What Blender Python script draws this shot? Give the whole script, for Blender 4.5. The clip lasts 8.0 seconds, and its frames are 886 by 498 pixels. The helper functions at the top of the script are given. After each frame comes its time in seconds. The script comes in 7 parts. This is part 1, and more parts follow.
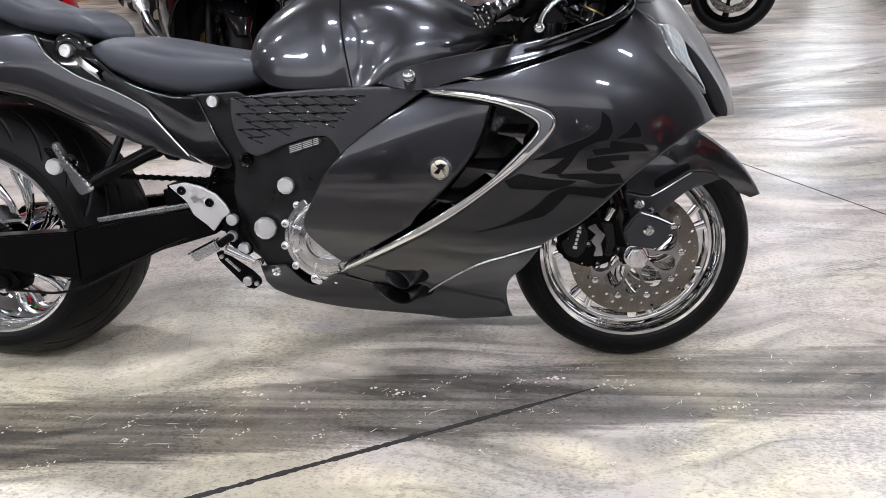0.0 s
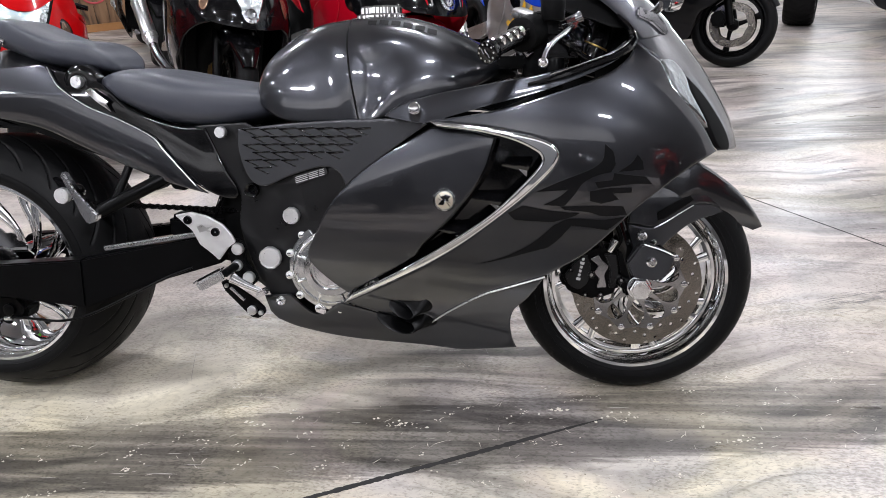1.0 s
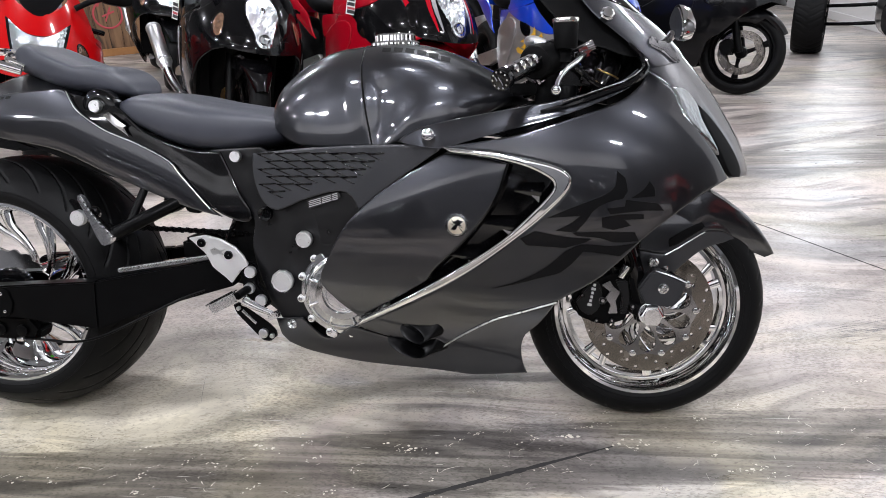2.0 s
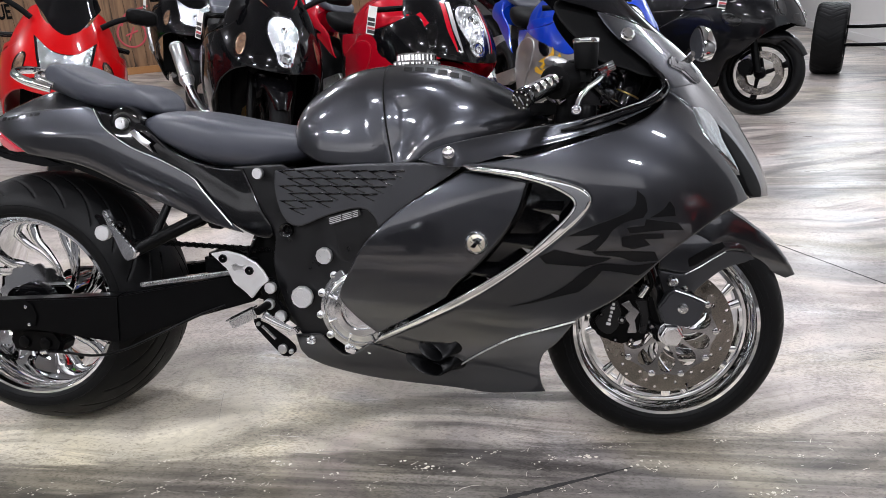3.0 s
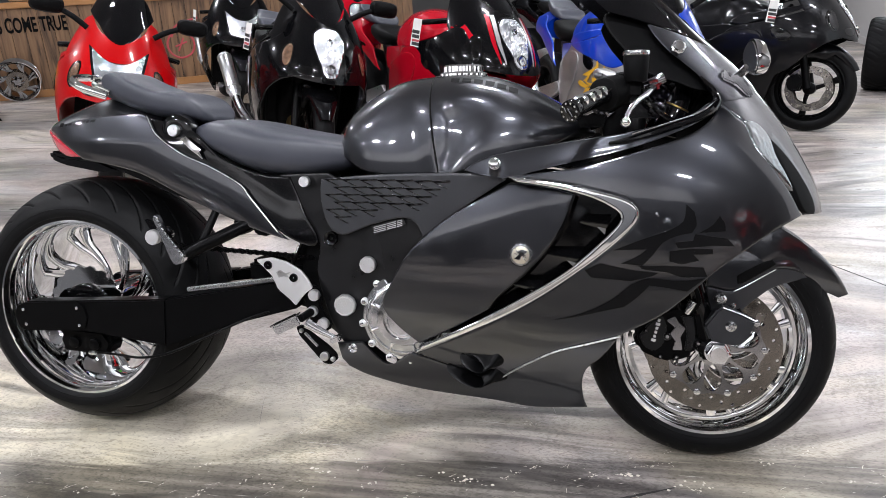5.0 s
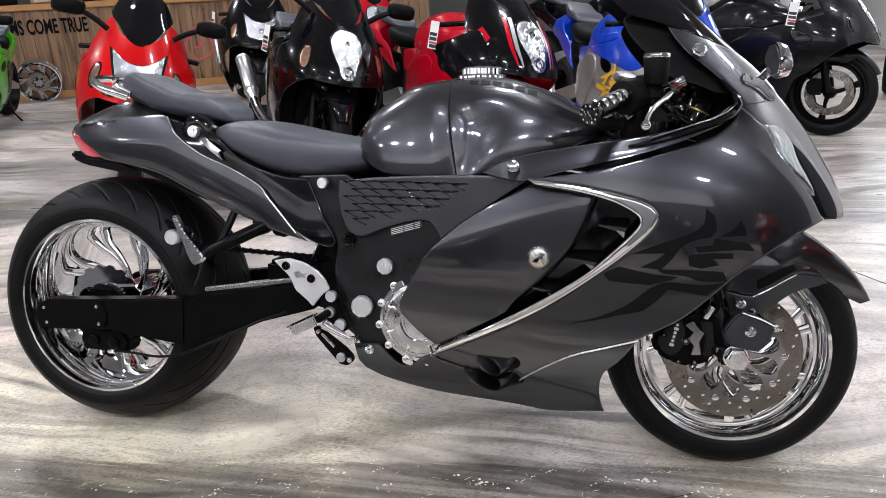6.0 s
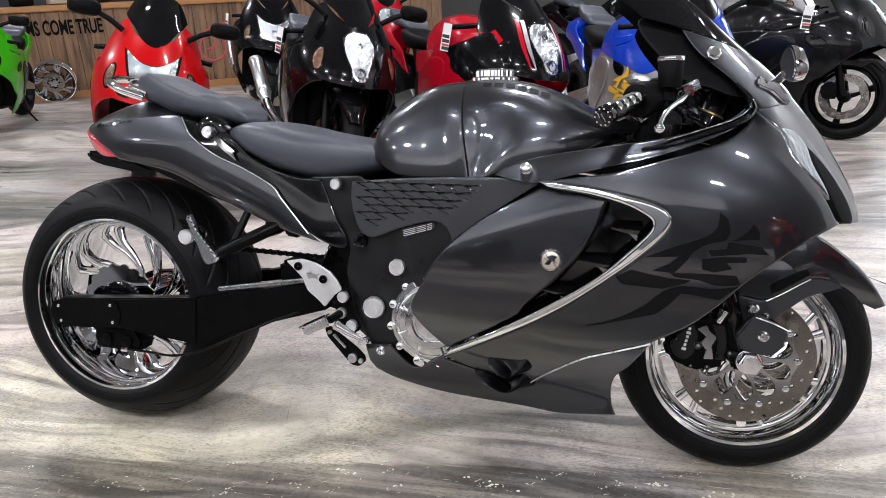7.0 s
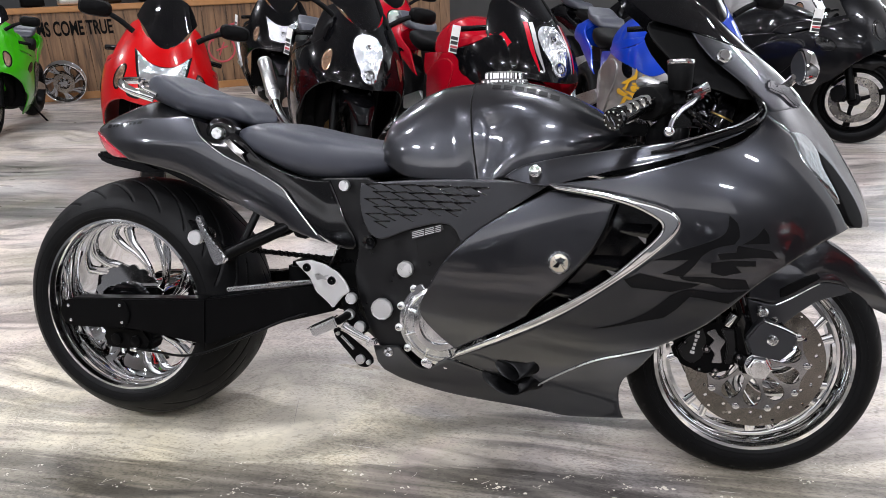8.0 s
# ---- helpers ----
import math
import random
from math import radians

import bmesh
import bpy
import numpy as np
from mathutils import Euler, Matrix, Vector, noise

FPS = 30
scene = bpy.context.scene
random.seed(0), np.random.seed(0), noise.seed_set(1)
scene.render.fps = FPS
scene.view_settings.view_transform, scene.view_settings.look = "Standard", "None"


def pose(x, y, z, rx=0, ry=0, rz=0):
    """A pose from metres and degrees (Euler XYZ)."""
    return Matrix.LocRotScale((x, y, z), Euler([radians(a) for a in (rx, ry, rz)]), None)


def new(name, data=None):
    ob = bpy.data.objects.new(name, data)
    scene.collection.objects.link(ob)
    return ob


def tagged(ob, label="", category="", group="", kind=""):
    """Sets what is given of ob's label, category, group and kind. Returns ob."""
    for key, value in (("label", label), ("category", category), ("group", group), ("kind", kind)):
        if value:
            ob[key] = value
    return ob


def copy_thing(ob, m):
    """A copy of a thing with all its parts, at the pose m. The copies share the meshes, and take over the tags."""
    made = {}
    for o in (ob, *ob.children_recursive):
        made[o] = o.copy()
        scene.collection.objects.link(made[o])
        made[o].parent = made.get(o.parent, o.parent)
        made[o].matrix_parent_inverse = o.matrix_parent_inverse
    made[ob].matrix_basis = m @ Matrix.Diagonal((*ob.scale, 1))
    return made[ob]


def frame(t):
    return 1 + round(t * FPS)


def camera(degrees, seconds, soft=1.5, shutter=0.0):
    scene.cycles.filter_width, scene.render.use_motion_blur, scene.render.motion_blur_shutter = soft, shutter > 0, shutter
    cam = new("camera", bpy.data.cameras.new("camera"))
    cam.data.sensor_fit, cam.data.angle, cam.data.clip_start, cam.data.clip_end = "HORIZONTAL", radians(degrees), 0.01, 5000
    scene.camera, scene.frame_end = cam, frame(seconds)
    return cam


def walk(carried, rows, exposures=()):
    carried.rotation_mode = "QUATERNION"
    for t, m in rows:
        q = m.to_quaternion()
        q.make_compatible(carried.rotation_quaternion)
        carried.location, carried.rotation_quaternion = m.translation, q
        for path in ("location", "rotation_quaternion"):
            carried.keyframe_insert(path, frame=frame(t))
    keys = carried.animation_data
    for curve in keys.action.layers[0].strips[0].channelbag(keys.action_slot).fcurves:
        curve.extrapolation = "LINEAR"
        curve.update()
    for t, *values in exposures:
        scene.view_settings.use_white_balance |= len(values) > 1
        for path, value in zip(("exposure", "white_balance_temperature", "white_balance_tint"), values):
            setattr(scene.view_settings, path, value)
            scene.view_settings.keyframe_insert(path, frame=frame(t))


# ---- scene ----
cam = camera(62.6, 8.0, soft=0.35)
PATH = [
    (0.0, 1.377, -1.630, 1.160, 5.242, -27.404, 3.267),
    (0.5, 1.376, -1.635, 1.163, 5.393, -26.155, 3.158),
    (1.0, 1.374, -1.637, 1.166, 5.550, -25.061, 3.034),
    (1.5, 1.369, -1.639, 1.169, 5.800, -24.085, 2.910),
    (3.0, 1.357, -1.651, 1.173, 7.580, -21.657, 2.849),
    (3.5, 1.353, -1.652, 1.174, 8.333, -21.237, 2.846),
    (4.0, 1.347, -1.652, 1.174, 9.132, -20.940, 2.838),
    (4.5, 1.344, -1.651, 1.171, 9.956, -20.718, 2.784),
    (6.0, 1.333, -1.652, 1.169, 11.928, -20.304, 2.684),
    (6.5, 1.331, -1.653, 1.169, 12.397, -20.199, 2.604),
    (7.0, 1.329, -1.655, 1.169, 12.828, -20.097, 2.539),
    (7.5, 1.327, -1.654, 1.167, 13.156, -19.962, 2.459),
    (8.0, 1.326, -1.657, 1.171, 13.441, -19.954, 2.438),
]
walk(cam, [(t, pose(x, y, z, 90 + pitch, roll, yaw)) for t, x, y, z, yaw, pitch, roll in PATH],
     exposures=[(0.0, -0.11), (1.0, -0.10), (1.7, -0.07), (3.0, -0.09), (4.0, -0.07), (5.0, -0.04), (8.0, -0.03)])

# ---- light ----
scene.view_settings.exposure = 0.0
world = bpy.data.worlds.new("world")
scene.world = world
world.use_nodes = True
world.node_tree.nodes["Background"].inputs[0].default_value = (0.55, 0.62, 0.7, 1)
world.node_tree.nodes["Background"].inputs[1].default_value = 0.1


def area_lamp(name, x, y, z, sx, sy, watts, colour, turn=(0, 0, 0)):
    data = bpy.data.lights.new(name, "AREA")
    data.shape, data.size, data.size_y = "RECTANGLE", sx, sy
    data.energy, data.color = watts, colour
    ob = new(name, data)
    ob.matrix_world = pose(x, y, z, *turn)
    return ob


LAMP_ROWS = [-3.9, -1.1, 2.6, 6.6]
LAMP_COLS = [-5.8, -2.3, 1.2, 4.3]
LAMP_WATTS = [145, 80, 104, 58]
LAMP_SHARES = [1.02, 1.03, 0.95, 0.78]
for ly, watts in zip(LAMP_ROWS, LAMP_WATTS):
    for lx, share in zip(LAMP_COLS, LAMP_SHARES):
        area_lamp("bar_light", lx, ly, 3.95, 0.50, 0.10, watts * share, (0.915, 0.926, 1.0))
# added fill, no such source known; brightens reflections on the nose
area_lamp("nose_fill_light", 4.98, 1.6, 1.4, 1.8, 2.0, 14, (0.86, 0.93, 1.0), (0, 90, 0))
area_lamp("window_daylight", 5.05, 8.0, 2.275, 2.4, 2.3, 120, (0.86, 0.93, 1.0), (0, 90, 0))


# ---- materials ----
def nodes_of(name):
    m = bpy.data.materials.new(name)
    m.use_nodes = True
    return m, m.node_tree.nodes, m.node_tree.links, m.node_tree.nodes["Principled BSDF"]


def plain(name, colour, rough=0.5, metal=0.0, coat=0.0, coat_rough=0.03, vary=0.0, scale=40.0, bump=0.0, bump_scale=400.0,
          rough_vary=0.0, transmission=0.0, ior=1.5, emission=0.0, flake=0.0, spec=0.5):
    m, n, l, b = nodes_of(name)
    b.inputs["Base Color"].default_value = (*colour, 1)
    b.inputs["Roughness"].default_value = rough
    b.inputs["Metallic"].default_value = metal
    b.inputs["Coat Weight"].default_value = coat
    b.inputs["Coat Roughness"].default_value = coat_rough
    b.inputs["Transmission Weight"].default_value = transmission
    b.inputs["IOR"].default_value = ior
    b.inputs["Specular IOR Level"].default_value = spec
    if emission:
        b.inputs["Emission Color"].default_value = (*colour, 1)
        b.inputs["Emission Strength"].default_value = emission
    co = n.new("ShaderNodeTexCoord")
    if vary or rough_vary:
        t = n.new("ShaderNodeTexNoise")
        t.inputs["Scale"].default_value, t.inputs["Detail"].default_value = scale, 5
        l.new(co.outputs["Object"], t.inputs["Vector"])
        if vary:
            mix = n.new("ShaderNodeMix")
            mix.data_type = "RGBA"
            mix.inputs[6].default_value = (*[c * (1 - vary) for c in colour], 1)
            mix.inputs[7].default_value = (*[min(1, c * (1 + vary)) for c in colour], 1)
            l.new(t.outputs["Fac"], mix.inputs[0])
            l.new(mix.outputs[2], b.inputs["Base Color"])
        if rough_vary:
            r = n.new("ShaderNodeMapRange")
            r.inputs["From Min"].default_value, r.inputs["From Max"].default_value = 0.3, 0.7
            r.inputs["To Min"].default_value, r.inputs["To Max"].default_value = max(0, rough - rough_vary), rough + rough_vary
            l.new(t.outputs["Fac"], r.inputs["Value"])
            l.new(r.outputs["Result"], b.inputs["Roughness"])
    if flake:
        v = n.new("ShaderNodeTexVoronoi")
        v.inputs["Scale"].default_value = 2600
        l.new(co.outputs["Object"], v.inputs["Vector"])
        bp = n.new("ShaderNodeBump")
        bp.inputs["Strength"].default_value, bp.inputs["Distance"].default_value = flake, 0.0004
        l.new(v.outputs["Distance"], bp.inputs["Height"])
        l.new(bp.outputs["Normal"], b.inputs["Normal"])
    if bump:
        t2 = n.new("ShaderNodeTexNoise")
        t2.inputs["Scale"].default_value, t2.inputs["Detail"].default_value = bump_scale, 4
        l.new(co.outputs["Object"], t2.inputs["Vector"])
        bp = n.new("ShaderNodeBump")
        bp.inputs["Strength"].default_value, bp.inputs["Distance"].default_value = bump, 0.002
        l.new(t2.outputs["Fac"], bp.inputs["Height"])
        l.new(bp.outputs["Normal"], b.inputs["Normal"])
    return m


M_GREY = plain("grey_metallic_paint", (0.0335, 0.0350, 0.0405), 0.33, 0.92, 1.0, 0.045, 0.12, 3.0, flake=0.08, spec=0.3)
M_GREY.node_tree.nodes["Principled BSDF"].inputs["Coat IOR"].default_value = 1.64
M_PANEL = plain("satin_grey_panel", (0.036, 0.037, 0.041), 0.42, 0.45, 0.25, 0.18, 0.15, 6, bump=0.03, bump_scale=900, rough_vary=0.05)
M_DECAL = plain("dark_decal", (0.0032, 0.0032, 0.0036), 0.42, 0.0, 0.12, 0.05, 0.1, 30, spec=0.1)
M_GLOSS = plain("gloss_black_plastic", (0.002, 0.002, 0.0023), 0.10, 0.0, 0.0, 0.03, 0.2, 20, rough_vary=0.03, spec=0.45)
M_SATIN = plain("satin_black_metal", (0.0016, 0.0016, 0.0018), 0.34, 0.0, 0.0, 0.3, 0.2, 25, bump=0.04, bump_scale=900, rough_vary=0.06, spec=0.09)
M_FRAME = plain("cast_black_frame", (0.0045, 0.0045, 0.005), 0.34, 0.0, 0.0, 0.3, 0.2, 20, bump=0.05, bump_scale=700, rough_vary=0.08, spec=0.36)
M_MATTE = plain("matte_black", (0.0022, 0.0022, 0.0023), 0.55, 0.0, 0.0, 0.1, 0.25, 40, bump=0.06, bump_scale=600, spec=0.08)
M_RUBBER = plain("tyre_rubber", (0.0040, 0.0040, 0.0042), 0.50, 0.0, 0.0, 0.1, 0.25, 18, bump=0.10, bump_scale=700, rough_vary=0.10, spec=0.11)
M_CHROME = plain("chrome", (0.86, 0.87, 0.88), 0.045, 1.0, rough_vary=0.02, scale=15)
M_BILLET = plain("engraved_chrome", (0.82, 0.82, 0.82), 0.37, 1.0, rough_vary=0.10, scale=160, bump=0.5, bump_scale=260)
# chrome with its dark reflections put into the base colour
M_SHADECHROME = plain("shaded_chrome", (0.34, 0.34, 0.35), 0.10, 1.0, rough_vary=0.05, scale=40)
M_POLISH = plain("polished_aluminium", (0.80, 0.81, 0.82), 0.16, 1.0, rough_vary=0.06, scale=60)
M_BRUSH = plain("brushed_aluminium", (0.62, 0.62, 0.62), 0.33, 1.0, rough_vary=0.08, scale=90)
M_DISC = plain("brake_disc_steel", (0.30, 0.275, 0.245), 0.22, 1.0, vary=0.22, rough_vary=0.08, scale=35)
M_EMBLEM = plain("brushed_brass_steel", (0.72, 0.66, 0.55), 0.38, 1.0, vary=0.15, rough_vary=0.08, scale=60)
M_GOLD = plain("gold_anodised", (0.55, 0.38, 0.14), 0.32, 1.0, rough_vary=0.06, scale=50)
M_SEAT = plain("grey_vinyl", (0.041, 0.044, 0.056), 0.41, 0.0, 0.0, 0.2, 0.15, 12, bump=0.10, bump_scale=1400, rough_vary=0.06, spec=0.5)


def lamp_material(name, colour, cells, depth):
    """A silvered reflector pressed into small facets, behind a clear lens."""
    m, n, l, b = nodes_of(name)
    b.inputs["Base Color"].default_value = (*colour, 1)
    b.inputs["Metallic"].default_value = 1.0
    b.inputs["Roughness"].default_value = 0.20
    b.inputs["Coat Weight"].default_value = 1.0
    b.inputs["Coat Roughness"].default_value = 0.02
    co = n.new("ShaderNodeTexCoord")
    mp = n.new("ShaderNodeMapping")
    mp.inputs["Scale"].default_value = (1.0, 1.0, 0.14)
    l.new(co.outputs["Object"], mp.inputs["Vector"])
    v = n.new("ShaderNodeTexVoronoi")
    v.inputs["Scale"].default_value = cells
    l.new(mp.outputs["Vector"], v.inputs["Vector"])
    v2 = n.new("ShaderNodeTexVoronoi")
    v2.inputs["Scale"].default_value = cells * 0.23
    l.new(co.outputs["Object"], v2.inputs["Vector"])
    add = n.new("ShaderNodeMath")
    add.operation = "MULTIPLY_ADD"
    add.inputs[1].default_value = 3.0
    l.new(v2.outputs["Distance"], add.inputs[0])
    l.new(v.outputs["Distance"], add.inputs[2])
    bp = n.new("ShaderNodeBump")
    bp.inputs["Strength"].default_value, bp.inputs["Distance"].default_value = 1.0, depth
    l.new(add.outputs[0], bp.inputs["Height"])
    l.new(bp.outputs["Normal"], b.inputs["Normal"])
    return m


M_LAMP_CLEAR = lamp_material("clear_reflector", (0.34, 0.365, 0.375), 95.0, 0.0010)
M_LAMP = lamp_material("faceted_reflector", (0.56, 0.58, 0.60), 74.0, 0.0032)
M_SMOKE = plain("smoked_screen", (0.003, 0.003, 0.0035), 0.04, 0.0, 0.0, 0.02, 0.1, 10, spec=0.3)
M_REDLENS = plain("red_lens", (0.50, 0.035, 0.055), 0.12, 0.0, 1.0, 0.03, 0.3, 90, bump=0.25, bump_scale=120)
M_AMBER = plain("amber_lens", (0.27, 0.16, 0.105), 0.15, 0.6, 1.0, 0.03, 0.8, 45, bump=0.8, bump_scale=90)
M_WHITE = plain("white_print", (0.75, 0.75, 0.74), 0.5)
M_PRINT = plain("grey_print", (0.46, 0.46, 0.46), 0.5)
M_INK = plain("black_print", (0.015, 0.015, 0.015), 0.6)
M_TAG = plain("paper_tag", (0.72, 0.71, 0.68), 0.6, vary=0.06, scale=20)
M_TAGRED = plain("red_print", (0.42, 0.05, 0.06), 0.55)
M_RED = plain("red_paint", (0.40, 0.0015, 0.003), 0.30, 0.0, 0.55, 0.02, 0.06, 4, spec=0.08)
M_CANDYRED = plain("candy_red_paint", (0.34, 0.002, 0.011), 0.26, 0.0, 0.6, 0.03, 0.08, 4, spec=0.08)
M_BLACK = plain("black_paint", (0.0025, 0.0025, 0.003), 0.2, 0.0, 0.45, 0.012, 0.2, 5, spec=0.05)
M_BLUE = plain("blue_paint", (0.0015, 0.034, 0.36), 0.3, 0.1, 0.7, 0.03, 0.1, 4, spec=0.1)
M_SILVER = plain("silver_grey_paint", (0.30, 0.29, 0.29), 0.38, 0.6, 0.6, 0.05, 0.08, 6)
M_CHARCOAL = plain("charcoal_paint", (0.0035, 0.0036, 0.0045), 0.3, 0.3, 0.5, 0.015, 0.1, 5, spec=0.1)
M_GREEN = plain("green_paint", (0.034, 0.32, 0.004), 0.3, 0.0, 0.8, 0.03, 0.08, 4, spec=0.1)
M_YELLOW = plain("yellow_decal", (0.62, 0.34, 0.02), 0.4)
M_MIRROR = plain("mirror_glass", (0.72, 0.73, 0.75), 0.02, 1.0)


def wood_material():
    m, n, l, b = nodes_of("knotty_pine_boards")
    co, info = n.new("ShaderNodeTexCoord"), n.new("ShaderNodeObjectInfo")
    mp = n.new("ShaderNodeMapping")
    mp.inputs["Scale"].default_value = (9, 9, 0.9)
    l.new(co.outputs["Object"], mp.inputs["Vector"])
    off = n.new("ShaderNodeVectorMath")
    off.operation = "ADD"
    sc = n.new("ShaderNodeMath")
    sc.operation = "MULTIPLY"
    sc.inputs[1].default_value = 40
    l.new(info.outputs["Random"], sc.inputs[0])
    l.new(mp.outputs["Vector"], off.inputs[0])
    l.new(sc.outputs[0], off.inputs[1])
    t = n.new("ShaderNodeTexNoise")
    t.inputs["Scale"].default_value, t.inputs["Detail"].default_value, t.inputs["Distortion"].default_value = 1.6, 8, 1.2
    l.new(off.outputs[0], t.inputs["Vector"])
    r = n.new("ShaderNodeValToRGB")
    r.color_ramp.elements[0].position, r.color_ramp.elements[0].color = 0.30, (0.035, 0.017, 0.008, 1)
    r.color_ramp.elements[1].position, r.color_ramp.elements[1].color = 0.72, (0.24, 0.132, 0.064, 1)
    e = r.color_ramp.elements.new(0.45)
    e.color = (0.145, 0.078, 0.038, 1)
    l.new(t.outputs["Fac"], r.inputs["Fac"])
    l.new(r.outputs["Color"], b.inputs["Base Color"])
    b.inputs["Roughness"].default_value = 0.5
    return m


M_WOOD = wood_material()
M_RAIL = plain("varnished_rail", (0.36, 0.17, 0.06), 0.35, 0.0, 0.3, 0.1, 0.25, 14)
M_WALL = plain("white_wall_paint", (0.80, 0.79, 0.78), 0.6, vary=0.03, scale=3, bump=0.05, bump_scale=200)
M_BACK = plain("dark_panel", (0.06, 0.058, 0.056), 0.6, vary=0.2, scale=4)
M_GREYWALL = plain("grey_wall_paint", (0.12, 0.12, 0.12), 0.6, vary=0.05, scale=3)
M_LOWWALL = plain("lower_wall_paint", (0.11, 0.11, 0.113), 0.6, vary=0.05, scale=3)
M_GUARD = plain("satin_aluminium", (0.86, 0.86, 0.86), 0.42, 1.0, rough_vary=0.05, scale=60)
M_CEIL = plain("ceiling_paint", (0.34, 0.34, 0.345), 0.8, vary=0.04, scale=2)


def floor_material():
    """Worn, sealed concrete: cream, pinkish and grey patches, soft brushed dark swathes, stains and grain."""
    m, n, l, b = nodes_of("sealed_concrete")
    co = n.new("ShaderNodeTexCoord")
    drift = n.new("ShaderNodeTexNoise")
    drift.inputs["Scale"].default_value, drift.inputs["Detail"].default_value = 0.75, 2
    l.new(co.outputs["Object"], drift.inputs["Vector"])
    pull = n.new("ShaderNodeVectorMath")
    pull.operation = "MULTIPLY_ADD"
    pull.inputs[1].default_value = (0.9, 0.9, 0.0)
    l.new(drift.outputs["Color"], pull.inputs[0])
    l.new(co.outputs["Object"], pull.inputs[2])

    def noise_at(scale, detail, rot=0.0, stretch=(1, 1, 1), dist=0.0, swirl=False):
        mp = n.new("ShaderNodeMapping")
        mp.inputs["Rotation"].default_value = (0, 0, radians(rot))
        mp.inputs["Scale"].default_value = stretch
        l.new(pull.outputs[0] if swirl else co.outputs["Object"], mp.inputs["Vector"])
        t = n.new("ShaderNodeTexNoise")
        t.inputs["Scale"].default_value, t.inputs["Detail"].default_value, t.inputs["Distortion"].default_value = scale, detail, dist
        l.new(mp.outputs["Vector"], t.inputs["Vector"])
        return t.outputs["Fac"]

    def ramp(fac, *stops):
        r = n.new("ShaderNodeValToRGB")
        els = r.color_ramp.elements
        els[0].position, els[0].color = stops[0][0], (*stops[0][1], 1)
        els[1].position, els[1].color = stops[-1][0], (*stops[-1][1], 1)
        for p, c in stops[1:-1]:
            els.new(p).color = (*c, 1)
        l.new(fac, r.inputs["Fac"])
        return r.outputs["Color"]

    def mult(a, c, f=1.0):
        x = n.new("ShaderNodeMix")
        x.data_type, x.blend_type = "RGBA", "MULTIPLY"
        if isinstance(f, float):
            x.inputs[0].default_value = f
        else:
            l.new(f, x.inputs[0])
        l.new(a, x.inputs[6])
        l.new(c, x.inputs[7])
        return x.outputs[2]

    def blend(f, a, c):
        x = n.new("ShaderNodeMix")
        x.data_type = "RGBA"
        l.new(f, x.inputs[0])
        for k, v in ((6, a), (7, c)):
            if isinstance(v, tuple):
                x.inputs[k].default_value = (*v, 1)
            else:
                l.new(v, x.inputs[k])
        return x.outputs[2]

    def math_node(op, a, c=None):
        x = n.new("ShaderNodeMath")
        x.operation = op
        for k, v in enumerate((a, c)):
            if isinstance(v, (int, float)):
                x.inputs[k].default_value = v
            elif v is not None:
                l.new(v, x.inputs[k])
        return x.outputs[0]

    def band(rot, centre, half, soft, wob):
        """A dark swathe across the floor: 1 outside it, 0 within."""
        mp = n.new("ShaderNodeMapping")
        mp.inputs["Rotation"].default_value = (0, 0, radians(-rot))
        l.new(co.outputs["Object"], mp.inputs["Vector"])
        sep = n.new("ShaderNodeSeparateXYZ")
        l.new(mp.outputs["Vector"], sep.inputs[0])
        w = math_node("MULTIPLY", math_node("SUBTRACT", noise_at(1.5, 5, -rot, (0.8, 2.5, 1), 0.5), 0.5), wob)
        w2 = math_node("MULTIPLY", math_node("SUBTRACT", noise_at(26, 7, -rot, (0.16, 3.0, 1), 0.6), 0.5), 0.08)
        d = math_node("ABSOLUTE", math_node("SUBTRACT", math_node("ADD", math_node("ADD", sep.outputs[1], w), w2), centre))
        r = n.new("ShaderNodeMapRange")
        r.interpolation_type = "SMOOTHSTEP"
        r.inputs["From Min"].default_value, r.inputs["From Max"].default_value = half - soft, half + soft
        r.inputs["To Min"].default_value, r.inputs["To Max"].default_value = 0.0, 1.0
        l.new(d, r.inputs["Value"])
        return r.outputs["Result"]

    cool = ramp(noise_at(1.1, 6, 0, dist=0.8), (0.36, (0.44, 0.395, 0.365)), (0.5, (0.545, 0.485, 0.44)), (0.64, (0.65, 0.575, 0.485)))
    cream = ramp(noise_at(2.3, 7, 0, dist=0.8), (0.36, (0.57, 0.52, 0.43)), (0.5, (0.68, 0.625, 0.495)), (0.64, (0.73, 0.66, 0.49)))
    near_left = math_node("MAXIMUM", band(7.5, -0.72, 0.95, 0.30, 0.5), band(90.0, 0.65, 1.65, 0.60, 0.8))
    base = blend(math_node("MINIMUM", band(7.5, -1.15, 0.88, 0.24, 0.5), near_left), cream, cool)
    blush = math_node("MULTIPLY", ramp(noise_at(2.0, 5, 30, dist=1.0, swirl=True), (0.50, (0, 0, 0)), (0.62, (1, 1, 1))), 0.55)
    base = blend(blush, base, (0.62, 0.52, 0.475))
    olive = math_node("MULTIPLY", ramp(noise_at(1.6, 6, 10, (0.8, 1.4, 1), 0.8, True), (0.52, (0, 0, 0)), (0.64, (1, 1, 1))), 0.7)
    base = blend(olive, base, (0.42, 0.385, 0.30))
    slate = math_node("MULTIPLY", ramp(noise_at(1.25, 7, -12, (0.7, 1.5, 1), 1.0, True), (0.52, (0, 0, 0)), (0.60, (1, 1, 1))), 0.55)
    base = blend(slate, base, (0.415, 0.40, 0.405))
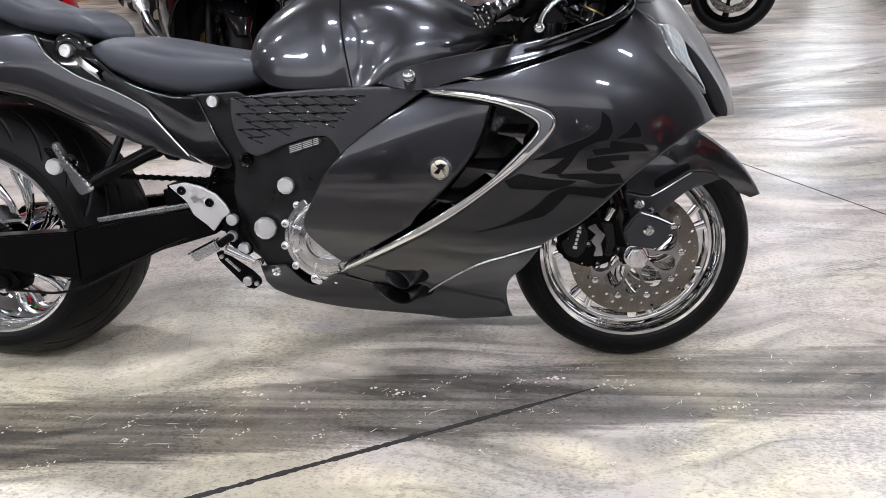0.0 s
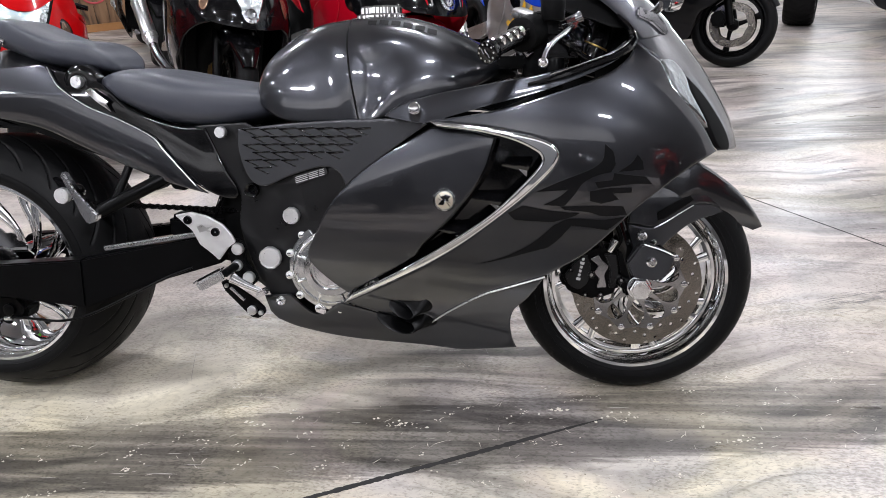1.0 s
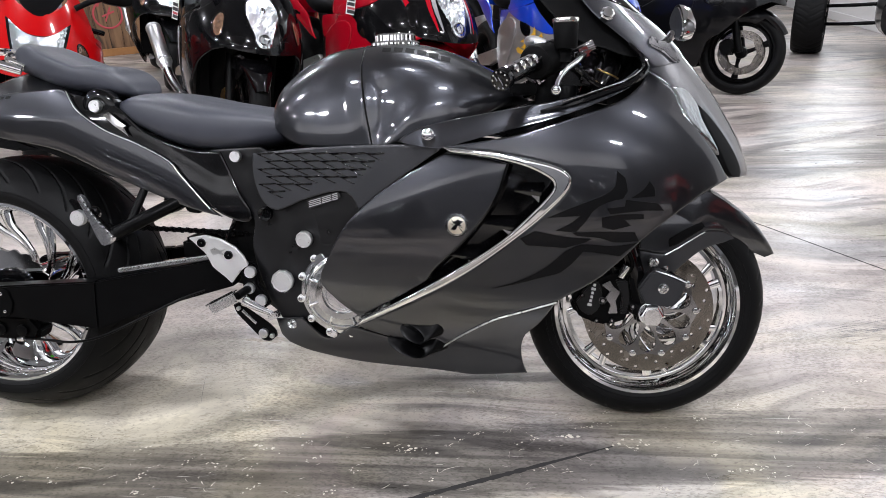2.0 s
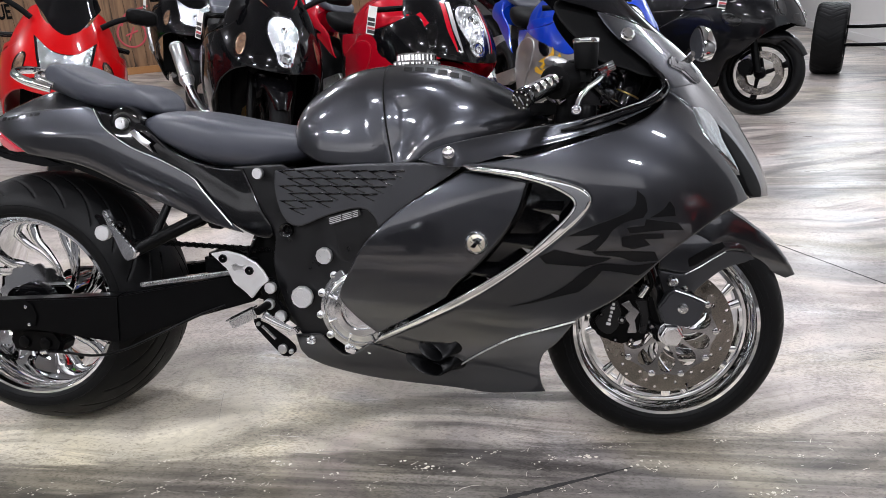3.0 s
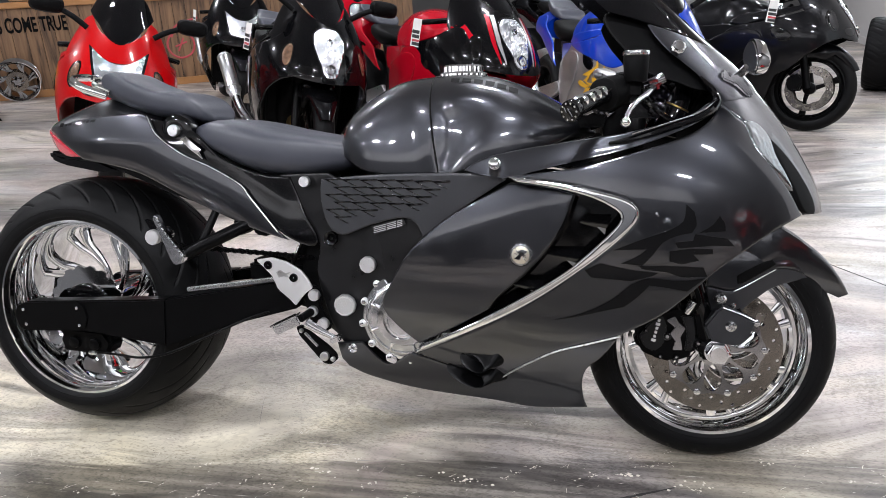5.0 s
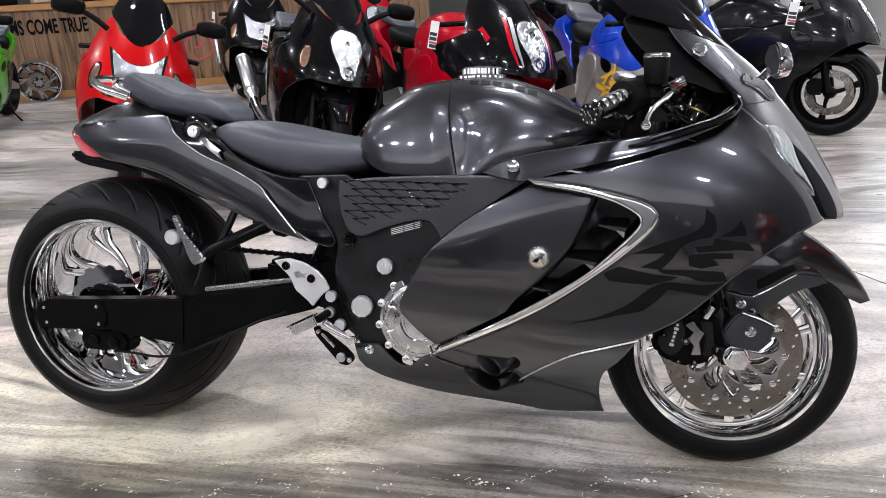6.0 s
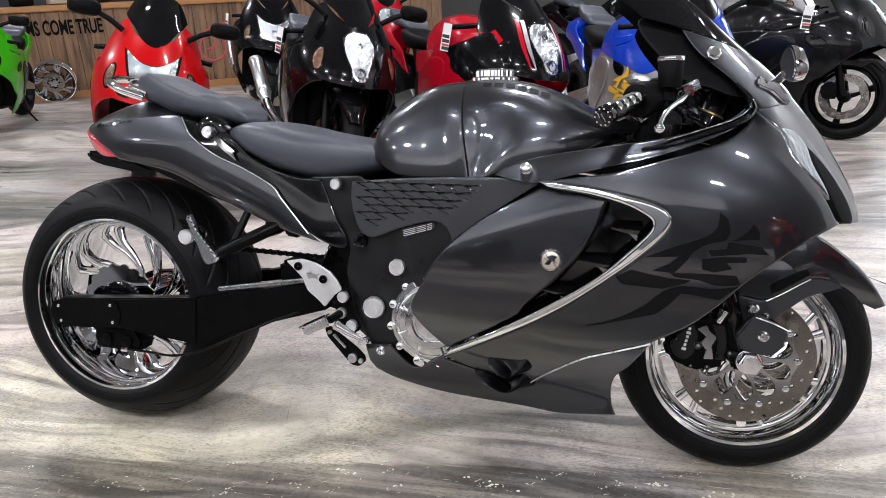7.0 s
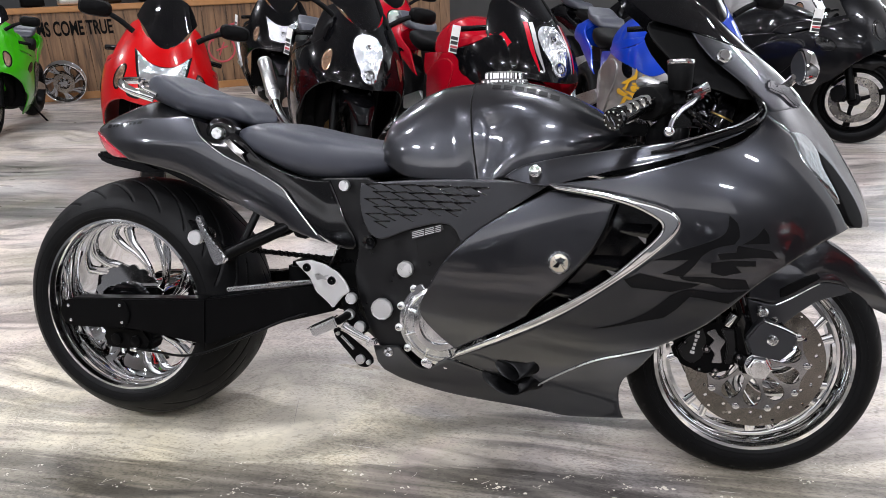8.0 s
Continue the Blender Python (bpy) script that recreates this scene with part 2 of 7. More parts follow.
    # brushed washes, turning with the drift
    wash = ramp(noise_at(1.5, 8, -14, (0.42, 1.7, 1), 0.7, True), (0.36, (0.36, 0.355, 0.36)), (0.44, (0.68, 0.675, 0.67)), (0.53, (1, 1, 1)))
    strokes = ramp(noise_at(7.0, 9, -14, (0.16, 2.2, 1), 0.5, True), (0.38, (0.40, 0.40, 0.41)), (0.52, (1, 1, 1)))
    where = ramp(noise_at(1.3, 4, 0, dist=0.6), (0.42, (0.15, 0.15, 0.15)), (0.60, (1, 1, 1)))
    grain = ramp(math_node("ADD", noise_at(120, 8, 20, (0.7, 1.6, 1), 0.6), math_node("MULTIPLY", math_node("SUBTRACT", noise_at(3.5, 5, 0), 0.5), 0.5)), (0.34, (0.60, 0.59, 0.58)), (0.50, (1, 1, 1)))
    mottle = ramp(noise_at(17, 8, 0, (1, 1, 1), 1.6), (0.36, (0.66, 0.65, 0.64)), (0.50, (1, 1, 1)))
    pits = ramp(math_node("ADD", noise_at(46, 6, 8, (0.8, 1.5, 1), 1.5), math_node("MULTIPLY", math_node("SUBTRACT", noise_at(2.2, 4, 0), 0.5), -0.55)), (0.30, (0.34, 0.325, 0.30)), (0.38, (1, 1, 1)))
    lines = math_node("MULTIPLY", ramp(noise_at(7, 8, -7.5, (0.10, 4.2, 1), 0.5), (0.40, (0, 0, 0)), (0.64, (1, 1, 1))), 0.42)
    main_band = math_node("MAXIMUM", band(7.5, -0.380, 0.125, 0.020, 0.06), lines)
    west = band(90.0, 4.0, 2.8, 0.5, 0.8)
    rear = math_node("MAXIMUM", math_node("MAXIMUM", math_node("MINIMUM", band(7.5, 3.10, 0.26, 0.16, 0.5), band(7.5, 2.36, 0.15, 0.12, 0.4)), west), math_node("MULTIPLY", lines, 0.9))
    rear = math_node("ADD", math_node("MULTIPLY", rear, 0.72), 0.28)
    # floor out of view, darkened to dim its reflection in the lower fairing
    unseen_dark = band(7.5, -1.55, 0.62, 0.10, 0.2)
    swaths = ramp(math_node("MINIMUM", math_node("MINIMUM", math_node("MINIMUM", main_band, rear), unseen_dark), math_node("MINIMUM", math_node("MAXIMUM", band(4.0, 2.05, 0.22, 0.10, 0.5), lines), math_node("ADD", band(23.0, -0.31, 0.05, 0.07, 0.2), 0.5))), (0.0, (0.275, 0.272, 0.278)), (1.0, (1, 1, 1)))
    col = mult(mult(mult(base, wash, 0.74), swaths), strokes, where)
    col = mult(mult(mult(col, grain, 0.85), pits, 0.42), mottle, 0.5)
    # thin pale scratches in three directions
    nick = math_node("MAXIMUM", math_node("MAXIMUM", noise_at(30, 3, 25, (0.20, 5.6, 1), 0.6), noise_at(30, 3, -52, (0.20, 5.6, 1), 0.6)), noise_at(28, 3, 80, (0.2, 5.0, 1), 0.6))
    col = blend(ramp(nick, (0.715, (0, 0, 0)), (0.745, (0.5, 0.5, 0.5))), col, (0.68, 0.66, 0.60))
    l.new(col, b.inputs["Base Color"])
    rr = n.new("ShaderNodeMapRange")
    rr.inputs["From Min"].default_value, rr.inputs["From Max"].default_value = 0.3, 0.7
    rr.inputs["To Min"].default_value, rr.inputs["To Max"].default_value = 0.26, 0.48
    l.new(noise_at(6, 6, -13, (0.5, 2, 1)), rr.inputs["Value"])
    l.new(rr.outputs["Result"], b.inputs["Roughness"])
    bp = n.new("ShaderNodeBump")
    bp.inputs["Strength"].default_value, bp.inputs["Distance"].default_value = 0.10, 0.004
    l.new(noise_at(55, 8), bp.inputs["Height"])
    l.new(bp.outputs["Normal"], b.inputs["Normal"])
    return m


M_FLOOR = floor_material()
M_SCRATCH = plain("pale_scratch", (0.62, 0.585, 0.50), 0.6, vary=0.2, scale=9)
M_SCUFF = plain("rubber_scuff", (0.20, 0.19, 0.185), 0.5, vary=0.4, scale=14)
M_PIT = plain("pit_shade", (0.20, 0.175, 0.14), 0.8, vary=0.4, scale=12)
M_JOINT = plain("joint_filler", (0.022, 0.021, 0.020), 0.7, vary=0.3, scale=60)


# ---- mesh helpers ----
def part(name, bm, mat, parent, label="", sharp=0.55):
    """One mesh object out of bm, under parent."""
    bm.normal_update()
    for f in bm.faces:
        f.smooth = True
    for e in bm.edges:
        if len(e.link_faces) == 2 and e.calc_face_angle(0.0) > sharp:
            e.smooth = False
    me = bpy.data.meshes.new(name)
    bm.to_mesh(me)
    bm.free()
    me.materials.append(mat)
    ob = new(name, me)
    if parent is not None:
        ob.parent = parent
    if label:
        tagged(ob, label)
    return ob


def thing(name, label, category, m=None, group=""):
    ob = new(name)
    ob.empty_display_size = 0.1
    if m is not None:
        ob.matrix_world = m
    return tagged(ob, label, category, group)


def basis(p0, p1):
    """A matrix at p0 whose z axis points at p1."""
    z = (Vector(p1) - Vector(p0)).normalized()
    q = z.to_track_quat("Z", "Y").to_matrix().to_4x4()
    return Matrix.Translation(p0) @ q


def add_ring(bm, rings, close_ring=True, cap=True):
    """Skins rows of points with quads."""
    rows = [[bm.verts.new(p) for p in r] for r in rings]
    n = len(rows[0])
    for a, c in zip(rows, rows[1:]):
        for i in range(n if close_ring else n - 1):
            j = (i + 1) % n
            bm.faces.new((a[i], a[j], c[j], c[i]))
    if cap:
        bm.faces.new(list(reversed(rows[0])))
        bm.faces.new(rows[-1])
    return rows


def add_cyl(bm, p0, p1, r0, r1=None, n=24, bev=0.0, cap=True):
    r1 = r0 if r1 is None else r1
    m = basis(p0, p1)
    h = (Vector(p1) - Vector(p0)).length
    prof = [(r0, 0.0), (r1, h)]
    if bev:
        prof = [(r0 - bev, 0.0), (r0 - 0.3 * bev, 0.3 * bev), (r0, bev), (r1, h - bev), (r1 - 0.3 * bev, h - 0.3 * bev), (r1 - bev, h)]
    add_ring(bm, [[m @ Vector((r * math.cos(2 * math.pi * i / n), r * math.sin(2 * math.pi * i / n), z)) for i in range(n)] for r, z in prof], cap=cap)


def curve_points(pts, steps=8, closed=False):
    """A smooth line through 3D points."""
    ps = [Vector(p) for p in pts]
    out = []
    n = len(ps)
    for i in range(n if closed else n - 1):
        p0 = ps[(i - 1) % n] if closed or i else ps[0] * 2 - ps[1]
        p1, p2 = ps[i], ps[(i + 1) % n]
        p3 = ps[(i + 2) % n] if closed or i + 2 < n else ps[-1] * 2 - ps[-2]
        for k in range(steps):
            t = k / steps
            out.append(0.5 * (2 * p1 + (p2 - p0) * t + (2 * p0 - 5 * p1 + 4 * p2 - p3) * t * t + (3 * p1 - p0 - 3 * p2 + p3) * t ** 3))
    if not closed:
        out.append(ps[-1])
    return out


def add_sweep(bm, pts, r, n=12, steps=8, flat=1.0, taper=None, closed=False, up=(0, 1, 0)):
    """A round or flattened bar along a smooth line."""
    line = curve_points(pts, steps, closed)
    rings = []
    for i, p in enumerate(line):
        a = line[(i - 1) % len(line)] if closed or i else line[0]
        c = line[(i + 1) % len(line)] if closed or i + 1 < len(line) else line[-1]
        t = (c - a).normalized()
        u = t.cross(Vector(up))
        u = u.normalized() if u.length > 1e-4 else t.orthogonal().normalized()
        v = u.cross(t)
        k = r if taper is None else r * np.interp(i / (len(line) - 1), [q[0] for q in taper], [q[1] for q in taper])
        rings.append([p + u * (k * math.cos(2 * math.pi * j / n)) + v * (k * flat * math.sin(2 * math.pi * j / n)) for j in range(n)])
    if closed:
        rows = [[bm.verts.new(q) for q in r_] for r_ in rings]
        for a, c in zip(rows, rows[1:] + rows[:1]):
            for i in range(n):
                bm.faces.new((a[i], a[(i + 1) % n], c[(i + 1) % n], c[i]))
    else:
        add_ring(bm, rings)
    bmesh.ops.recalc_face_normals(bm, faces=bm.faces)


def add_box(bm, centre, size, m=None, bev=0.0):
    b2 = bmesh.new()
    bmesh.ops.create_cube(b2, size=1)
    bmesh.ops.scale(b2, vec=size, verts=b2.verts)
    if bev:
        bmesh.ops.bevel(b2, geom=list(b2.edges), offset=bev, segments=2, affect="EDGES")
    mm = Matrix.Translation(centre) @ (m or Matrix())
    merge(bm, b2, mm)


def merge(bm, b2, mm=None):
    vs = {v: bm.verts.new((mm @ v.co) if mm else v.co) for v in b2.verts}
    for f in b2.faces:
        bm.faces.new([vs[v] for v in f.verts])
    b2.free()


def add_prism(bm, pts, depth, bev=0.0):
    """A plate: the (x, z) outline pts at y = depth[0], pushed to depth[1]."""
    b2 = bmesh.new()
    vs = [b2.verts.new((x, depth[0], z)) for x, z in pts]
    f = b2.faces.new(vs)
    ext = bmesh.ops.extrude_face_region(b2, geom=[f])
    bmesh.ops.translate(b2, vec=(0, depth[1] - depth[0], 0), verts=[v for v in ext["geom"] if isinstance(v, bmesh.types.BMVert)])
    bmesh.ops.recalc_face_normals(b2, faces=b2.faces)
    if bev:
        bmesh.ops.bevel(b2, geom=list(b2.edges), offset=bev, segments=2, affect="EDGES")
    merge(bm, b2)


def add_lathe(bm, prof, n=72, centre=(0, 0, 0), closed=False, dent=None):
    """Turns the (radius, y) profile about the y axis. dent(angle, r, y): how far a point is pushed in."""
    rows = []
    for i in range(n):
        a = 2 * math.pi * i / n
        row = []
        for r, y in prof:
            rr = r - (dent(a, r, y) if dent else 0.0)
            row.append(bm.verts.new((centre[0] + rr * math.cos(a), centre[1] + y, centre[2] + rr * math.sin(a))))
        rows.append(row)
    m = len(prof)
    for i in range(n):
        a, c = rows[i], rows[(i + 1) % n]
        for j in range(m if closed else m - 1):
            k = (j + 1) % m
            bm.faces.new((a[j], c[j], c[k], a[k]))
    bmesh.ops.recalc_face_normals(bm, faces=bm.faces)


def smooth_outline(pts, step=0.012):
    """A closed (x, z) outline through pts; a third value 1 marks a sharp corner."""
    n = len(pts)
    sharp = [len(p) > 2 and p[2] == 1 for p in pts]
    ps = [Vector((p[0], p[1])) for p in pts]
    out = []
    for i in range(n):
        p1, p2 = ps[i], ps[(i + 1) % n]
        p0 = p1 * 2 - p2 if sharp[i] else ps[i - 1]
        p3 = p2 * 2 - p1 if sharp[(i + 1) % n] else ps[(i + 2) % n]
        d = (p2 - p1).length
        t1, t2 = (p2 - p0), (p3 - p1)
        t1 = t1 * (d / max((p2 - p0).length, 1e-6))
        t2 = t2 * (d / max((p3 - p1).length, 1e-6))
        k = max(1, round(d / step))
        for j in range(k):
            t = j / k
            h1, h2, h3, h4 = 2 * t ** 3 - 3 * t * t + 1, t ** 3 - 2 * t * t + t, -2 * t ** 3 + 3 * t * t, t ** 3 - t * t
            out.append(p1 * h1 + t1 * h2 + p2 * h3 + t2 * h4)
    return out


def seg_dist(px_, pz_, line):
    """Distance of many points from a closed polyline."""
    a = np.array([(p.x, p.y) for p in line])
    c = np.roll(a, -1, axis=0)
    d = c - a
    q = np.stack([px_, pz_], 1)[:, None, :] - a[None]
    t = np.clip((q * d).sum(2) / np.maximum((d * d).sum(1), 1e-12), 0, 1)
    return np.sqrt(((q - t[..., None] * d) ** 2).sum(2)).min(1)


def inside(px_, pz_, line):
    a = np.array([(p.x, p.y) for p in line])
    c = np.roll(a, -1, axis=0)
    x, z = px_[:, None], pz_[:, None]
    cross = ((a[:, 1] > z) != (c[:, 1] > z)) & (x < (c[:, 0] - a[:, 0]) * (z - a[:, 1]) / (c[:, 1] - a[:, 1] + 1e-12) + a[:, 0])
    return cross.sum(1) % 2 == 1


def shell(pts, place, thick=0.004, step=0.013, edge=0.005, mirror=False):
    """A bent plate. pts: its outline in two numbers (u, v); place(u, v, depth) puts a point on the surface, depth below it. Rounded rim."""
    from mathutils.geometry import delaunay_2d_cdt
    line = smooth_outline(pts, step)
    us = [p.x for p in line]
    vs = [p.y for p in line]
    gu, gv = np.meshgrid(np.arange(min(us), max(us), step), np.arange(min(vs), max(vs), step))
    gu, gv = gu.ravel(), gv.ravel()
    keep = inside(gu, gv, line)
    gu, gv = gu[keep], gv[keep]
    if len(gu):
        keep = seg_dist(gu, gv, line) > max(edge * 2.1, step * 0.5)
        gu, gv = gu[keep], gv[keep]
    rim = []
    if edge:
        area = sum(p.x * q.y - q.x * p.y for p, q in zip(line, line[1:] + line[:1]))
        sgn = 1 if area > 0 else -1
        for i, p in enumerate(line):
            d = (line[(i + 1) % len(line)] - line[i - 1])
            if d.length < 1e-9:
                continue
            nrm = Vector((-d.y, d.x)).normalized() * sgn
            for k in (0.3, 1.0, 1.6):
                rim.append(p + nrm * edge * k)
        if rim:
            ru, rv = np.array([p.x for p in rim]), np.array([p.y for p in rim])
            dist = seg_dist(ru, rv, line)
            ok = inside(ru, rv, line) & (dist > edge * 0.22)
            rim = [p for p, o in zip(rim, ok) if o]
    allp = list(line) + rim + [Vector((float(a), float(c))) for a, c in zip(gu, gv)]
    nb = len(line)
    verts, _, faces, *_ = delaunay_2d_cdt(allp, [(i, (i + 1) % nb) for i in range(nb)], [list(range(nb))], 1, 1e-6)
    vu, vv = np.array([p.x for p in verts]), np.array([p.y for p in verts])
    dist = seg_dist(vu, vv, line)
    bm = bmesh.new()
    top, low = [], []
    for u, v, d in zip(vu, vv, dist):
        k = min(d / edge, 1.0) if edge else 1.0
        dep = edge * (1 - math.sqrt(max(0.0, 1 - (1 - k) ** 2))) if edge else 0.0
        top.append(bm.verts.new(place(float(u), float(v), dep)))
        low.append(bm.verts.new(place(float(u), float(v), thick + edge)))
    count = {}
    for f in faces:
        if len(set(f)) < 3:
            continue
        bm.faces.new([top[i] for i in f])
        bm.faces.new([low[i] for i in reversed(f)])
        for i, j in zip(f, f[1:] + f[:1]):
            count[(i, j)] = 1
    for (i, j) in count:
        if (j, i) not in count:
            bm.faces.new((top[j], top[i], low[i], low[j]))
    if mirror:
        for v in bm.verts:
            v.co.y = -v.co.y
    bmesh.ops.recalc_face_normals(bm, faces=bm.faces)
    return bm


def loft(sections, n=40, steps=6):
    """A closed body along x. Each section: x, bottom z, top z, half width, roundness above, roundness below, height of the widest line (0 to 1)."""
    rows = np.array(sections, float)
    t = np.arange(len(rows))
    fine = np.linspace(0, len(rows) - 1, (len(rows) - 1) * steps + 1)
    cols = []
    for c in range(rows.shape[1]):
        y = rows[:, c]
        mm = np.gradient(y)
        out = []
        for q in fine:
            i = min(int(q), len(rows) - 2)
            f = q - i
            out.append((2 * f ** 3 - 3 * f * f + 1) * y[i] + (f ** 3 - 2 * f * f + f) * mm[i] + (-2 * f ** 3 + 3 * f * f) * y[i + 1] + (f ** 3 - f * f) * mm[i + 1])
        cols.append(out)
    bm = bmesh.new()
    rings = []
    for x, zb, zt, hw, e1, e2, wl in zip(*cols):
        ring = []
        zm = zb + (zt - zb) * wl
        hw = max(hw, 0.002)
        for i in range(n):
            a = 2 * math.pi * i / n
            cs, sn = math.cos(a), math.sin(a)
            e = max(e1 if sn >= 0 else e2, 1.2)
            yy = math.copysign(abs(cs) ** (2 / e), cs) * hw
            zz = math.copysign(abs(sn) ** (2 / e), sn)
            ring.append((x, yy, zm + zz * ((zt - zm) if sn >= 0 else (zm - zb))))
        rings.append(ring)
    add_ring(bm, rings)
    bmesh.ops.recalc_face_normals(bm, faces=bm.faces)
    return bm


def table(x, rows):
    return float(np.interp(x, [r[0] for r in rows], [r[1] for r in rows]))


def billet_cap(name, x, y, z, r, h, parent, mat, lobes=10, wave=0.018):
    """A turned cap with a faintly scalloped edge and a flat engraved face, facing -y."""
    bm = bmesh.new()
    n = lobes * 6

    def ring(k, yy, w):
        return [(x + k * r * (1 + w * math.cos(lobes * 2 * math.pi * i / n)) * math.cos(2 * math.pi * i / n), yy,
                 z + k * r * (1 + w * math.cos(lobes * 2 * math.pi * i / n)) * math.sin(2 * math.pi * i / n)) for i in range(n)]
    top = y - h
    add_ring(bm, [ring(1, y, wave), ring(1, y - h * 0.72, wave), ring(0.93, y - h * 0.98, wave * 0.7), ring(0.86, y - h * 0.98, 0), ring(0.83, y - h * 0.90, 0), ring(0.79, y - h * 0.90, 0), ring(0.76, top, 0), ring(0.05, top, 0)])
    bmesh.ops.recalc_face_normals(bm, faces=bm.faces)
    for i in range(5):
        a = 0.5 + 1.3 * i
        u, v = x + 0.34 * r * math.cos(a * 2.1), z + 0.40 * r * math.sin(a * 1.7)
        add_box(bm, (u, top - 0.0002, v), (0.55 * r, 0.0009, 0.07 * r), pose(0, 0, 0, 0, 50 + 24 * math.sin(a * 3), 0), 0.0002)
    return part(name, bm, mat, parent)


def add_text_mesh(name, body, size, mat, m, parent=None, label="", bold=0.0):
    cu = bpy.data.curves.new(name, "FONT")
    cu.body, cu.size, cu.extrude, cu.offset = body, size, 0.0015, bold
    tmp = bpy.data.objects.new(name, cu)
    scene.collection.objects.link(tmp)
    bpy.context.view_layer.update()
    me = bpy.data.meshes.new_from_object(tmp.evaluated_get(bpy.context.evaluated_depsgraph_get()))
    bpy.data.objects.remove(tmp)
    me.transform(m)
    me.materials.clear()
    me.materials.append(mat)
    ob = new(name, me)
    ob.parent = parent
    return tagged(ob, label) if label else ob


# ---- the showroom ----
def slab(name, x0, x1, y0, y1, z0, z1, mat, parent=None, bev=0.0):
    bm = bmesh.new()
    add_box(bm, ((x0 + x1) / 2, (y0 + y1) / 2, (z0 + z1) / 2), (x1 - x0, y1 - y0, z1 - z0), bev=bev)
    return part(name, bm, mat, parent)


X0, X1, Y0, Y1, ZC = -9.0, 5.08, -5.5, 11.5, 4.75
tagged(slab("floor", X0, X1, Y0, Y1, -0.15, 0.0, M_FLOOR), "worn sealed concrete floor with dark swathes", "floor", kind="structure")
tagged(slab("ceiling", X0, X1, Y0, Y1, ZC, ZC + 0.15, M_CEIL), "grey painted showroom ceiling", "ceiling", kind="structure")
tagged(slab("wall_west", X0 - 0.15, X0, Y0, Y1, 0, ZC, M_GREYWALL), "plain grey painted wall", "wall", kind="structure")
tagged(slab("wall_south", X0, X1, Y0 - 0.15, Y0, 0, 2.3, M_LOWWALL), "plain grey lower wall", "wall", kind="structure")
tagged(slab("wall_south_upper", X0, X1, Y0 - 0.15, Y0, 2.3, ZC, M_WALL), "plain white painted upper wall", "wall", kind="structure")
tagged(slab("wall_north", X0, X1, Y1, Y1 + 0.15, 0, ZC, M_BACK), "dark panelled back wall of the showroom", "wall", kind="structure")

# the east wall has a high window
bm = bmesh.new()
for a, c, d, e in ((0.0, 0.6, 0, ZC), (0.6, 2.6, 0, 0.5), (0.6, 2.6, 2.3, ZC), (2.6, 6.8, 0, ZC), (9.2, Y1, 0, ZC), (6.8, 9.2, 0, 1.0), (6.8, 9.2, 3.55, ZC)):
    add_box(bm, (X1 + 0.075, (a + c) / 2, (d + e) / 2), (0.15, c - a, e - d))
wall_east = tagged(part("wall_east", bm, M_WALL, None), "white painted wall beside the wide tyre", "wall", kind="structure")
tagged(slab("wall_southeast", X1, X1 + 0.15, Y0, 0.0, 0, ZC, M_BACK), "plain dark panelled wall", "wall", kind="structure")
bm = bmesh.new()
for y in (6.83, 9.17):
    add_box(bm, (X1 + 0.06, y, 2.275), (0.06, 0.06, 2.55), bev=0.006)
for z in (1.03, 3.52):
    add_box(bm, (X1 + 0.06, 8.0, z), (0.056, 2.4, 0.06), bev=0.006)
tagged(part("window_1", bm, M_WALL, None), "high window with a white frame", "window", kind="structure")
# unseen opening, made up to hold the nose fill light
bm = bmesh.new()
for y in (0.63, 1.6, 2.57):
    add_box(bm, (X1 + 0.06, y, 1.4), (0.06, 0.06, 1.8), bev=0.006)
for z in (0.53, 2.27):
    add_box(bm, (X1 + 0.06, 1.6, z), (0.056, 2.0, 0.06), bev=0.006)
tagged(part("fill_light_frame", bm, M_WALL, None), "added unseen white frame around the nose fill light", "window", kind="structure")
bm = bmesh.new()
add_box(bm, (X1 - 0.008, 3.0, 0.05), (0.014, 17, 0.10), bev=0.003)
tagged(part("baseboard", bm, M_WALL, None), "white painted skirting board", "baseboard", kind="structure")

for ly in LAMP_ROWS:
    for lx in LAMP_COLS:
        fixture = thing("bar_light", "short bar light hanging from the ceiling", "ceiling light", pose(lx, ly, 3.95), "bar lights")
        bm = bmesh.new()
        add_prism(bm, [(-0.27, 0.012), (0.27, 0.012), (0.27, 0.03), (0.24, 0.07), (-0.24, 0.07), (-0.27, 0.03)], (-0.07, 0.07), 0.006)
        part("housing", bm, M_SATIN, fixture)
        bm = bmesh.new()
        add_cyl(bm, (0, 0, 0.07), (0, 0, ZC - 3.95), 0.008, n=8)
        part("cord", bm, M_SATIN, fixture)

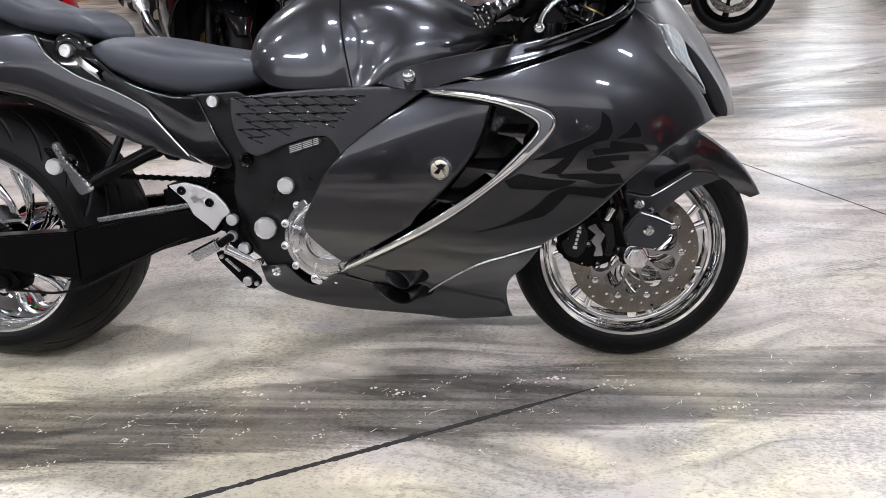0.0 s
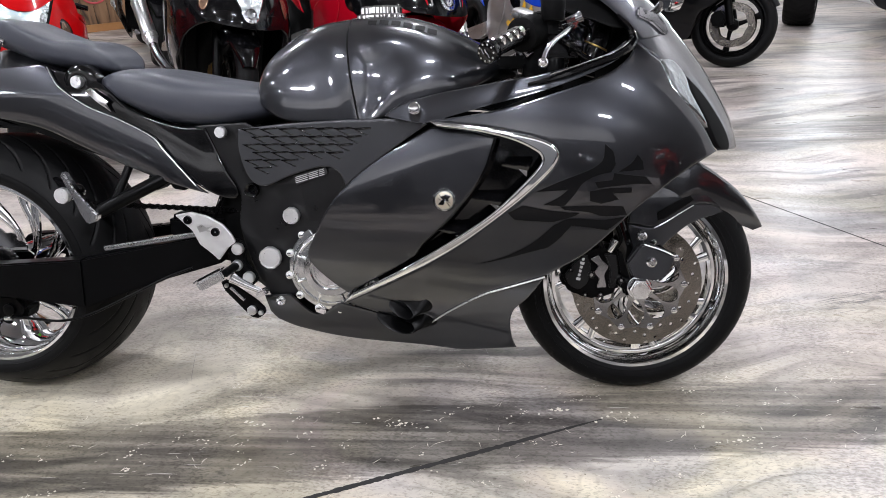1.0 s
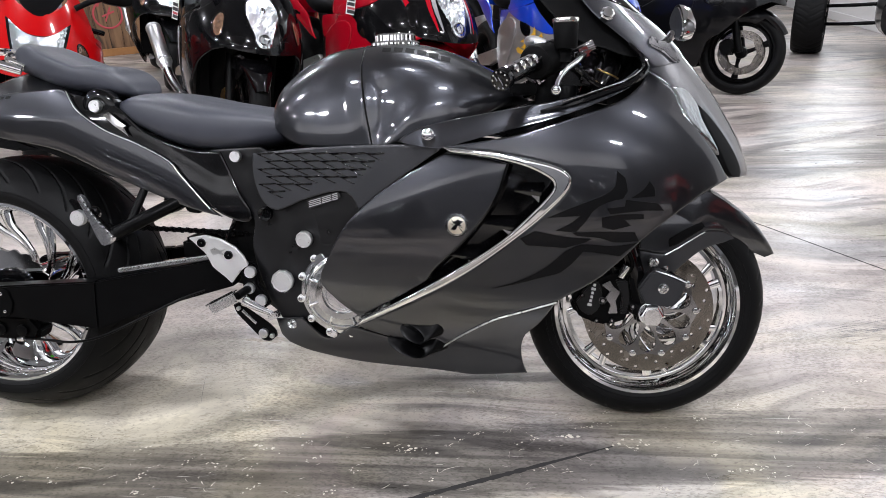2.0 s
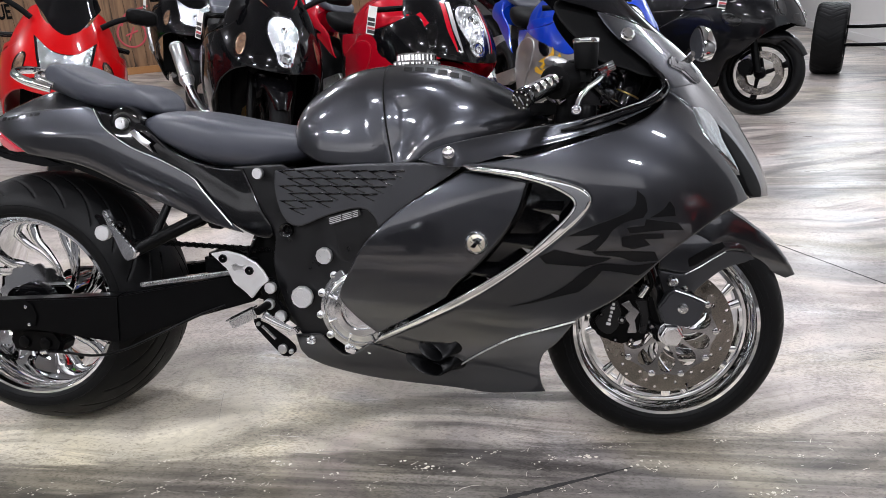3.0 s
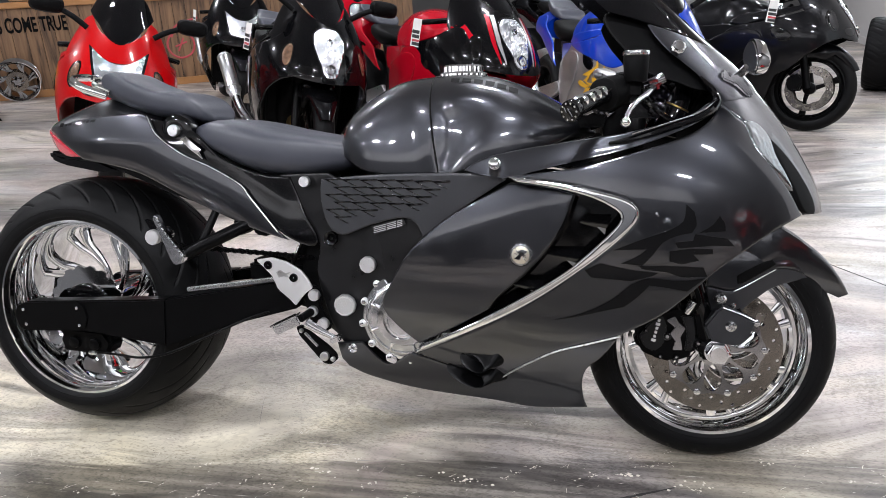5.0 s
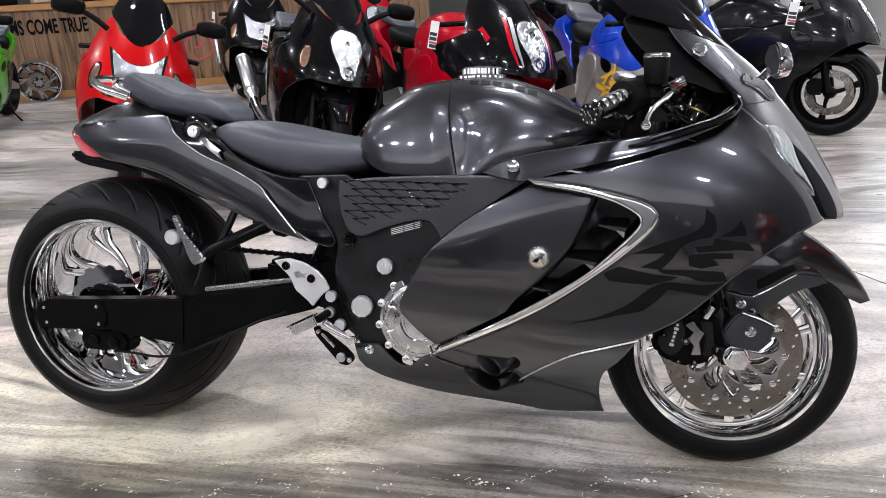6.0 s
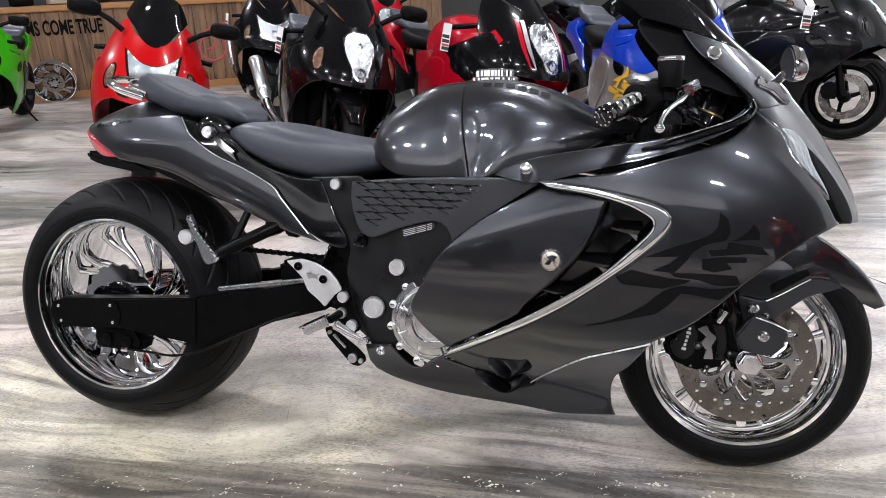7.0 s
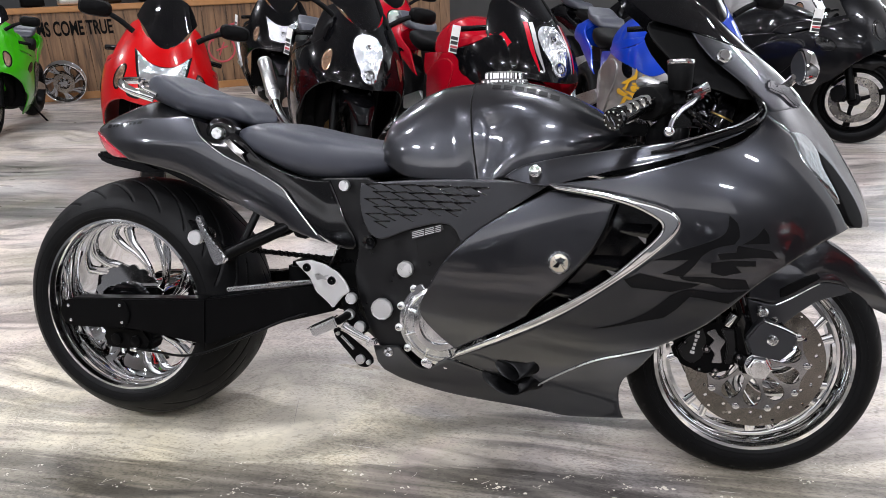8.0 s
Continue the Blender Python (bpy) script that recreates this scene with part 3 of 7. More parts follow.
# saw-cut joints and a scuff mark in the concrete
JOINTS = [((0.40, -0.668), (1.563, -0.155), 0.017), ((2.10, 1.65), (3.45, -0.35), 0.007)]
for (xa, ya), (xb, yb), wd in JOINTS:
    bm = bmesh.new()
    L = math.hypot(xb - xa, yb - ya)
    k = 160
    rows = []
    for i in range(k + 1):
        t = i / k
        h = wd * (0.46 + 0.22 * noise.noise((i * 0.7, wd * 90, 0)) + 0.16 * noise.noise((i * 3.1, wd * 50, 4))) * (1 if t < 0.8 or wd < 0.01 else 1 - 0.8 * (t - 0.8) / 0.2)
        nx, ny = -(yb - ya) / L, (xb - xa) / L
        x, y = xa + (xb - xa) * t, ya + (yb - ya) * t
        rows.append([(x - nx * h, y - ny * h, -0.003), (x - nx * h * 0.8, y - ny * h * 0.8, 0.0008), (x + nx * h * 0.8, y + ny * h * 0.8, 0.0008), (x + nx * h, y + ny * h, -0.003)])
    add_ring(bm, rows)
    bmesh.ops.recalc_face_normals(bm, faces=bm.faces)
    tagged(part("floor_joint", bm, M_JOINT, None), "dark filled joint in the concrete floor", "floor joint", kind="structure")

# scratches, chips and pits worn into the sealed surface
def sliver(bm, x, y, turn, length, width, z, bend):
    """A thin tapered mark lying on the floor."""
    ca, sa = math.cos(turn), math.sin(turn)
    up, dn = [], []
    for t, k in ((-0.5, 0.15), (-0.18, 1.0), (0.2, 0.75), (0.5, 0.1)):
        u, v = t * length, bend * length * (0.25 - t * t)
        up.append(bm.verts.new((x + u * ca - (v + k * width / 2) * sa, y + u * sa + (v + k * width / 2) * ca, z)))
        dn.append(bm.verts.new((x + u * ca - (v - k * width / 2) * sa, y + u * sa + (v - k * width / 2) * ca, z)))
    for a in range(3):
        bm.faces.new((dn[a], dn[a + 1], up[a + 1], up[a]))


def chip(bm, x, y, r, z, rng):
    n = rng.choice((5, 6, 7))
    bm.faces.new([bm.verts.new((x + r * rng.uniform(0.45, 1.1) * math.cos(6.283 * i / n), y + 0.8 * r * rng.uniform(0.45, 1.1) * math.sin(6.283 * i / n), z)) for i in range(n)])


rng = random.Random(11)
pale, dark, grit = bmesh.new(), bmesh.new(), bmesh.new()
for i in range(620):
    if i < 380:
        u, v = rng.uniform(-1.4, 3.4), -0.40 + rng.gauss(0, 0.13)
        x, y = u * math.cos(0.131) - v * math.sin(0.131), u * math.sin(0.131) + v * math.cos(0.131)
    else:
        x, y = rng.uniform(-1.4, 4.2), rng.uniform(-0.95, 2.6)
    turn = radians(rng.choice((28, -48, 75, 5, 40)) + rng.gauss(0, 14))
    sliver(pale, x, y, turn, rng.uniform(0.006, 0.026) * (2.6 if rng.random() < 0.05 else 1), rng.uniform(0.0007, 0.0020), 0.0006, rng.uniform(-0.6, 0.6))
for i in range(130):
    u, v = rng.uniform(-1.2, 3.2), -0.37 + rng.gauss(0, 0.16)
    cx, cy = u * math.cos(0.131) - v * math.sin(0.131), u * math.sin(0.131) + v * math.cos(0.131)
    big = 1.9 if rng.random() < 0.07 else 1.0
    run, lie = rng.uniform(0.004, 0.026) * big, rng.uniform(-0.5, 0.9)
    for k in range(rng.randint(3, 13)):
        t, w = rng.gauss(0, run), rng.gauss(0, 0.0045 * big)
        chip(pale, cx + t * math.cos(lie) - w * math.sin(lie), cy + t * math.sin(lie) + w * math.cos(lie), rng.uniform(0.001, 0.0042) * big, 0.0007 + 0.00002 * k, rng)
for i in range(170):
    sliver(dark, rng.uniform(-1.4, 4.2), rng.uniform(-0.95, 2.6), radians(rng.choice((12, -60, 35, -10)) + rng.gauss(0, 12)), rng.uniform(0.02, 0.16), rng.uniform(0.0006, 0.0015), 0.0005, rng.uniform(-0.2, 0.2))
for i in range(60):
    cx, cy = rng.uniform(-1.2, 3.6), rng.uniform(-0.85, 1.2)
    for k in range(rng.randint(6, 34)):
        chip(grit, cx + rng.gauss(0, 0.09), cy + rng.gauss(0, 0.05), rng.uniform(0.0008, 0.0028), 0.0005, rng)
# a bundle of rubber streaks crossing the floor, and two scuffed spots
for (xa, ya), (xb, yb), wide, count, length in (((2.53, 2.42), (3.72, 3.02), 0.030, 120, 0.28), ((2.30, 0.42), (2.56, 0.50), 0.028, 60, 0.09), ((2.50, 1.55), (2.75, 1.50), 0.06, 22, 0.05)):
    turn = math.atan2(yb - ya, xb - xa)
    for i in range(count):
        t, off = rng.random(), rng.gauss(0, wide)
        sliver(dark, xa + (xb - xa) * t - off * math.sin(turn), ya + (yb - ya) * t + off * math.cos(turn), turn + rng.gauss(0, 0.05), length * rng.uniform(0.4, 1.2), rng.uniform(0.001, 0.003), 0.0005, rng.uniform(-0.05, 0.05))
for name, bm, mat, label in (("floor_scratches", pale, M_SCRATCH, "pale scratches and chips in the concrete floor"), ("floor_scuffs", dark, M_SCUFF, "dark rubber scuffs on the concrete floor"), ("floor_pits", grit, M_PIT, "small dark pits in the concrete floor")):
    tagged(part(name, bm, mat, None), label, "floor wear", kind="stuff")

# ---- plank-fronted counter, with lettering ----
CW = pose(-5.28, 6.40, 0, 0, 0, 33)
counter = thing("counter", "counter faced with knotty pine boards and an orange wooden rail", "counter", CW)
bm = bmesh.new()
add_box(bm, (1.31, 0.30, 0.525), (7.02, 0.56, 1.05))
part("body", bm, M_MATTE, counter)
for i in range(46):
    bm = bmesh.new()
    random.seed(i)
    add_box(bm, (-2.13 + i * 0.155, 0.008 + random.uniform(0, 0.004), 0.54), (0.151, 0.02, 1.02), bev=0.003)
    part("board", bm, M_WOOD, counter)
bm = bmesh.new()
add_box(bm, (1.31, 0.29, 1.085), (7.12, 0.66, 0.07), bev=0.008)
part("rail", bm, M_RAIL, counter, "orange varnished wooden rail")
bm = bmesh.new()
add_box(bm, (1.31, -0.012, 0.045), (7.02, 0.02, 0.09), bev=0.003)
part("kick_board", bm, M_RAIL, counter)
add_text_mesh("lettering", "DREAMS COME TRUE", 0.235, M_MATTE, Matrix.Translation((-0.74, -0.008, 0.78)) @ pose(0, 0, 0, 90, 0, 0) @ Matrix.Diagonal((0.52, 1.0, 1, 1)), counter, "black painted words on the boards", bold=0.006)
bm = bmesh.new()
add_sweep(bm, [(1.70 + 0.165 * math.cos(a), -0.006, 0.50 + 0.165 * math.sin(a)) for a in np.linspace(0, 2 * math.pi, 17)[:-1]], 0.012, 6, 4, 0.3, closed=True)
part("ring_mark", bm, M_TAGRED, counter, "faded red painted ring")
bm = bmesh.new()
add_sweep(bm, [(1.60, -0.006, 0.60), (1.68, -0.006, 0.74), (1.95, -0.006, 0.82)], 0.012, 6, 6, 0.3)
add_sweep(bm, [(1.66, -0.006, 0.42), (1.74, -0.006, 0.58)], 0.010, 6, 4, 0.3)
add_sweep(bm, [(1.63, -0.006, 0.48), (1.78, -0.006, 0.53)], 0.010, 6, 4, 0.3)
part("flourish_mark", bm, M_TAGRED, counter, "faded red painted strokes")
for i, (u, sx, sz, mt) in enumerate([(-1.6, 0.30, 0.20, M_MATTE), (-1.15, 0.5, 0.12, M_GLOSS), (-0.45, 0.26, 0.22, M_MATTE), (0.0, 0.32, 0.16, M_BRUSH), (0.45, 0.22, 0.24, M_GLOSS), (0.95, 0.34, 0.18, M_SATIN), (1.5, 0.4, 0.16, M_BRUSH), (2.1, 0.3, 0.2, M_GLOSS), (2.7, 0.42, 0.17, M_MATTE)]):
    bm = loft([(-sx / 2, 0.01, sz * 0.7, 0.10, 3, 6, 0.4), (-sx * 0.3, 0, sz, 0.13, 2.6, 6, 0.4), (sx * 0.25, 0, sz * 0.95, 0.13, 2.6, 6, 0.4), (sx / 2, 0.01, sz * 0.6, 0.09, 3, 6, 0.4)], 24, 4)
    ob = part("parts_case", bm, mt, None)
    ob.matrix_world = CW @ pose(u, 0.26, 1.121, 0, 0, (i * 37) % 25 - 12)
    tagged(ob, "dark case of parts lying on the counter", "case", "cases on the counter")


# ---- the shape shared by the sports motorcycles: x ahead from the rear axle, right side at -y ----
FRONT = [(0.15, 1.87), (0.60, 1.875), (0.64, 1.872), (0.69, 1.857), (0.75, 1.826), (0.85, 1.76), (0.95, 1.675), (1.05, 1.567), (1.12, 1.492), (1.22, 1.37)]
TALL = [(0.1, 0.5), (0.18, 0.6), (0.25, 0.72), (0.35, 0.85), (0.5, 0.96), (0.62, 1.0), (0.7, 0.995), (0.78, 0.94), (0.85, 0.84), (0.95, 0.66), (1.05, 0.50), (1.15, 0.38), (1.25, 0.30)]
BACK = [(0.6, 0.22), (0.8, 0.25), (1.0, 0.285), (1.2, 0.315), (1.4, 0.33), (2.0, 0.33)]
SIDE = [(0.5, 0.165), (0.65, 0.18), (0.9, 0.215), (1.1, 0.27), (1.25, 0.305)]


def flow(x, rows):
    """A smooth line through the rows."""
    xs, ys = [r[0] for r in rows], [r[1] for r in rows]
    if x <= xs[0]:
        return ys[0]
    if x >= xs[-1]:
        return ys[-1]
    i = max(k for k in range(len(xs) - 1) if xs[k] <= x)
    h = xs[i + 1] - xs[i]
    sl = [(ys[k + 1] - ys[k]) / (xs[k + 1] - xs[k]) for k in range(len(xs) - 1)]

    def tangent(k):
        return sl[0] if k == 0 else sl[-1] if k == len(xs) - 1 else 0.5 * (sl[k - 1] + sl[k])
    t = (x - xs[i]) / h
    return (2 * t ** 3 - 3 * t * t + 1) * ys[i] + (t ** 3 - 2 * t * t + t) * h * tangent(i) + (3 * t * t - 2 * t ** 3) * ys[i + 1] + (t ** 3 - t * t) * h * tangent(i + 1)


TOP_WIDE = [(0.1, 0.5), (0.18, 0.6), (0.25, 0.72), (0.35, 0.85), (0.5, 0.96), (0.62, 1.0), (0.7, 1.0), (0.78, 0.98), (0.85, 0.93), (0.95, 0.82), (1.05, 0.70), (1.15, 0.60), (1.25, 0.50)]
SHAPE = {"tall": TALL}


def body_width(x, z):
    s = min(max(flow(z, FRONT) - x, 0.0) / 0.62, 1.0)
    return flow(x, BACK) * math.sqrt(max(1 - (1 - s) ** 3, 0.0)) * flow(z, SHAPE["tall"])


def on_body(lift=0.0):
    return lambda x, z, d: (x, -(body_width(x, z) + lift - d), z)


def on_side(lift=0.0):
    return lambda x, z, d: (x, -(flow(x, SIDE) + lift - d), z)


def on_cover(x, z, d):
    """The side cover: its upper part is folded inwards along a line."""
    up = max(0.0, (z - 0.560) - 0.40 * (x - 0.97)) / 1.077
    return (x, -(body_width(x, z) - 0.009 - 0.20 * up - 0.07 * max(0.0, z - 0.45) - d), z)


def on_nose(lift=0.0):
    def place(y, z, d):
        q = min((abs(y) / (0.33 * flow(z, SHAPE["tall"]))) ** 2, 0.999)
        s = 1 - (1 - q) ** (1 / 3)
        return (flow(z, FRONT) - 0.62 * s + lift - d, y, z)
    return place


FAIRING = [(1.176, 0.722, 1), (1.328, 0.742), (1.437, 0.771), (1.548, 0.806), (1.595, 0.838), (1.615, 0.867, 1), (1.668, 0.826, 1), (1.7, 0.767), (1.758, 0.687),
           (1.79, 0.633, 1), (1.726, 0.606), (1.659, 0.564), (1.605, 0.524), (1.554, 0.474), (1.501, 0.428), (1.422, 0.381, 1), (1.284, 0.332), (1.15, 0.247, 1),
           (1.049, 0.265), (0.952, 0.296, 1), (1.094, 0.368), (1.221, 0.443), (1.337, 0.53), (1.407, 0.591), (1.443, 0.633), (1.446, 0.658), (1.421, 0.678),
           (1.363, 0.695), (1.284, 0.71), (1.197, 0.719, 1)]
TRIM = [(1.180, 0.722, 1), (1.284, 0.711), (1.363, 0.696), (1.421, 0.679), (1.446, 0.658), (1.443, 0.633), (1.407, 0.591), (1.337, 0.53), (1.221, 0.443), (1.094, 0.368), (0.950, 0.295, 1),
        (0.972, 0.321, 1), (1.094, 0.388), (1.209, 0.459), (1.302, 0.523), (1.368, 0.585), (1.406, 0.627), (1.411, 0.644), (1.396, 0.659), (1.353, 0.680), (1.285, 0.698), (1.197, 0.711, 1)]
COVER = [(1.181, 0.707, 1), (1.261, 0.699), (1.317, 0.684, 1), (1.288, 0.607), (1.219, 0.516), (1.151, 0.451), (1.132, 0.422, 1), (1.052, 0.371), (0.96, 0.319, 1),
         (0.905, 0.366), (0.874, 0.412), (0.895, 0.461), (0.933, 0.527), (0.97, 0.569), (1.029, 0.618), (1.105, 0.666)]
VENT = [(1.30, 0.70, 1), (1.364, 0.690), (1.410, 0.668), (1.426, 0.645), (1.405, 0.61), (1.314, 0.52), (1.22, 0.45), (1.10, 0.39, 1), (1.19, 0.503), (1.27, 0.608)]
PANEL = [(0.718, 0.706, 1), (0.84, 0.717), (1.063, 0.726), (1.153, 0.722), (1.173, 0.714, 1), (1.096, 0.663), (1.024, 0.614), (0.976, 0.576, 1), (0.966, 0.601), (0.947, 0.617),
         (0.911, 0.618), (0.839, 0.598), (0.795, 0.58), (0.768, 0.573), (0.742, 0.584), (0.724, 0.617), (0.715, 0.665)]
CHASSIS = [(0.60, 0.715, 1), (0.73, 0.72, 1), (0.85, 0.66), (0.98, 0.63), (1.02, 0.60, 1), (0.93, 0.49), (0.90, 0.44), (0.90, 0.36), (0.815, 0.300, 1), (0.756, 0.300, 1), (0.721, 0.362),
           (0.692, 0.474), (0.701, 0.546), (0.674, 0.6), (0.641, 0.655)]
BELLY = [(0.744, 0.303, 1), (0.813, 0.309, 1), (0.860, 0.258), (0.885, 0.257), (0.939, 0.292, 1), (1.007, 0.274), (1.10, 0.246), (1.153, 0.241, 1), (1.222, 0.303), (1.278, 0.332), (1.418, 0.374, 1),
         (1.380, 0.318), (1.352, 0.290), (1.342, 0.255), (1.346, 0.20), (1.355, 0.173, 1), (1.234, 0.162), (1.207, 0.163, 1), (1.139, 0.172), (0.941, 0.186), (0.816, 0.212), (0.766, 0.235, 1), (0.750, 0.258, 1)]
STRIP = [(1.082, 0.734, 1), (1.097, 0.751), (1.128, 0.772), (1.164, 0.785), (1.211, 0.795), (1.269, 0.802), (1.359, 0.814), (1.437, 0.824), (1.549, 0.852), (1.592, 0.88, 1), (1.597, 0.846, 1), (1.548, 0.822),
         (1.481, 0.796), (1.405, 0.773), (1.339, 0.758), (1.283, 0.745), (1.237, 0.733), (1.197, 0.723), (1.167, 0.718), (1.118, 0.725)]
SCREEN_PANEL = [(1.470, 1.045, 1), (1.547, 1.020), (1.627, 0.985), (1.672, 0.952, 1), (1.700, 0.915), (1.702, 0.895), (1.625, 0.872, 1), (1.583, 0.925), (1.52, 0.98), (1.491, 1.012)]


RIDGE = [(0.74, 0.78), (0.781, 0.800), (0.803, 0.841), (0.824, 0.867), (0.88, 0.900), (0.935, 0.908), (0.975, 0.893), (1.013, 0.881), (1.033, 0.877), (1.072, 0.886), (1.11, 0.897), (1.161, 0.905), (1.25, 0.88)]
KNEE_LOW = [(0.98, 0.700), (1.045, 0.715), (1.072, 0.746), (1.097, 0.765), (1.129, 0.782), (1.179, 0.793), (1.265, 0.804)]


def step_up(t):
    t = min(max(t, 0.0), 1.0)
    return t * t * (3 - 2 * t)


def knee_hollow(x, z):
    """How far the side of the tank is pressed in: a shallow dish behind the seam, a deep hollow before it."""
    below = step_up((flow(x, RIDGE) + 0.014 - z) / 0.055)
    front = step_up((x - 0.985) / 0.050) * (1 - step_up((x - 1.05) / 0.15))
    rear = step_up((x - 0.80) / 0.10) * (1 - step_up((x - 0.94) / 0.05))
    return below * (0.017 * front * step_up((z - flow(x, KNEE_LOW)) / 0.075) + 0.006 * rear * step_up((z - 0.74) / 0.08))


def tank_body(n, steps):
    """The tank, with a hollow for the knee on either side."""
    bm = loft(TANK, n, steps)
    for v in bm.verts:
        v.co.y -= math.copysign(min(knee_hollow(v.co.x, v.co.z), abs(v.co.y)), v.co.y)
    return bm


def both_sides(name, outline, place, mat, parent, label="", **kw):
    a = part(name, shell(outline, place, **kw), mat, parent, label)
    b = part(name, shell(outline, place, mirror=True, **kw), mat, parent, label)
    return a, b


def tyre_profile(rows, k):
    pts = curve_points([(r, y, 0) for r, y in rows], 10)
    d = np.cumsum([0] + [(b - a).length for a, b in zip(pts, pts[1:])])
    q = np.linspace(0, d[-1], k)
    return list(zip(np.interp(q, d, [p.x for p in pts]), np.interp(q, d, [p.y for p in pts])))


def grooves(count, slope, y_in, y_out, width, depth, radius):
    def dent(a, r, y):
        ay = abs(y)
        if ay < y_in or ay > y_out:
            return 0.0
        sgn = 0.5 if y > 0 else 0.0
        s = (a * count / (2 * math.pi) + slope * (ay - y_in) ** 0.8 + sgn) % 1.0
        arc = abs(s - 0.5) * 2 * math.pi / count * radius
        fade = min(1, (ay - y_in) / 0.01, (y_out - ay) / 0.006)
        return depth * fade * max(0.0, 1 - (arc / width) ** 2)
    return dent


def wheel(parent, name, x, z, turn, rim_r, half, tyre_rows, tread, spoke_mat, rim_mat, spokes=7, swirl=0.9, disc=None, around=96, tyre_n=200, tyre_k=30, disc_y=0.085, inset=0.5, kind=0, stout=1.0, taper=((0, 1.0), (0.35, 0.75), (0.7, 1.15), (1, 1.5))):
    """A wheel: rim with tyre, spokes, hub and discs under it, about the y axis at (x, 0, z)."""
    bm = bmesh.new()
    r = rim_r
    prof = [(r, -half), (r + 0.001, -half + 0.004), (r - 0.004, -half + 0.010), (r - 0.012, -half + 0.016), (r - 0.016, -half + 0.030), (r - 0.030, -half * 0.45), (r - 0.032, 0),
            (r - 0.030, half * 0.45), (r - 0.016, half - 0.030), (r - 0.012, half - 0.016), (r - 0.004, half - 0.010), (r + 0.001, half - 0.004), (r, half),
            (r - 0.008, half + 0.001), (r - 0.014, half - 0.006), (r - 0.020, half - 0.018), (r - 0.026, half - 0.035), (r - 0.040, half * 0.4), (r - 0.042, 0),
            (r - 0.040, -half * 0.4), (r - 0.026, -half + 0.035), (r - 0.020, -half + 0.018), (r - 0.014, -half + 0.006), (r - 0.008, -half - 0.001)]
    add_lathe(bm, prof, around, closed=True)
    rim = part(name, bm, rim_mat, parent, sharp=0.9)
    rim.matrix_basis = pose(x, 0, z, 0, 0, turn)
    bm = bmesh.new()
    add_lathe(bm, tyre_profile(tyre_rows, tyre_k), tyre_n, dent=tread)
    part("tyre", bm, M_RUBBER, rim, "black rubber tyre", sharp=1.0)
    bm = bmesh.new()
    add_cyl(bm, (0, half * 0.8, 0), (0, -half * 0.8, 0), 0.042, n=32, bev=0.006)
    part("hub", bm, spoke_mat, rim)
    for i in range(spokes):
        a0 = 2 * math.pi * i / spokes + 0.2
        for k, (da, w) in enumerate(((0.0, 1.0), (0.26, 0.8)) if kind else ((0.0, 1.0),)):
            bm = bmesh.new()
            pts = []
            for t in (0.0, 0.25, 0.5, 0.75, 1.0):
                rr = 0.036 + (r - 0.036 - 0.036) * t
                a = a0 + da * t + swirl * math.sin(t * math.pi * 0.55) * (1 if kind else 0.35)
                pts.append((rr * math.cos(a), -half * inset * (1 - 0.35 * t) * (1 if kind else 0.2), rr * math.sin(a)))
            add_sweep(bm, pts, 0.017 * w * stout, 10, 6, 0.55, taper=taper)
            part("spoke", bm, spoke_mat, rim)
    if disc:
        for sgn in (-1, 1):
            ob = part("brake_disc", perforated_disc(disc, sgn * disc_y), M_DISC, rim, "drilled steel brake disc")
    return rim


def ring_pts(r, n, wave=0.0, lobes=0, ph=0.0):
    return [((r + wave * math.cos(lobes * 2 * math.pi * i / n + ph)) * math.cos(2 * math.pi * i / n), (r + wave * math.cos(lobes * 2 * math.pi * i / n + ph)) * math.sin(2 * math.pi * i / n)) for i in range(n)]


def perforated(loops, y, thick, mat=None):
    """A flat plate from an outer loop and the holes inside it."""
    from mathutils.geometry import delaunay_2d_cdt
    pts, edges = [], []
    for lp in loops:
        k = len(pts)
        pts += [Vector(p) for p in lp]
        edges += [(k + i, k + (i + 1) % len(lp)) for i in range(len(lp))]
    verts, _, faces, *_ = delaunay_2d_cdt(pts, edges, [], 0, 1e-7)
    cx = np.array([sum(verts[i].x for i in f) / 3 for f in faces])
    cz = np.array([sum(verts[i].y for i in f) / 3 for f in faces])
    keep = inside(cx, cz, [Vector(q) for q in loops[0]])
    for lp in loops[1:]:
        keep &= ~inside(cx, cz, [Vector(q) for q in lp])
    faces = [f for f, ok in zip(faces, keep) if ok]
    bm = bmesh.new()
    top = [bm.verts.new((p.x, y - thick / 2, p.y)) for p in verts]
    low = [bm.verts.new((p.x, y + thick / 2, p.y)) for p in verts]
    seen = set()
    for f in faces:
        bm.faces.new([top[i] for i in f])
        bm.faces.new([low[i] for i in reversed(f)])
        seen |= set(zip(f, f[1:] + f[:1]))
    for i, j in seen:
        if (j, i) not in seen:
            bm.faces.new((top[j], top[i], low[i], low[j]))
    bmesh.ops.recalc_face_normals(bm, faces=bm.faces)
    return bm


def perforated_disc(ri_ro, y, thick=0.005):
    ri, ro = ri_ro
    loops = [ring_pts(ro, 96), ring_pts(ri, 64, 0.004, 8)]
    for i in range(36):
        a = 2 * math.pi * i / 36
        rr = ri + (ro - ri) * (0.32, 0.58, 0.82)[i % 3]
        loops.append([(rr * math.cos(a) + 0.0042 * math.cos(q), rr * math.sin(a) + 0.0042 * math.sin(q)) for q in np.linspace(0, 2 * math.pi, 9)[:-1]])
    return perforated(loops, y, thick)


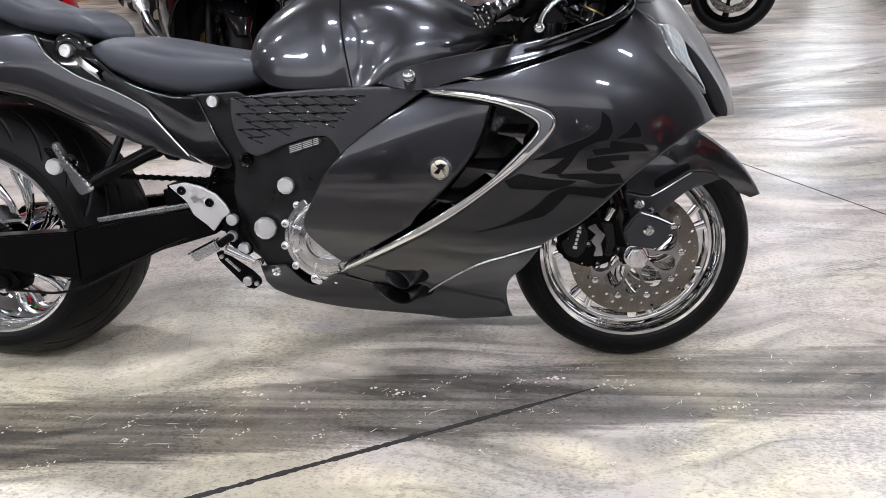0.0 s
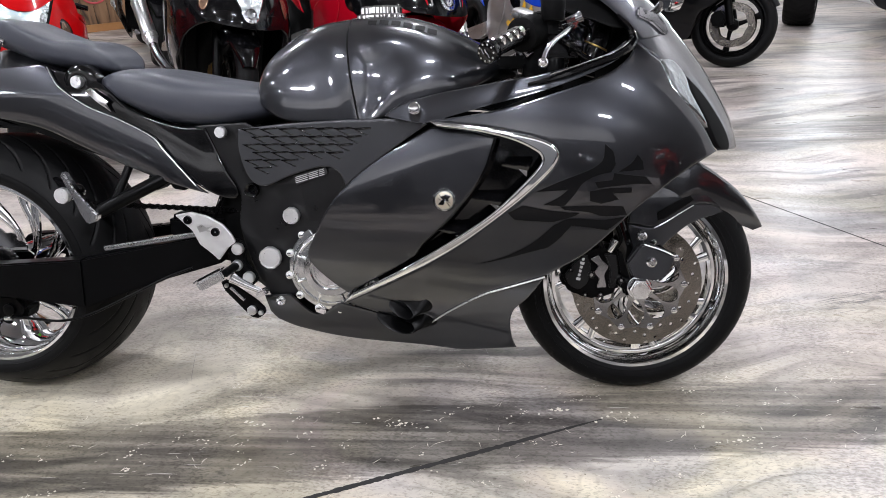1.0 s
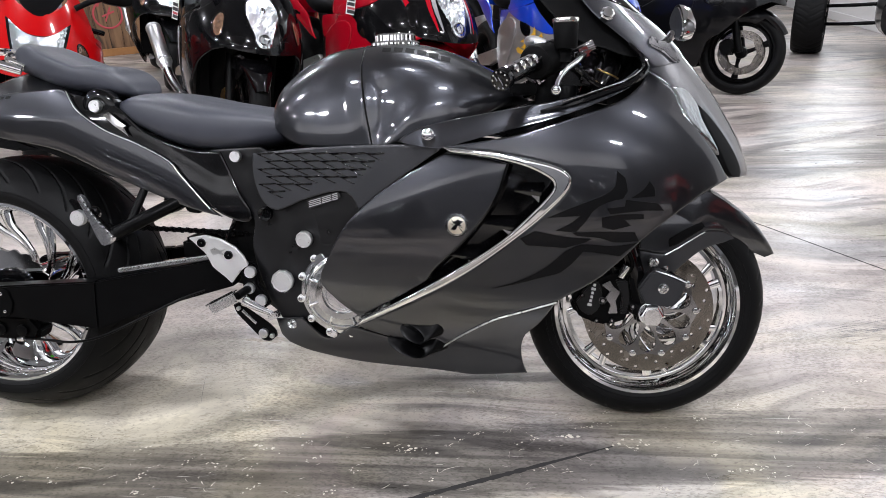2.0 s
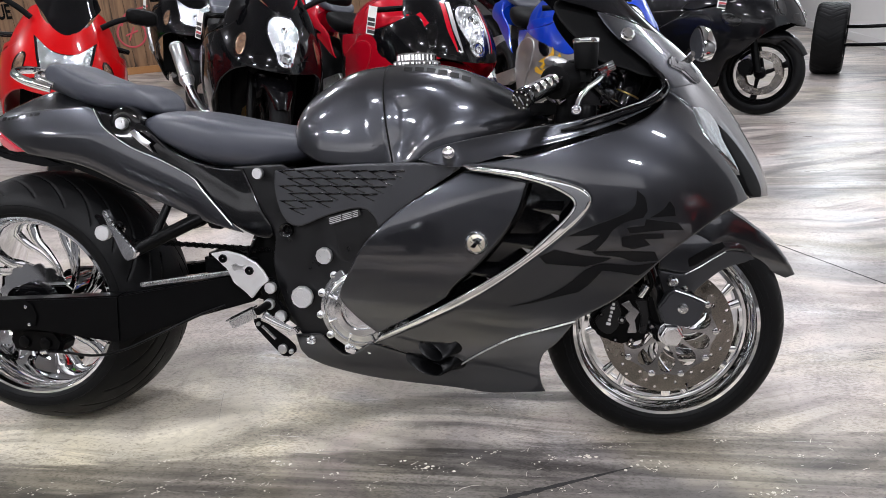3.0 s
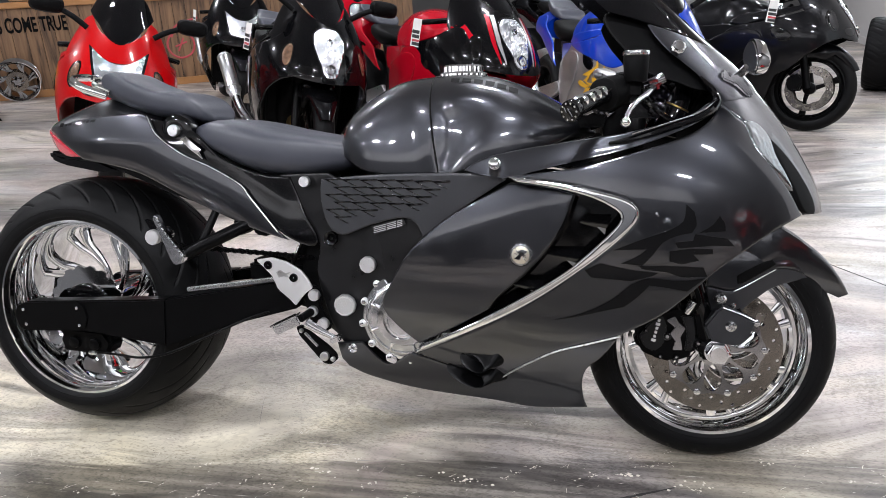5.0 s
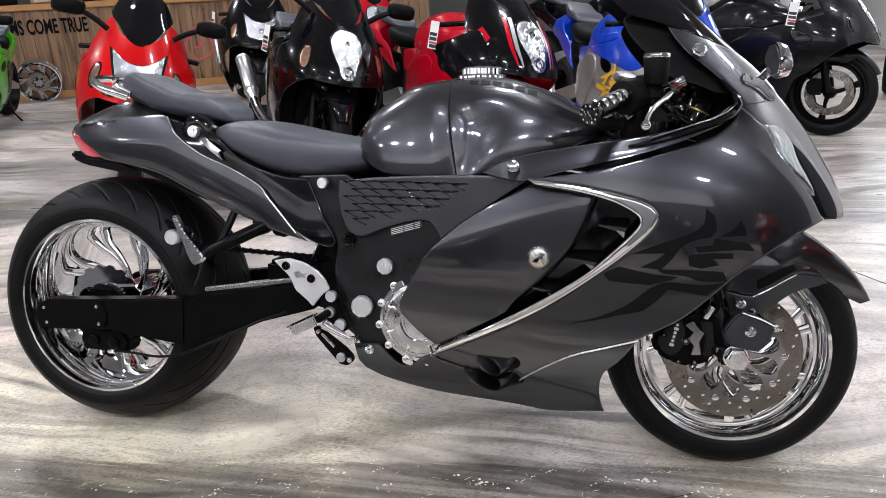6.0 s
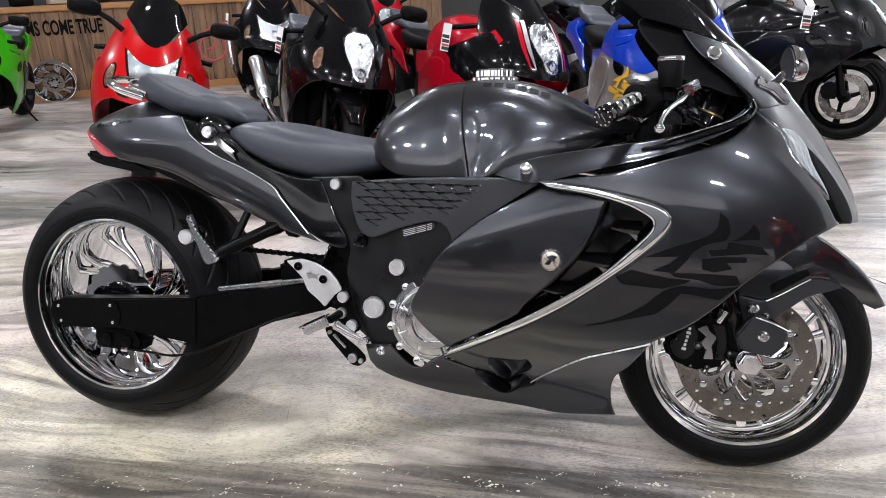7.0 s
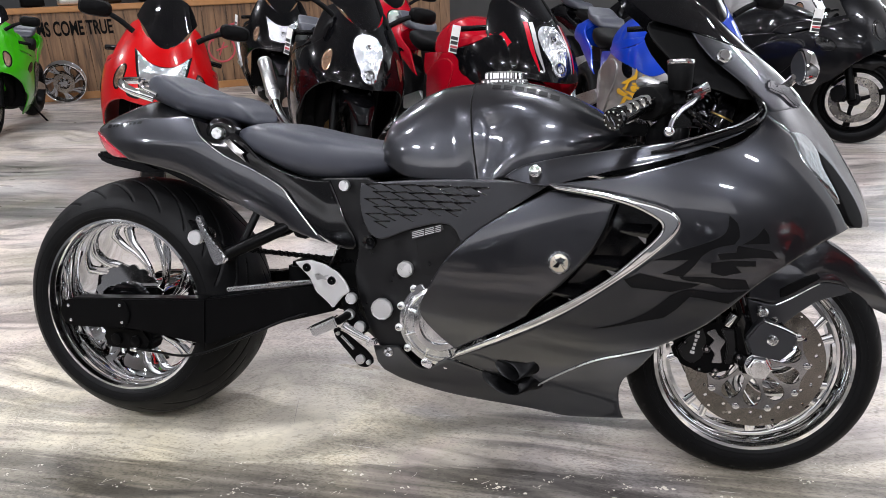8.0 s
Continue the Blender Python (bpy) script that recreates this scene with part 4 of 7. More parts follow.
FRONT_TYRE = [(0.223, -0.050), (0.231, -0.056), (0.245, -0.060), (0.262, -0.058), (0.279, -0.046), (0.291, -0.026), (0.296, 0.0), (0.291, 0.026), (0.279, 0.046), (0.262, 0.058), (0.245, 0.060), (0.231, 0.056), (0.223, 0.050)]
WIDE_TYRE = [(0.238, -0.147), (0.246, -0.155), (0.260, -0.160), (0.276, -0.158), (0.292, -0.148), (0.308, -0.132), (0.329, -0.10), (0.342, -0.05), (0.346, 0.0),
             (0.342, 0.05), (0.329, 0.10), (0.308, 0.132), (0.292, 0.148), (0.276, 0.158), (0.260, 0.160), (0.246, 0.155), (0.238, 0.147)]
TANK = [(0.735, 0.775, 0.800, 0.05, 2, 2, 0.4), (0.745, 0.755, 0.822, 0.105, 2.2, 2.2, 0.30), (0.770, 0.735, 0.866, 0.145, 2.5, 2.6, 0.18), (0.825, 0.717, 0.907, 0.176, 2.5, 4, 0.08), (0.895, 0.710, 0.938, 0.190, 2.6, 5, 0.06),
        (0.98, 0.708, 0.949, 0.200, 2.7, 5, 0.06), (1.05, 0.712, 0.953, 0.220, 2.6, 5, 0.08), (1.12, 0.735, 0.944, 0.227, 2.4, 5, 0.10), (1.20, 0.760, 0.918, 0.218, 2.3, 4, 0.12), (1.27, 0.775, 0.884, 0.19, 2.2, 3.5, 0.16),
        (1.33, 0.792, 0.846, 0.14, 2.2, 2.4, 0.45), (1.36, 0.80, 0.818, 0.06, 2, 2, 0.5)]
SEAT = [(0.335, 0.8, 0.815, 0.06, 3.52, 2.5, 0.62), (0.36, 0.788, 0.838, 0.115, 3.84, 3, 0.51), (0.42, 0.76, 0.851, 0.15, 4.16, 3, 0.46), (0.5, 0.722, 0.842, 0.168, 4.32, 3, 0.51), (0.58, 0.702, 0.824, 0.175, 4.48, 3, 0.56), (0.66, 0.698, 0.81, 0.165, 4.48, 3, 0.58), (0.73, 0.71, 0.8, 0.145, 4.16, 3, 0.58), (0.79, 0.722, 0.786, 0.12, 3.84, 3, 0.61), (0.81, 0.73, 0.775, 0.09, 3.52, 2.6, 0.62)]
PILLION = [(0.052, 0.925, 0.948, 0.03, 3.85, 2.6, 0.58), (0.064, 0.912, 0.968, 0.06, 5.25, 3, 0.68), (0.11, 0.895, 0.98, 0.088, 6.3, 3, 0.72), (0.175, 0.87, 0.952, 0.101, 6.3, 3, 0.72), (0.24, 0.856, 0.927, 0.106, 6.3, 3, 0.7), (0.29, 0.848, 0.923, 0.108, 5.6, 3, 0.63), (0.335, 0.844, 0.91, 0.104, 4.9, 3, 0.58), (0.368, 0.842, 0.884, 0.088, 4.2, 3, 0.53), (0.382, 0.844, 0.86, 0.058, 3.85, 2.6, 0.58)]
TAIL = [(-0.135, 0.824, 0.840, 0.016, 2, 2, 0.5), (-0.11, 0.805, 0.856, 0.050, 1.6, 2.0, 0.45), (-0.05, 0.782, 0.882, 0.090, 1.5, 2.2, 0.42), (0.05, 0.755, 0.912, 0.124, 1.5, 2.4, 0.42), (0.15, 0.735, 0.910, 0.138, 1.6, 2.6, 0.42),
        (0.24, 0.715, 0.872, 0.140, 1.7, 2.6, 0.45)]
TAIL_WING = [(-0.128, 0.832, 1), (-0.06, 0.842), (0.04, 0.858), (0.14, 0.866), (0.215, 0.868), (0.240, 0.856), (0.252, 0.838), (0.278, 0.812), (0.341, 0.770), (0.422, 0.736), (0.501, 0.695), (0.532, 0.660), (0.601, 0.578), (0.628, 0.556, 1),
             (0.54, 0.580), (0.417, 0.626), (0.335, 0.660), (0.219, 0.714), (0.12, 0.738), (0.035, 0.752, 1), (0.0, 0.775), (-0.06, 0.808)]
UNDER_PLATE = [(0.235, 0.858, 1), (0.367, 0.820), (0.447, 0.755), (0.558, 0.715), (0.63, 0.71, 1), (0.668, 0.620), (0.700, 0.55), (0.66, 0.545), (0.58, 0.59), (0.50, 0.66), (0.40, 0.71), (0.27, 0.77)]
WING_Y = [(-0.135, 0.028), (-0.10, 0.062), (-0.05, 0.098), (0.05, 0.132), (0.15, 0.147), (0.24, 0.156), (0.4, 0.166), (0.55, 0.180), (0.7, 0.185)]


WING_MID = [(-0.13, 0.830), (0.035, 0.808), (0.20, 0.785), (0.35, 0.715), (0.50, 0.640), (0.62, 0.570)]


def on_wing(lift=0.0):
    """The side of the tail: bulging along its middle line, turned in above and below."""
    def place(x, z, d):
        v = min(abs(z - flow(x, WING_MID)), 0.08)
        return (x, -(flow(x, WING_Y) + 0.003 - 0.28 * max(0.0, z - 0.80) - 1.6 * v * v + lift - d), z)
    return place


def nose_pieces(root, body, detail):
    """Nose, screen and lamps; the outlines are in (y, z)."""
    half = [(0.165, 0.905, 1), (0.190, 0.868), (0.190, 0.83), (0.213, 0.78), (0.213, 0.74), (0.202, 0.686), (0.188, 0.634, 1)]
    if not detail:
        half = [(0.070, 0.958), (0.120, 1.000), (0.150, 1.055, 1), (0.185, 1.030), (0.222, 0.965), (0.255, 0.890), (0.276, 0.82), (0.282, 0.76), (0.270, 0.70), (0.235, 0.655), (0.17, 0.632)]
    nose = [(-y, *r) for y, *r in half] + [(0.0, 0.622)] + [(y, *r) for y, *r in reversed(half)] + ([(0.09, 0.940), (0, 0.958), (-0.09, 0.940)] if detail else [(0, 0.938)])
    part("nose", shell(nose, on_nose(0.002), step=0.014, edge=0.002), body, root)
    screen = [(0.0, 0.957), (-0.045, 0.985), (-0.083, 1.020), (-0.103, 1.045), (-0.118, 1.074, 1), (-0.110, 1.10), (-0.098, 1.14), (-0.07, 1.19), (0.0, 1.212),
              (0.07, 1.19), (0.098, 1.14), (0.110, 1.10), (0.118, 1.074, 1), (0.103, 1.045), (0.083, 1.020), (0.045, 0.985)]
    if not detail:
        screen = [(y * 1.42, z - 0.03 * (z < 1.0)) + ((1,) if abs(y) == 0.118 else ()) for y, z in [q[:2] for q in screen]]
    part("windscreen", shell(screen, on_nose(0.004), step=0.02, edge=0.003), M_SMOKE, root, "dark smoked windscreen")


def bag_of_body(root):
    """The dark mass of engine, frame and airbox behind the fairing."""
    bm = loft([(0.62, 0.36, 0.62, 0.10, 4, 4, 0.5), (0.72, 0.28, 0.70, 0.14, 4, 4, 0.5), (0.82, 0.225, 0.70, 0.15, 5, 5, 0.5), (0.95, 0.215, 0.70, 0.16, 5, 5, 0.5), (1.2, 0.21, 0.70, 0.165, 4, 4, 0.5), (1.36, 0.28, 0.74, 0.17, 4, 4, 0.5), (1.44, 0.46, 0.78, 0.15, 4, 4, 0.5), (1.56, 0.56, 0.80, 0.13, 4, 4, 0.5), (1.66, 0.64, 0.80, 0.10, 4, 4, 0.5)], 28, 4)
    add_box(bm, (0.88, 0, 0.272), (0.19, 0.29, 0.10), bev=0.015)
    part("engine", bm, M_MATTE, root, "dark engine and frame behind the fairing")


# ---- the grey custom motorcycle, leaning on its far side ----
LEAN = pose(0, 0, 0.0, -11, 0, 0)
bike = thing("motorcycle", "dark grey custom sports motorcycle with wide chrome wheels", "motorcycle", LEAN)

REAR_Z, FRONT_X, FRONT_Z = 0.352, 1.646, 0.296
front_wheel = wheel(bike, "front_wheel", FRONT_X, FRONT_Z, 2.6, 0.226, 0.055, FRONT_TYRE, grooves(26, 6.0, 0.012, 0.052, 0.0035, 0.004, 0.29), M_CHROME, M_CHROME, 7, 1.0, (0.108, 0.157), 128, 420, 44, 0.072, 0.5, 1, 1.0, ((0, 1.1), (0.4, 1.1), (0.7, 0.55), (1, 0.8)))
rear_wheel = wheel(bike, "rear_wheel", 0.0, REAR_Z, 0, 0.2425, 0.150, WIDE_TYRE, grooves(22, 15.0, 0.030, 0.146, 0.0046, 0.006, 0.33), M_CHROME, M_CHROME, 9, 0.95, None, 160, 860, 150, 0.1, 0.30, 1, 0.72)

loops = [ring_pts(0.114, 120, 0.004, 10), ring_pts(0.026, 32)]
for i in range(10):
    a = 2 * math.pi * (i + 0.5) / 10
    loops.append([((0.0715 + 0.0345 * math.cos(q)) * math.cos(a + 0.272 * math.sin(q)), (0.0715 + 0.0345 * math.cos(q)) * math.sin(a + 0.272 * math.sin(q))) for q in np.linspace(0, 2 * math.pi, 19)[:-1]])
for s in (-1, 1):
    part("disc_carrier", perforated(loops, s * 0.076, 0.006), M_SHADECHROME, front_wheel, "chrome brake disc carrier")
    for i in range(10):
        a = 2 * math.pi * i / 10
        bm = bmesh.new()
        add_cyl(bm, (0.114 * math.cos(a), s * 0.070, 0.114 * math.sin(a)), (0.114 * math.cos(a), s * 0.082, 0.114 * math.sin(a)), 0.0085, n=16, bev=0.002)
        part("disc_button", bm, M_POLISH, front_wheel)

# moulded rings on the tyre walls
for wh, r, y in ((front_wheel, 0.250, 0.0600), (front_wheel, 0.236, 0.0580), (rear_wheel, 0.272, 0.1592), (rear_wheel, 0.252, 0.1575)):
    for s in (-1, 1):
        bm = bmesh.new()
        add_lathe(bm, [(r - 0.0022, s * (y - 0.002)), (r - 0.0012, s * (y + 0.0008)), (r + 0.0012, s * (y + 0.0008)), (r + 0.0022, s * (y - 0.002))], 128, closed=True)
        part("tyre_wall_ring", bm, M_RUBBER, wh)

# rear wheel: scalloped disc, ribbed hub, caliper
ob = part("rear_disc", perforated([ring_pts(0.108, 180, 0.004, 18), ring_pts(0.058, 60)], -0.112, 0.006), M_CHROME, rear_wheel, "scalloped chrome brake disc")
bm = bmesh.new()
add_lathe(bm, [(0.0, -0.136), (0.02, -0.138), (0.036, -0.136), (0.038, -0.130), (0.060, -0.130), (0.062, -0.126), (0.062, -0.09), (0.03, -0.085)], 72, dent=lambda a, r, y: 0.003 if r > 0.055 and math.sin(a * 36) > 0 else 0)
part("hub_cap", bm, M_GLOSS, rear_wheel, "black ribbed hub")
bm = bmesh.new()
add_prism(bm, [(-0.045, 0.235), (0.085, 0.228), (0.10, 0.262), (0.075, 0.295), (-0.035, 0.30), (-0.06, 0.27)], (-0.165, -0.105), 0.008)
add_cyl(bm, (-0.01, -0.165, 0.262), (-0.01, -0.172, 0.262), 0.016, n=20, bev=0.002)
add_cyl(bm, (0.05, -0.165, 0.258), (0.05, -0.172, 0.258), 0.016, n=20, bev=0.002)
part("rear_caliper", bm, M_SATIN, bike, "black brake caliper")
bm = bmesh.new()
add_cyl(bm, (0.03, -0.16, 0.232), (0.052, -0.165, 0.236), 0.008, n=12, bev=0.001)
part("brake_line_fitting", bm, M_POLISH, bike)
bm = bmesh.new()
add_sweep(bm, [(0.05, -0.165, 0.236), (0.12, -0.18, 0.238), (0.21, -0.20, 0.240), (0.30, -0.215, 0.262), (0.40, -0.205, 0.305), (0.50, -0.19, 0.350), (0.56, -0.17, 0.37)], 0.0035, 8, 8)
part("brake_line", bm, M_SATIN, bike, "thin black brake hose")

# swingarm
for s in (1, -1):
    bm = bmesh.new()
    add_prism(bm, [(-0.11, 0.304), (-0.135, 0.322), (-0.135, 0.362), (-0.11, 0.383), (0.301, 0.403), (0.294, 0.279), (0.074, 0.308)], (-0.215 * s, -0.168 * s), 0.004)
    part("swingarm", bm, M_SATIN, bike, "satin black box swingarm")
    bm = bmesh.new()
    a = [(0.301, 0.403), (0.620, 0.452), (0.632, 0.378), (0.501, 0.345), (0.357, 0.302), (0.294, 0.279)]
    outer = [(x, -s * (0.215 - 0.055 * (x - 0.30) / 0.33), z) for x, z in a]
    inner = [(x, -s * (0.168 - 0.055 * (x - 0.30) / 0.33), z) for x, z in a]
    add_ring(bm, [outer, inner])
    bmesh.ops.recalc_face_normals(bm, faces=bm.faces)
    bmesh.ops.bevel(bm, geom=list(bm.edges), offset=0.003, segments=2, affect="EDGES")
    part("swingarm_front", bm, M_SATIN, bike)
bm = bmesh.new()
add_prism(bm, [(-0.105, 0.306), (-0.13, 0.315), (-0.142, 0.345), (-0.132, 0.372), (-0.105, 0.382), (0.045, 0.391), (0.066, 0.378), (0.076, 0.350), (0.068, 0.322), (0.05, 0.311)], (-0.219, -0.2155), 0.0015)
plate = part("axle_plate", bm, M_SATIN, bike, "black axle cover plate")
for x, z in ((-0.112, 0.363), (-0.107, 0.323), (0.048, 0.372), (0.052, 0.326)):
    bm = bmesh.new()
    add_cyl(bm, (x, -0.219, z), (x, -0.2225, z), 0.0045, n=14, bev=0.001)
    part("screw", bm, M_POLISH, plate)

# chain, guard and shock behind the frame
bm = bmesh.new()
for i in range(46):
    t = i / 45
    x, z = 0.22 + 0.47 * t, 0.528 - 0.028 * t
    add_box(bm, (x, -0.115 + (0.004 if i % 2 else -0.004), z), (0.013, 0.004, 0.013), bev=0.002)
    add_cyl(bm, (x, -0.125, z), (x, -0.105, z), 0.004, n=8)
part("chain", bm, M_SATIN, bike, "dark drive chain")
bm = bmesh.new()
add_box(bm, (0.47, -0.17, 0.440), (0.26, 0.02, 0.012), pose(0, 0, 0, 0, -8, 0), 0.002)
for i in range(34):
    add_box(bm, (0.345 + i * 0.0076, -0.181, 0.4235 + i * 0.00107), (0.004, 0.005, 0.006), bev=0.001)
part("serrated_rail", bm, M_POLISH, bike, "bright serrated strip on the swingarm")
bm = bmesh.new()
add_cyl(bm, (0.62, -0.05, 0.36), (0.66, -0.04, 0.56), 0.03, n=20, bev=0.003)
add_box(bm, (0.56, -0.06, 0.44), (0.16, 0.10, 0.10), bev=0.012)
add_sweep(bm, [(0.50, -0.09, 0.47), (0.56, -0.10, 0.49), (0.62, -0.10, 0.45), (0.66, -0.09, 0.43)], 0.012, 8, 5)
add_sweep(bm, [(0.545, -0.105, 0.43), (0.60, -0.11, 0.47), (0.64, -0.10, 0.44)], 0.007, 8, 5)
part("linkage", bm, M_SATIN, bike, "black suspension linkage")
for x0, z0, x1, z1, y in ((0.655, 0.64, 0.60, 0.47, -0.12), (0.692, 0.575, 0.70, 0.46, -0.14)):
    bm = bmesh.new()
    add_sweep(bm, [(x0, y, z0), ((x0 + x1) / 2 + 0.012, y, (z0 + z1) / 2), (x1, y, z1)], 0.006, 8, 6)
    part("hose", bm, M_GLOSS, bike)

# rear foot rest on its black strut
for (p, q, r) in (((0.60, -0.12, 0.635), (0.372, -0.235, 0.522), 0.0165), ((0.43, -0.13, 0.655), (0.405, -0.22, 0.532), 0.010)):
    bm = bmesh.new()
    add_cyl(bm, p, q, r, n=20, bev=0.003)
    part("foot_rest_strut", bm, M_SATIN, bike)
bm = bmesh.new()
add_prism(bm, [(0.309, 0.618), (0.320, 0.626), (0.344, 0.580), (0.390, 0.524), (0.384, 0.508), (0.360, 0.500), (0.347, 0.524), (0.336, 0.556)], (-0.262, -0.240), 0.004)
part("rear_foot_rest", bm, M_POLISH, bike, "polished folding foot rest")
bm = bmesh.new()
for i in range(9):
    add_cyl(bm, (0.320 + i * 0.0072, -0.258, 0.616 - i * 0.0104), (0.320 + i * 0.0072, -0.266, 0.616 - i * 0.0104), 0.0035, n=8)
part("foot_rest_teeth", bm, M_POLISH, bike)
bm = bmesh.new()
add_cyl(bm, (0.318, -0.20, 0.572), (0.304, -0.246, 0.568), 0.018, n=24, bev=0.003)
part("foot_rest_knob", bm, M_POLISH, bike)
billet_cap("foot_rest_cap", 0.304, -0.246, 0.568, 0.019, 0.012, bike, M_BILLET, 8)
bm = bmesh.new()
add_prism(bm, [(0.262, 0.608), (0.30, 0.598), (0.318, 0.575), (0.292, 0.560)], (-0.225, -0.205), 0.004)
part("foot_rest_bracket", bm, M_GLOSS, bike)

# body panels
bag_of_body(bike)
fair = both_sides("fairing", FAIRING, on_body(0.0), M_GREY, bike, "dark grey metallic side fairing", step=0.009, edge=0.0035)
trim = both_sides("fairing_trim", TRIM, on_body(0.006), M_CHROME, bike, "polished V-shaped trim", thick=0.006, step=0.004, edge=0.005)
for ob in trim:
    for e in ob.data.edges:
        e.use_edge_sharp = False
cover = both_sides("side_cover", COVER, on_cover, M_GREY, bike, "smooth dark grey side cover", edge=0.003)
vent = both_sides("vent_recess", VENT, on_body(-0.050), M_GLOSS, bike, "black recess of the side vent", edge=0.0)
panel = both_sides("scale_panel", PANEL, on_side(0.0), M_PANEL, bike, "dark satin panel with raised scales", edge=0.0035)
both_sides("frame", CHASSIS, on_side(-0.018), M_FRAME, bike, "satin black frame spar", edge=0.0035)
belly = both_sides("belly_pan", BELLY, on_body(-0.004), M_GREY, bike, "dark grey lower fairing", edge=0.0035)
STRIP_FOOT = [(1.08, 0.731), (1.118, 0.725), (1.167, 0.717), (1.197, 0.722), (1.283, 0.745), (1.405, 0.773), (1.481, 0.796), (1.548, 0.822), (1.597, 0.846)]


def on_strip(x, z, d):
    """The strip leans inwards above its lower edge."""
    foot = flow(x, STRIP_FOOT)
    up = 0.77 * max(0.0, z - foot)
    return (x, -(body_width(x, min(z, foot)) - 0.001 - 0.011 * (1 - math.exp(-up / 0.010)) - 0.12 * up - 9.0 * up * up * (1 - 0.85 * step_up((x - 1.30) / 0.18)) - d), min(z, foot) + up)


strip = both_sides("tank_strip", STRIP, on_strip, M_GREY, bike, "glossy grey strip beside the tank", step=0.006, edge=0.0035)
both_sides("tail_wing", TAIL_WING, on_wing(0.0), M_GREY, bike, "dark grey tail side panel", step=0.008, edge=0.0035)
under = both_sides("under_seat_panel", UNDER_PLATE, on_wing(-0.010), M_GLOSS, bike, "gloss black panel under the seat", edge=0.0035)
for s in (1, -1):
    part("screen_panel", shell([(-s * body_width(*q[:2]), q[1]) + tuple(q[2:]) for q in SCREEN_PANEL], on_nose(0.006), step=0.010, edge=0.003), M_GREY, bike, "grey panel below the windscreen")
part("tail", loft(TAIL, 48), M_GREY, bike, "dark grey tail cowl")
part("pillion_seat", loft(PILLION, 44), M_SEAT, bike, "dark grey vinyl pillion pad")
part("seat", loft(SEAT, 44), M_SEAT, bike, "dark grey vinyl rider's seat")
part("tank", tank_body(144, 14), M_GREY, bike, "dark grey fuel tank")
bm = bmesh.new()
add_prism(bm, [(0.40, 0.70), (0.45, 0.66), (0.56, 0.63), (0.64, 0.60), (0.68, 0.62), (0.66, 0.70), (0.60, 0.72)], (-0.13, 0.13), 0.006)
add_prism(bm, [(0.10, 0.74), (0.30, 0.66), (0.42, 0.62), (0.55, 0.575), (0.58, 0.60), (0.42, 0.72), (0.20, 0.78)], (-0.135, 0.135), 0.006)
part("subframe", bm, M_MATTE, bike, "black tail undertray")
bm = bmesh.new()
add_prism(bm, [(0.47, 0.600), (0.50, 0.595), (0.505, 0.572), (0.485, 0.560)], (-0.16, -0.10), 0.003)
add_prism(bm, [(0.52, 0.588), (0.56, 0.575), (0.56, 0.560), (0.53, 0.565)], (-0.16, -0.10), 0.003)
part("undertray_tab", bm, M_MATTE, bike)

# raised scales on the panel: each a slim bar with a slanting tail
for row in range(6):
    for col in range(8):
        z = 0.7065 - row * 0.0178
        x = 0.726 + col * 0.0455 + (row % 2) * 0.0225
        right = 1.085 - row * 0.026
        low = table(x + 0.02, [(0.72, 0.625), (0.74, 0.60), (0.78, 0.588), (0.84, 0.612), (0.90, 0.630), (1.0, 0.630)])
        if x + 0.050 > right or z - 0.016 < low:
            continue
        w = 0.6 + 0.4 * min(1.0, (x - 0.72) / 0.2)
        out = [(x, z, 1), (x + 0.046, z + 0.0028, 1), (x + 0.047, z - 0.0012 * w, 1), (x + 0.013, z - 0.0045 * w, 1), (x + 0.041, z - 0.0150, 1), (x + 0.034, z - 0.0156, 1)]
        part("scale", shell(out, on_side(0.0014), thick=0.001, step=0.02, edge=0.0006), M_GLOSS, panel[0])

# dark graphic on the fairing
BLADE = [(1.54, 0.668, 1), (1.557, 0.653, 1), (1.563, 0.624), (1.554, 0.609, 1), (1.521, 0.602), (1.494, 0.586), (1.481, 0.566), (1.458, 0.54, 1), (1.415, 0.544, 1), (1.448, 0.561),
         (1.465, 0.575, 1), (1.398, 0.572, 1), (1.45, 0.594), (1.515, 0.619), (1.536, 0.635)]
ROOF = [(1.560, 0.607, 1), (1.627, 0.596, 1), (1.642, 0.579, 1), (1.6, 0.582, 1), (1.528, 0.577, 1), (1.521, 0.59, 1), (1.557, 0.593, 1)]
SPUR = [(1.608, 0.644, 1), (1.619, 0.629, 1), (1.622, 0.611, 1), (1.568, 0.609, 1), (1.595, 0.626)]
UPPER_BAR = [(1.511, 0.571, 1), (1.55, 0.576), (1.598, 0.575, 1), (1.599, 0.564, 1), (1.559, 0.564, 1), (1.572, 0.551, 1), (1.536, 0.543, 1), (1.512, 0.55, 1)]
LOWER_BAR = [(1.45, 0.540, 1), (1.516, 0.540), (1.581, 0.536, 1), (1.591, 0.516, 1), (1.538, 0.516), (1.509, 0.526), (1.458, 0.533)]
SIDE_ARM = [(1.373, 0.544, 1), (1.341, 0.528, 1), (1.355, 0.512, 1), (1.436, 0.506, 1), (1.479, 0.518), (1.492, 0.525, 1), (1.436, 0.531)]
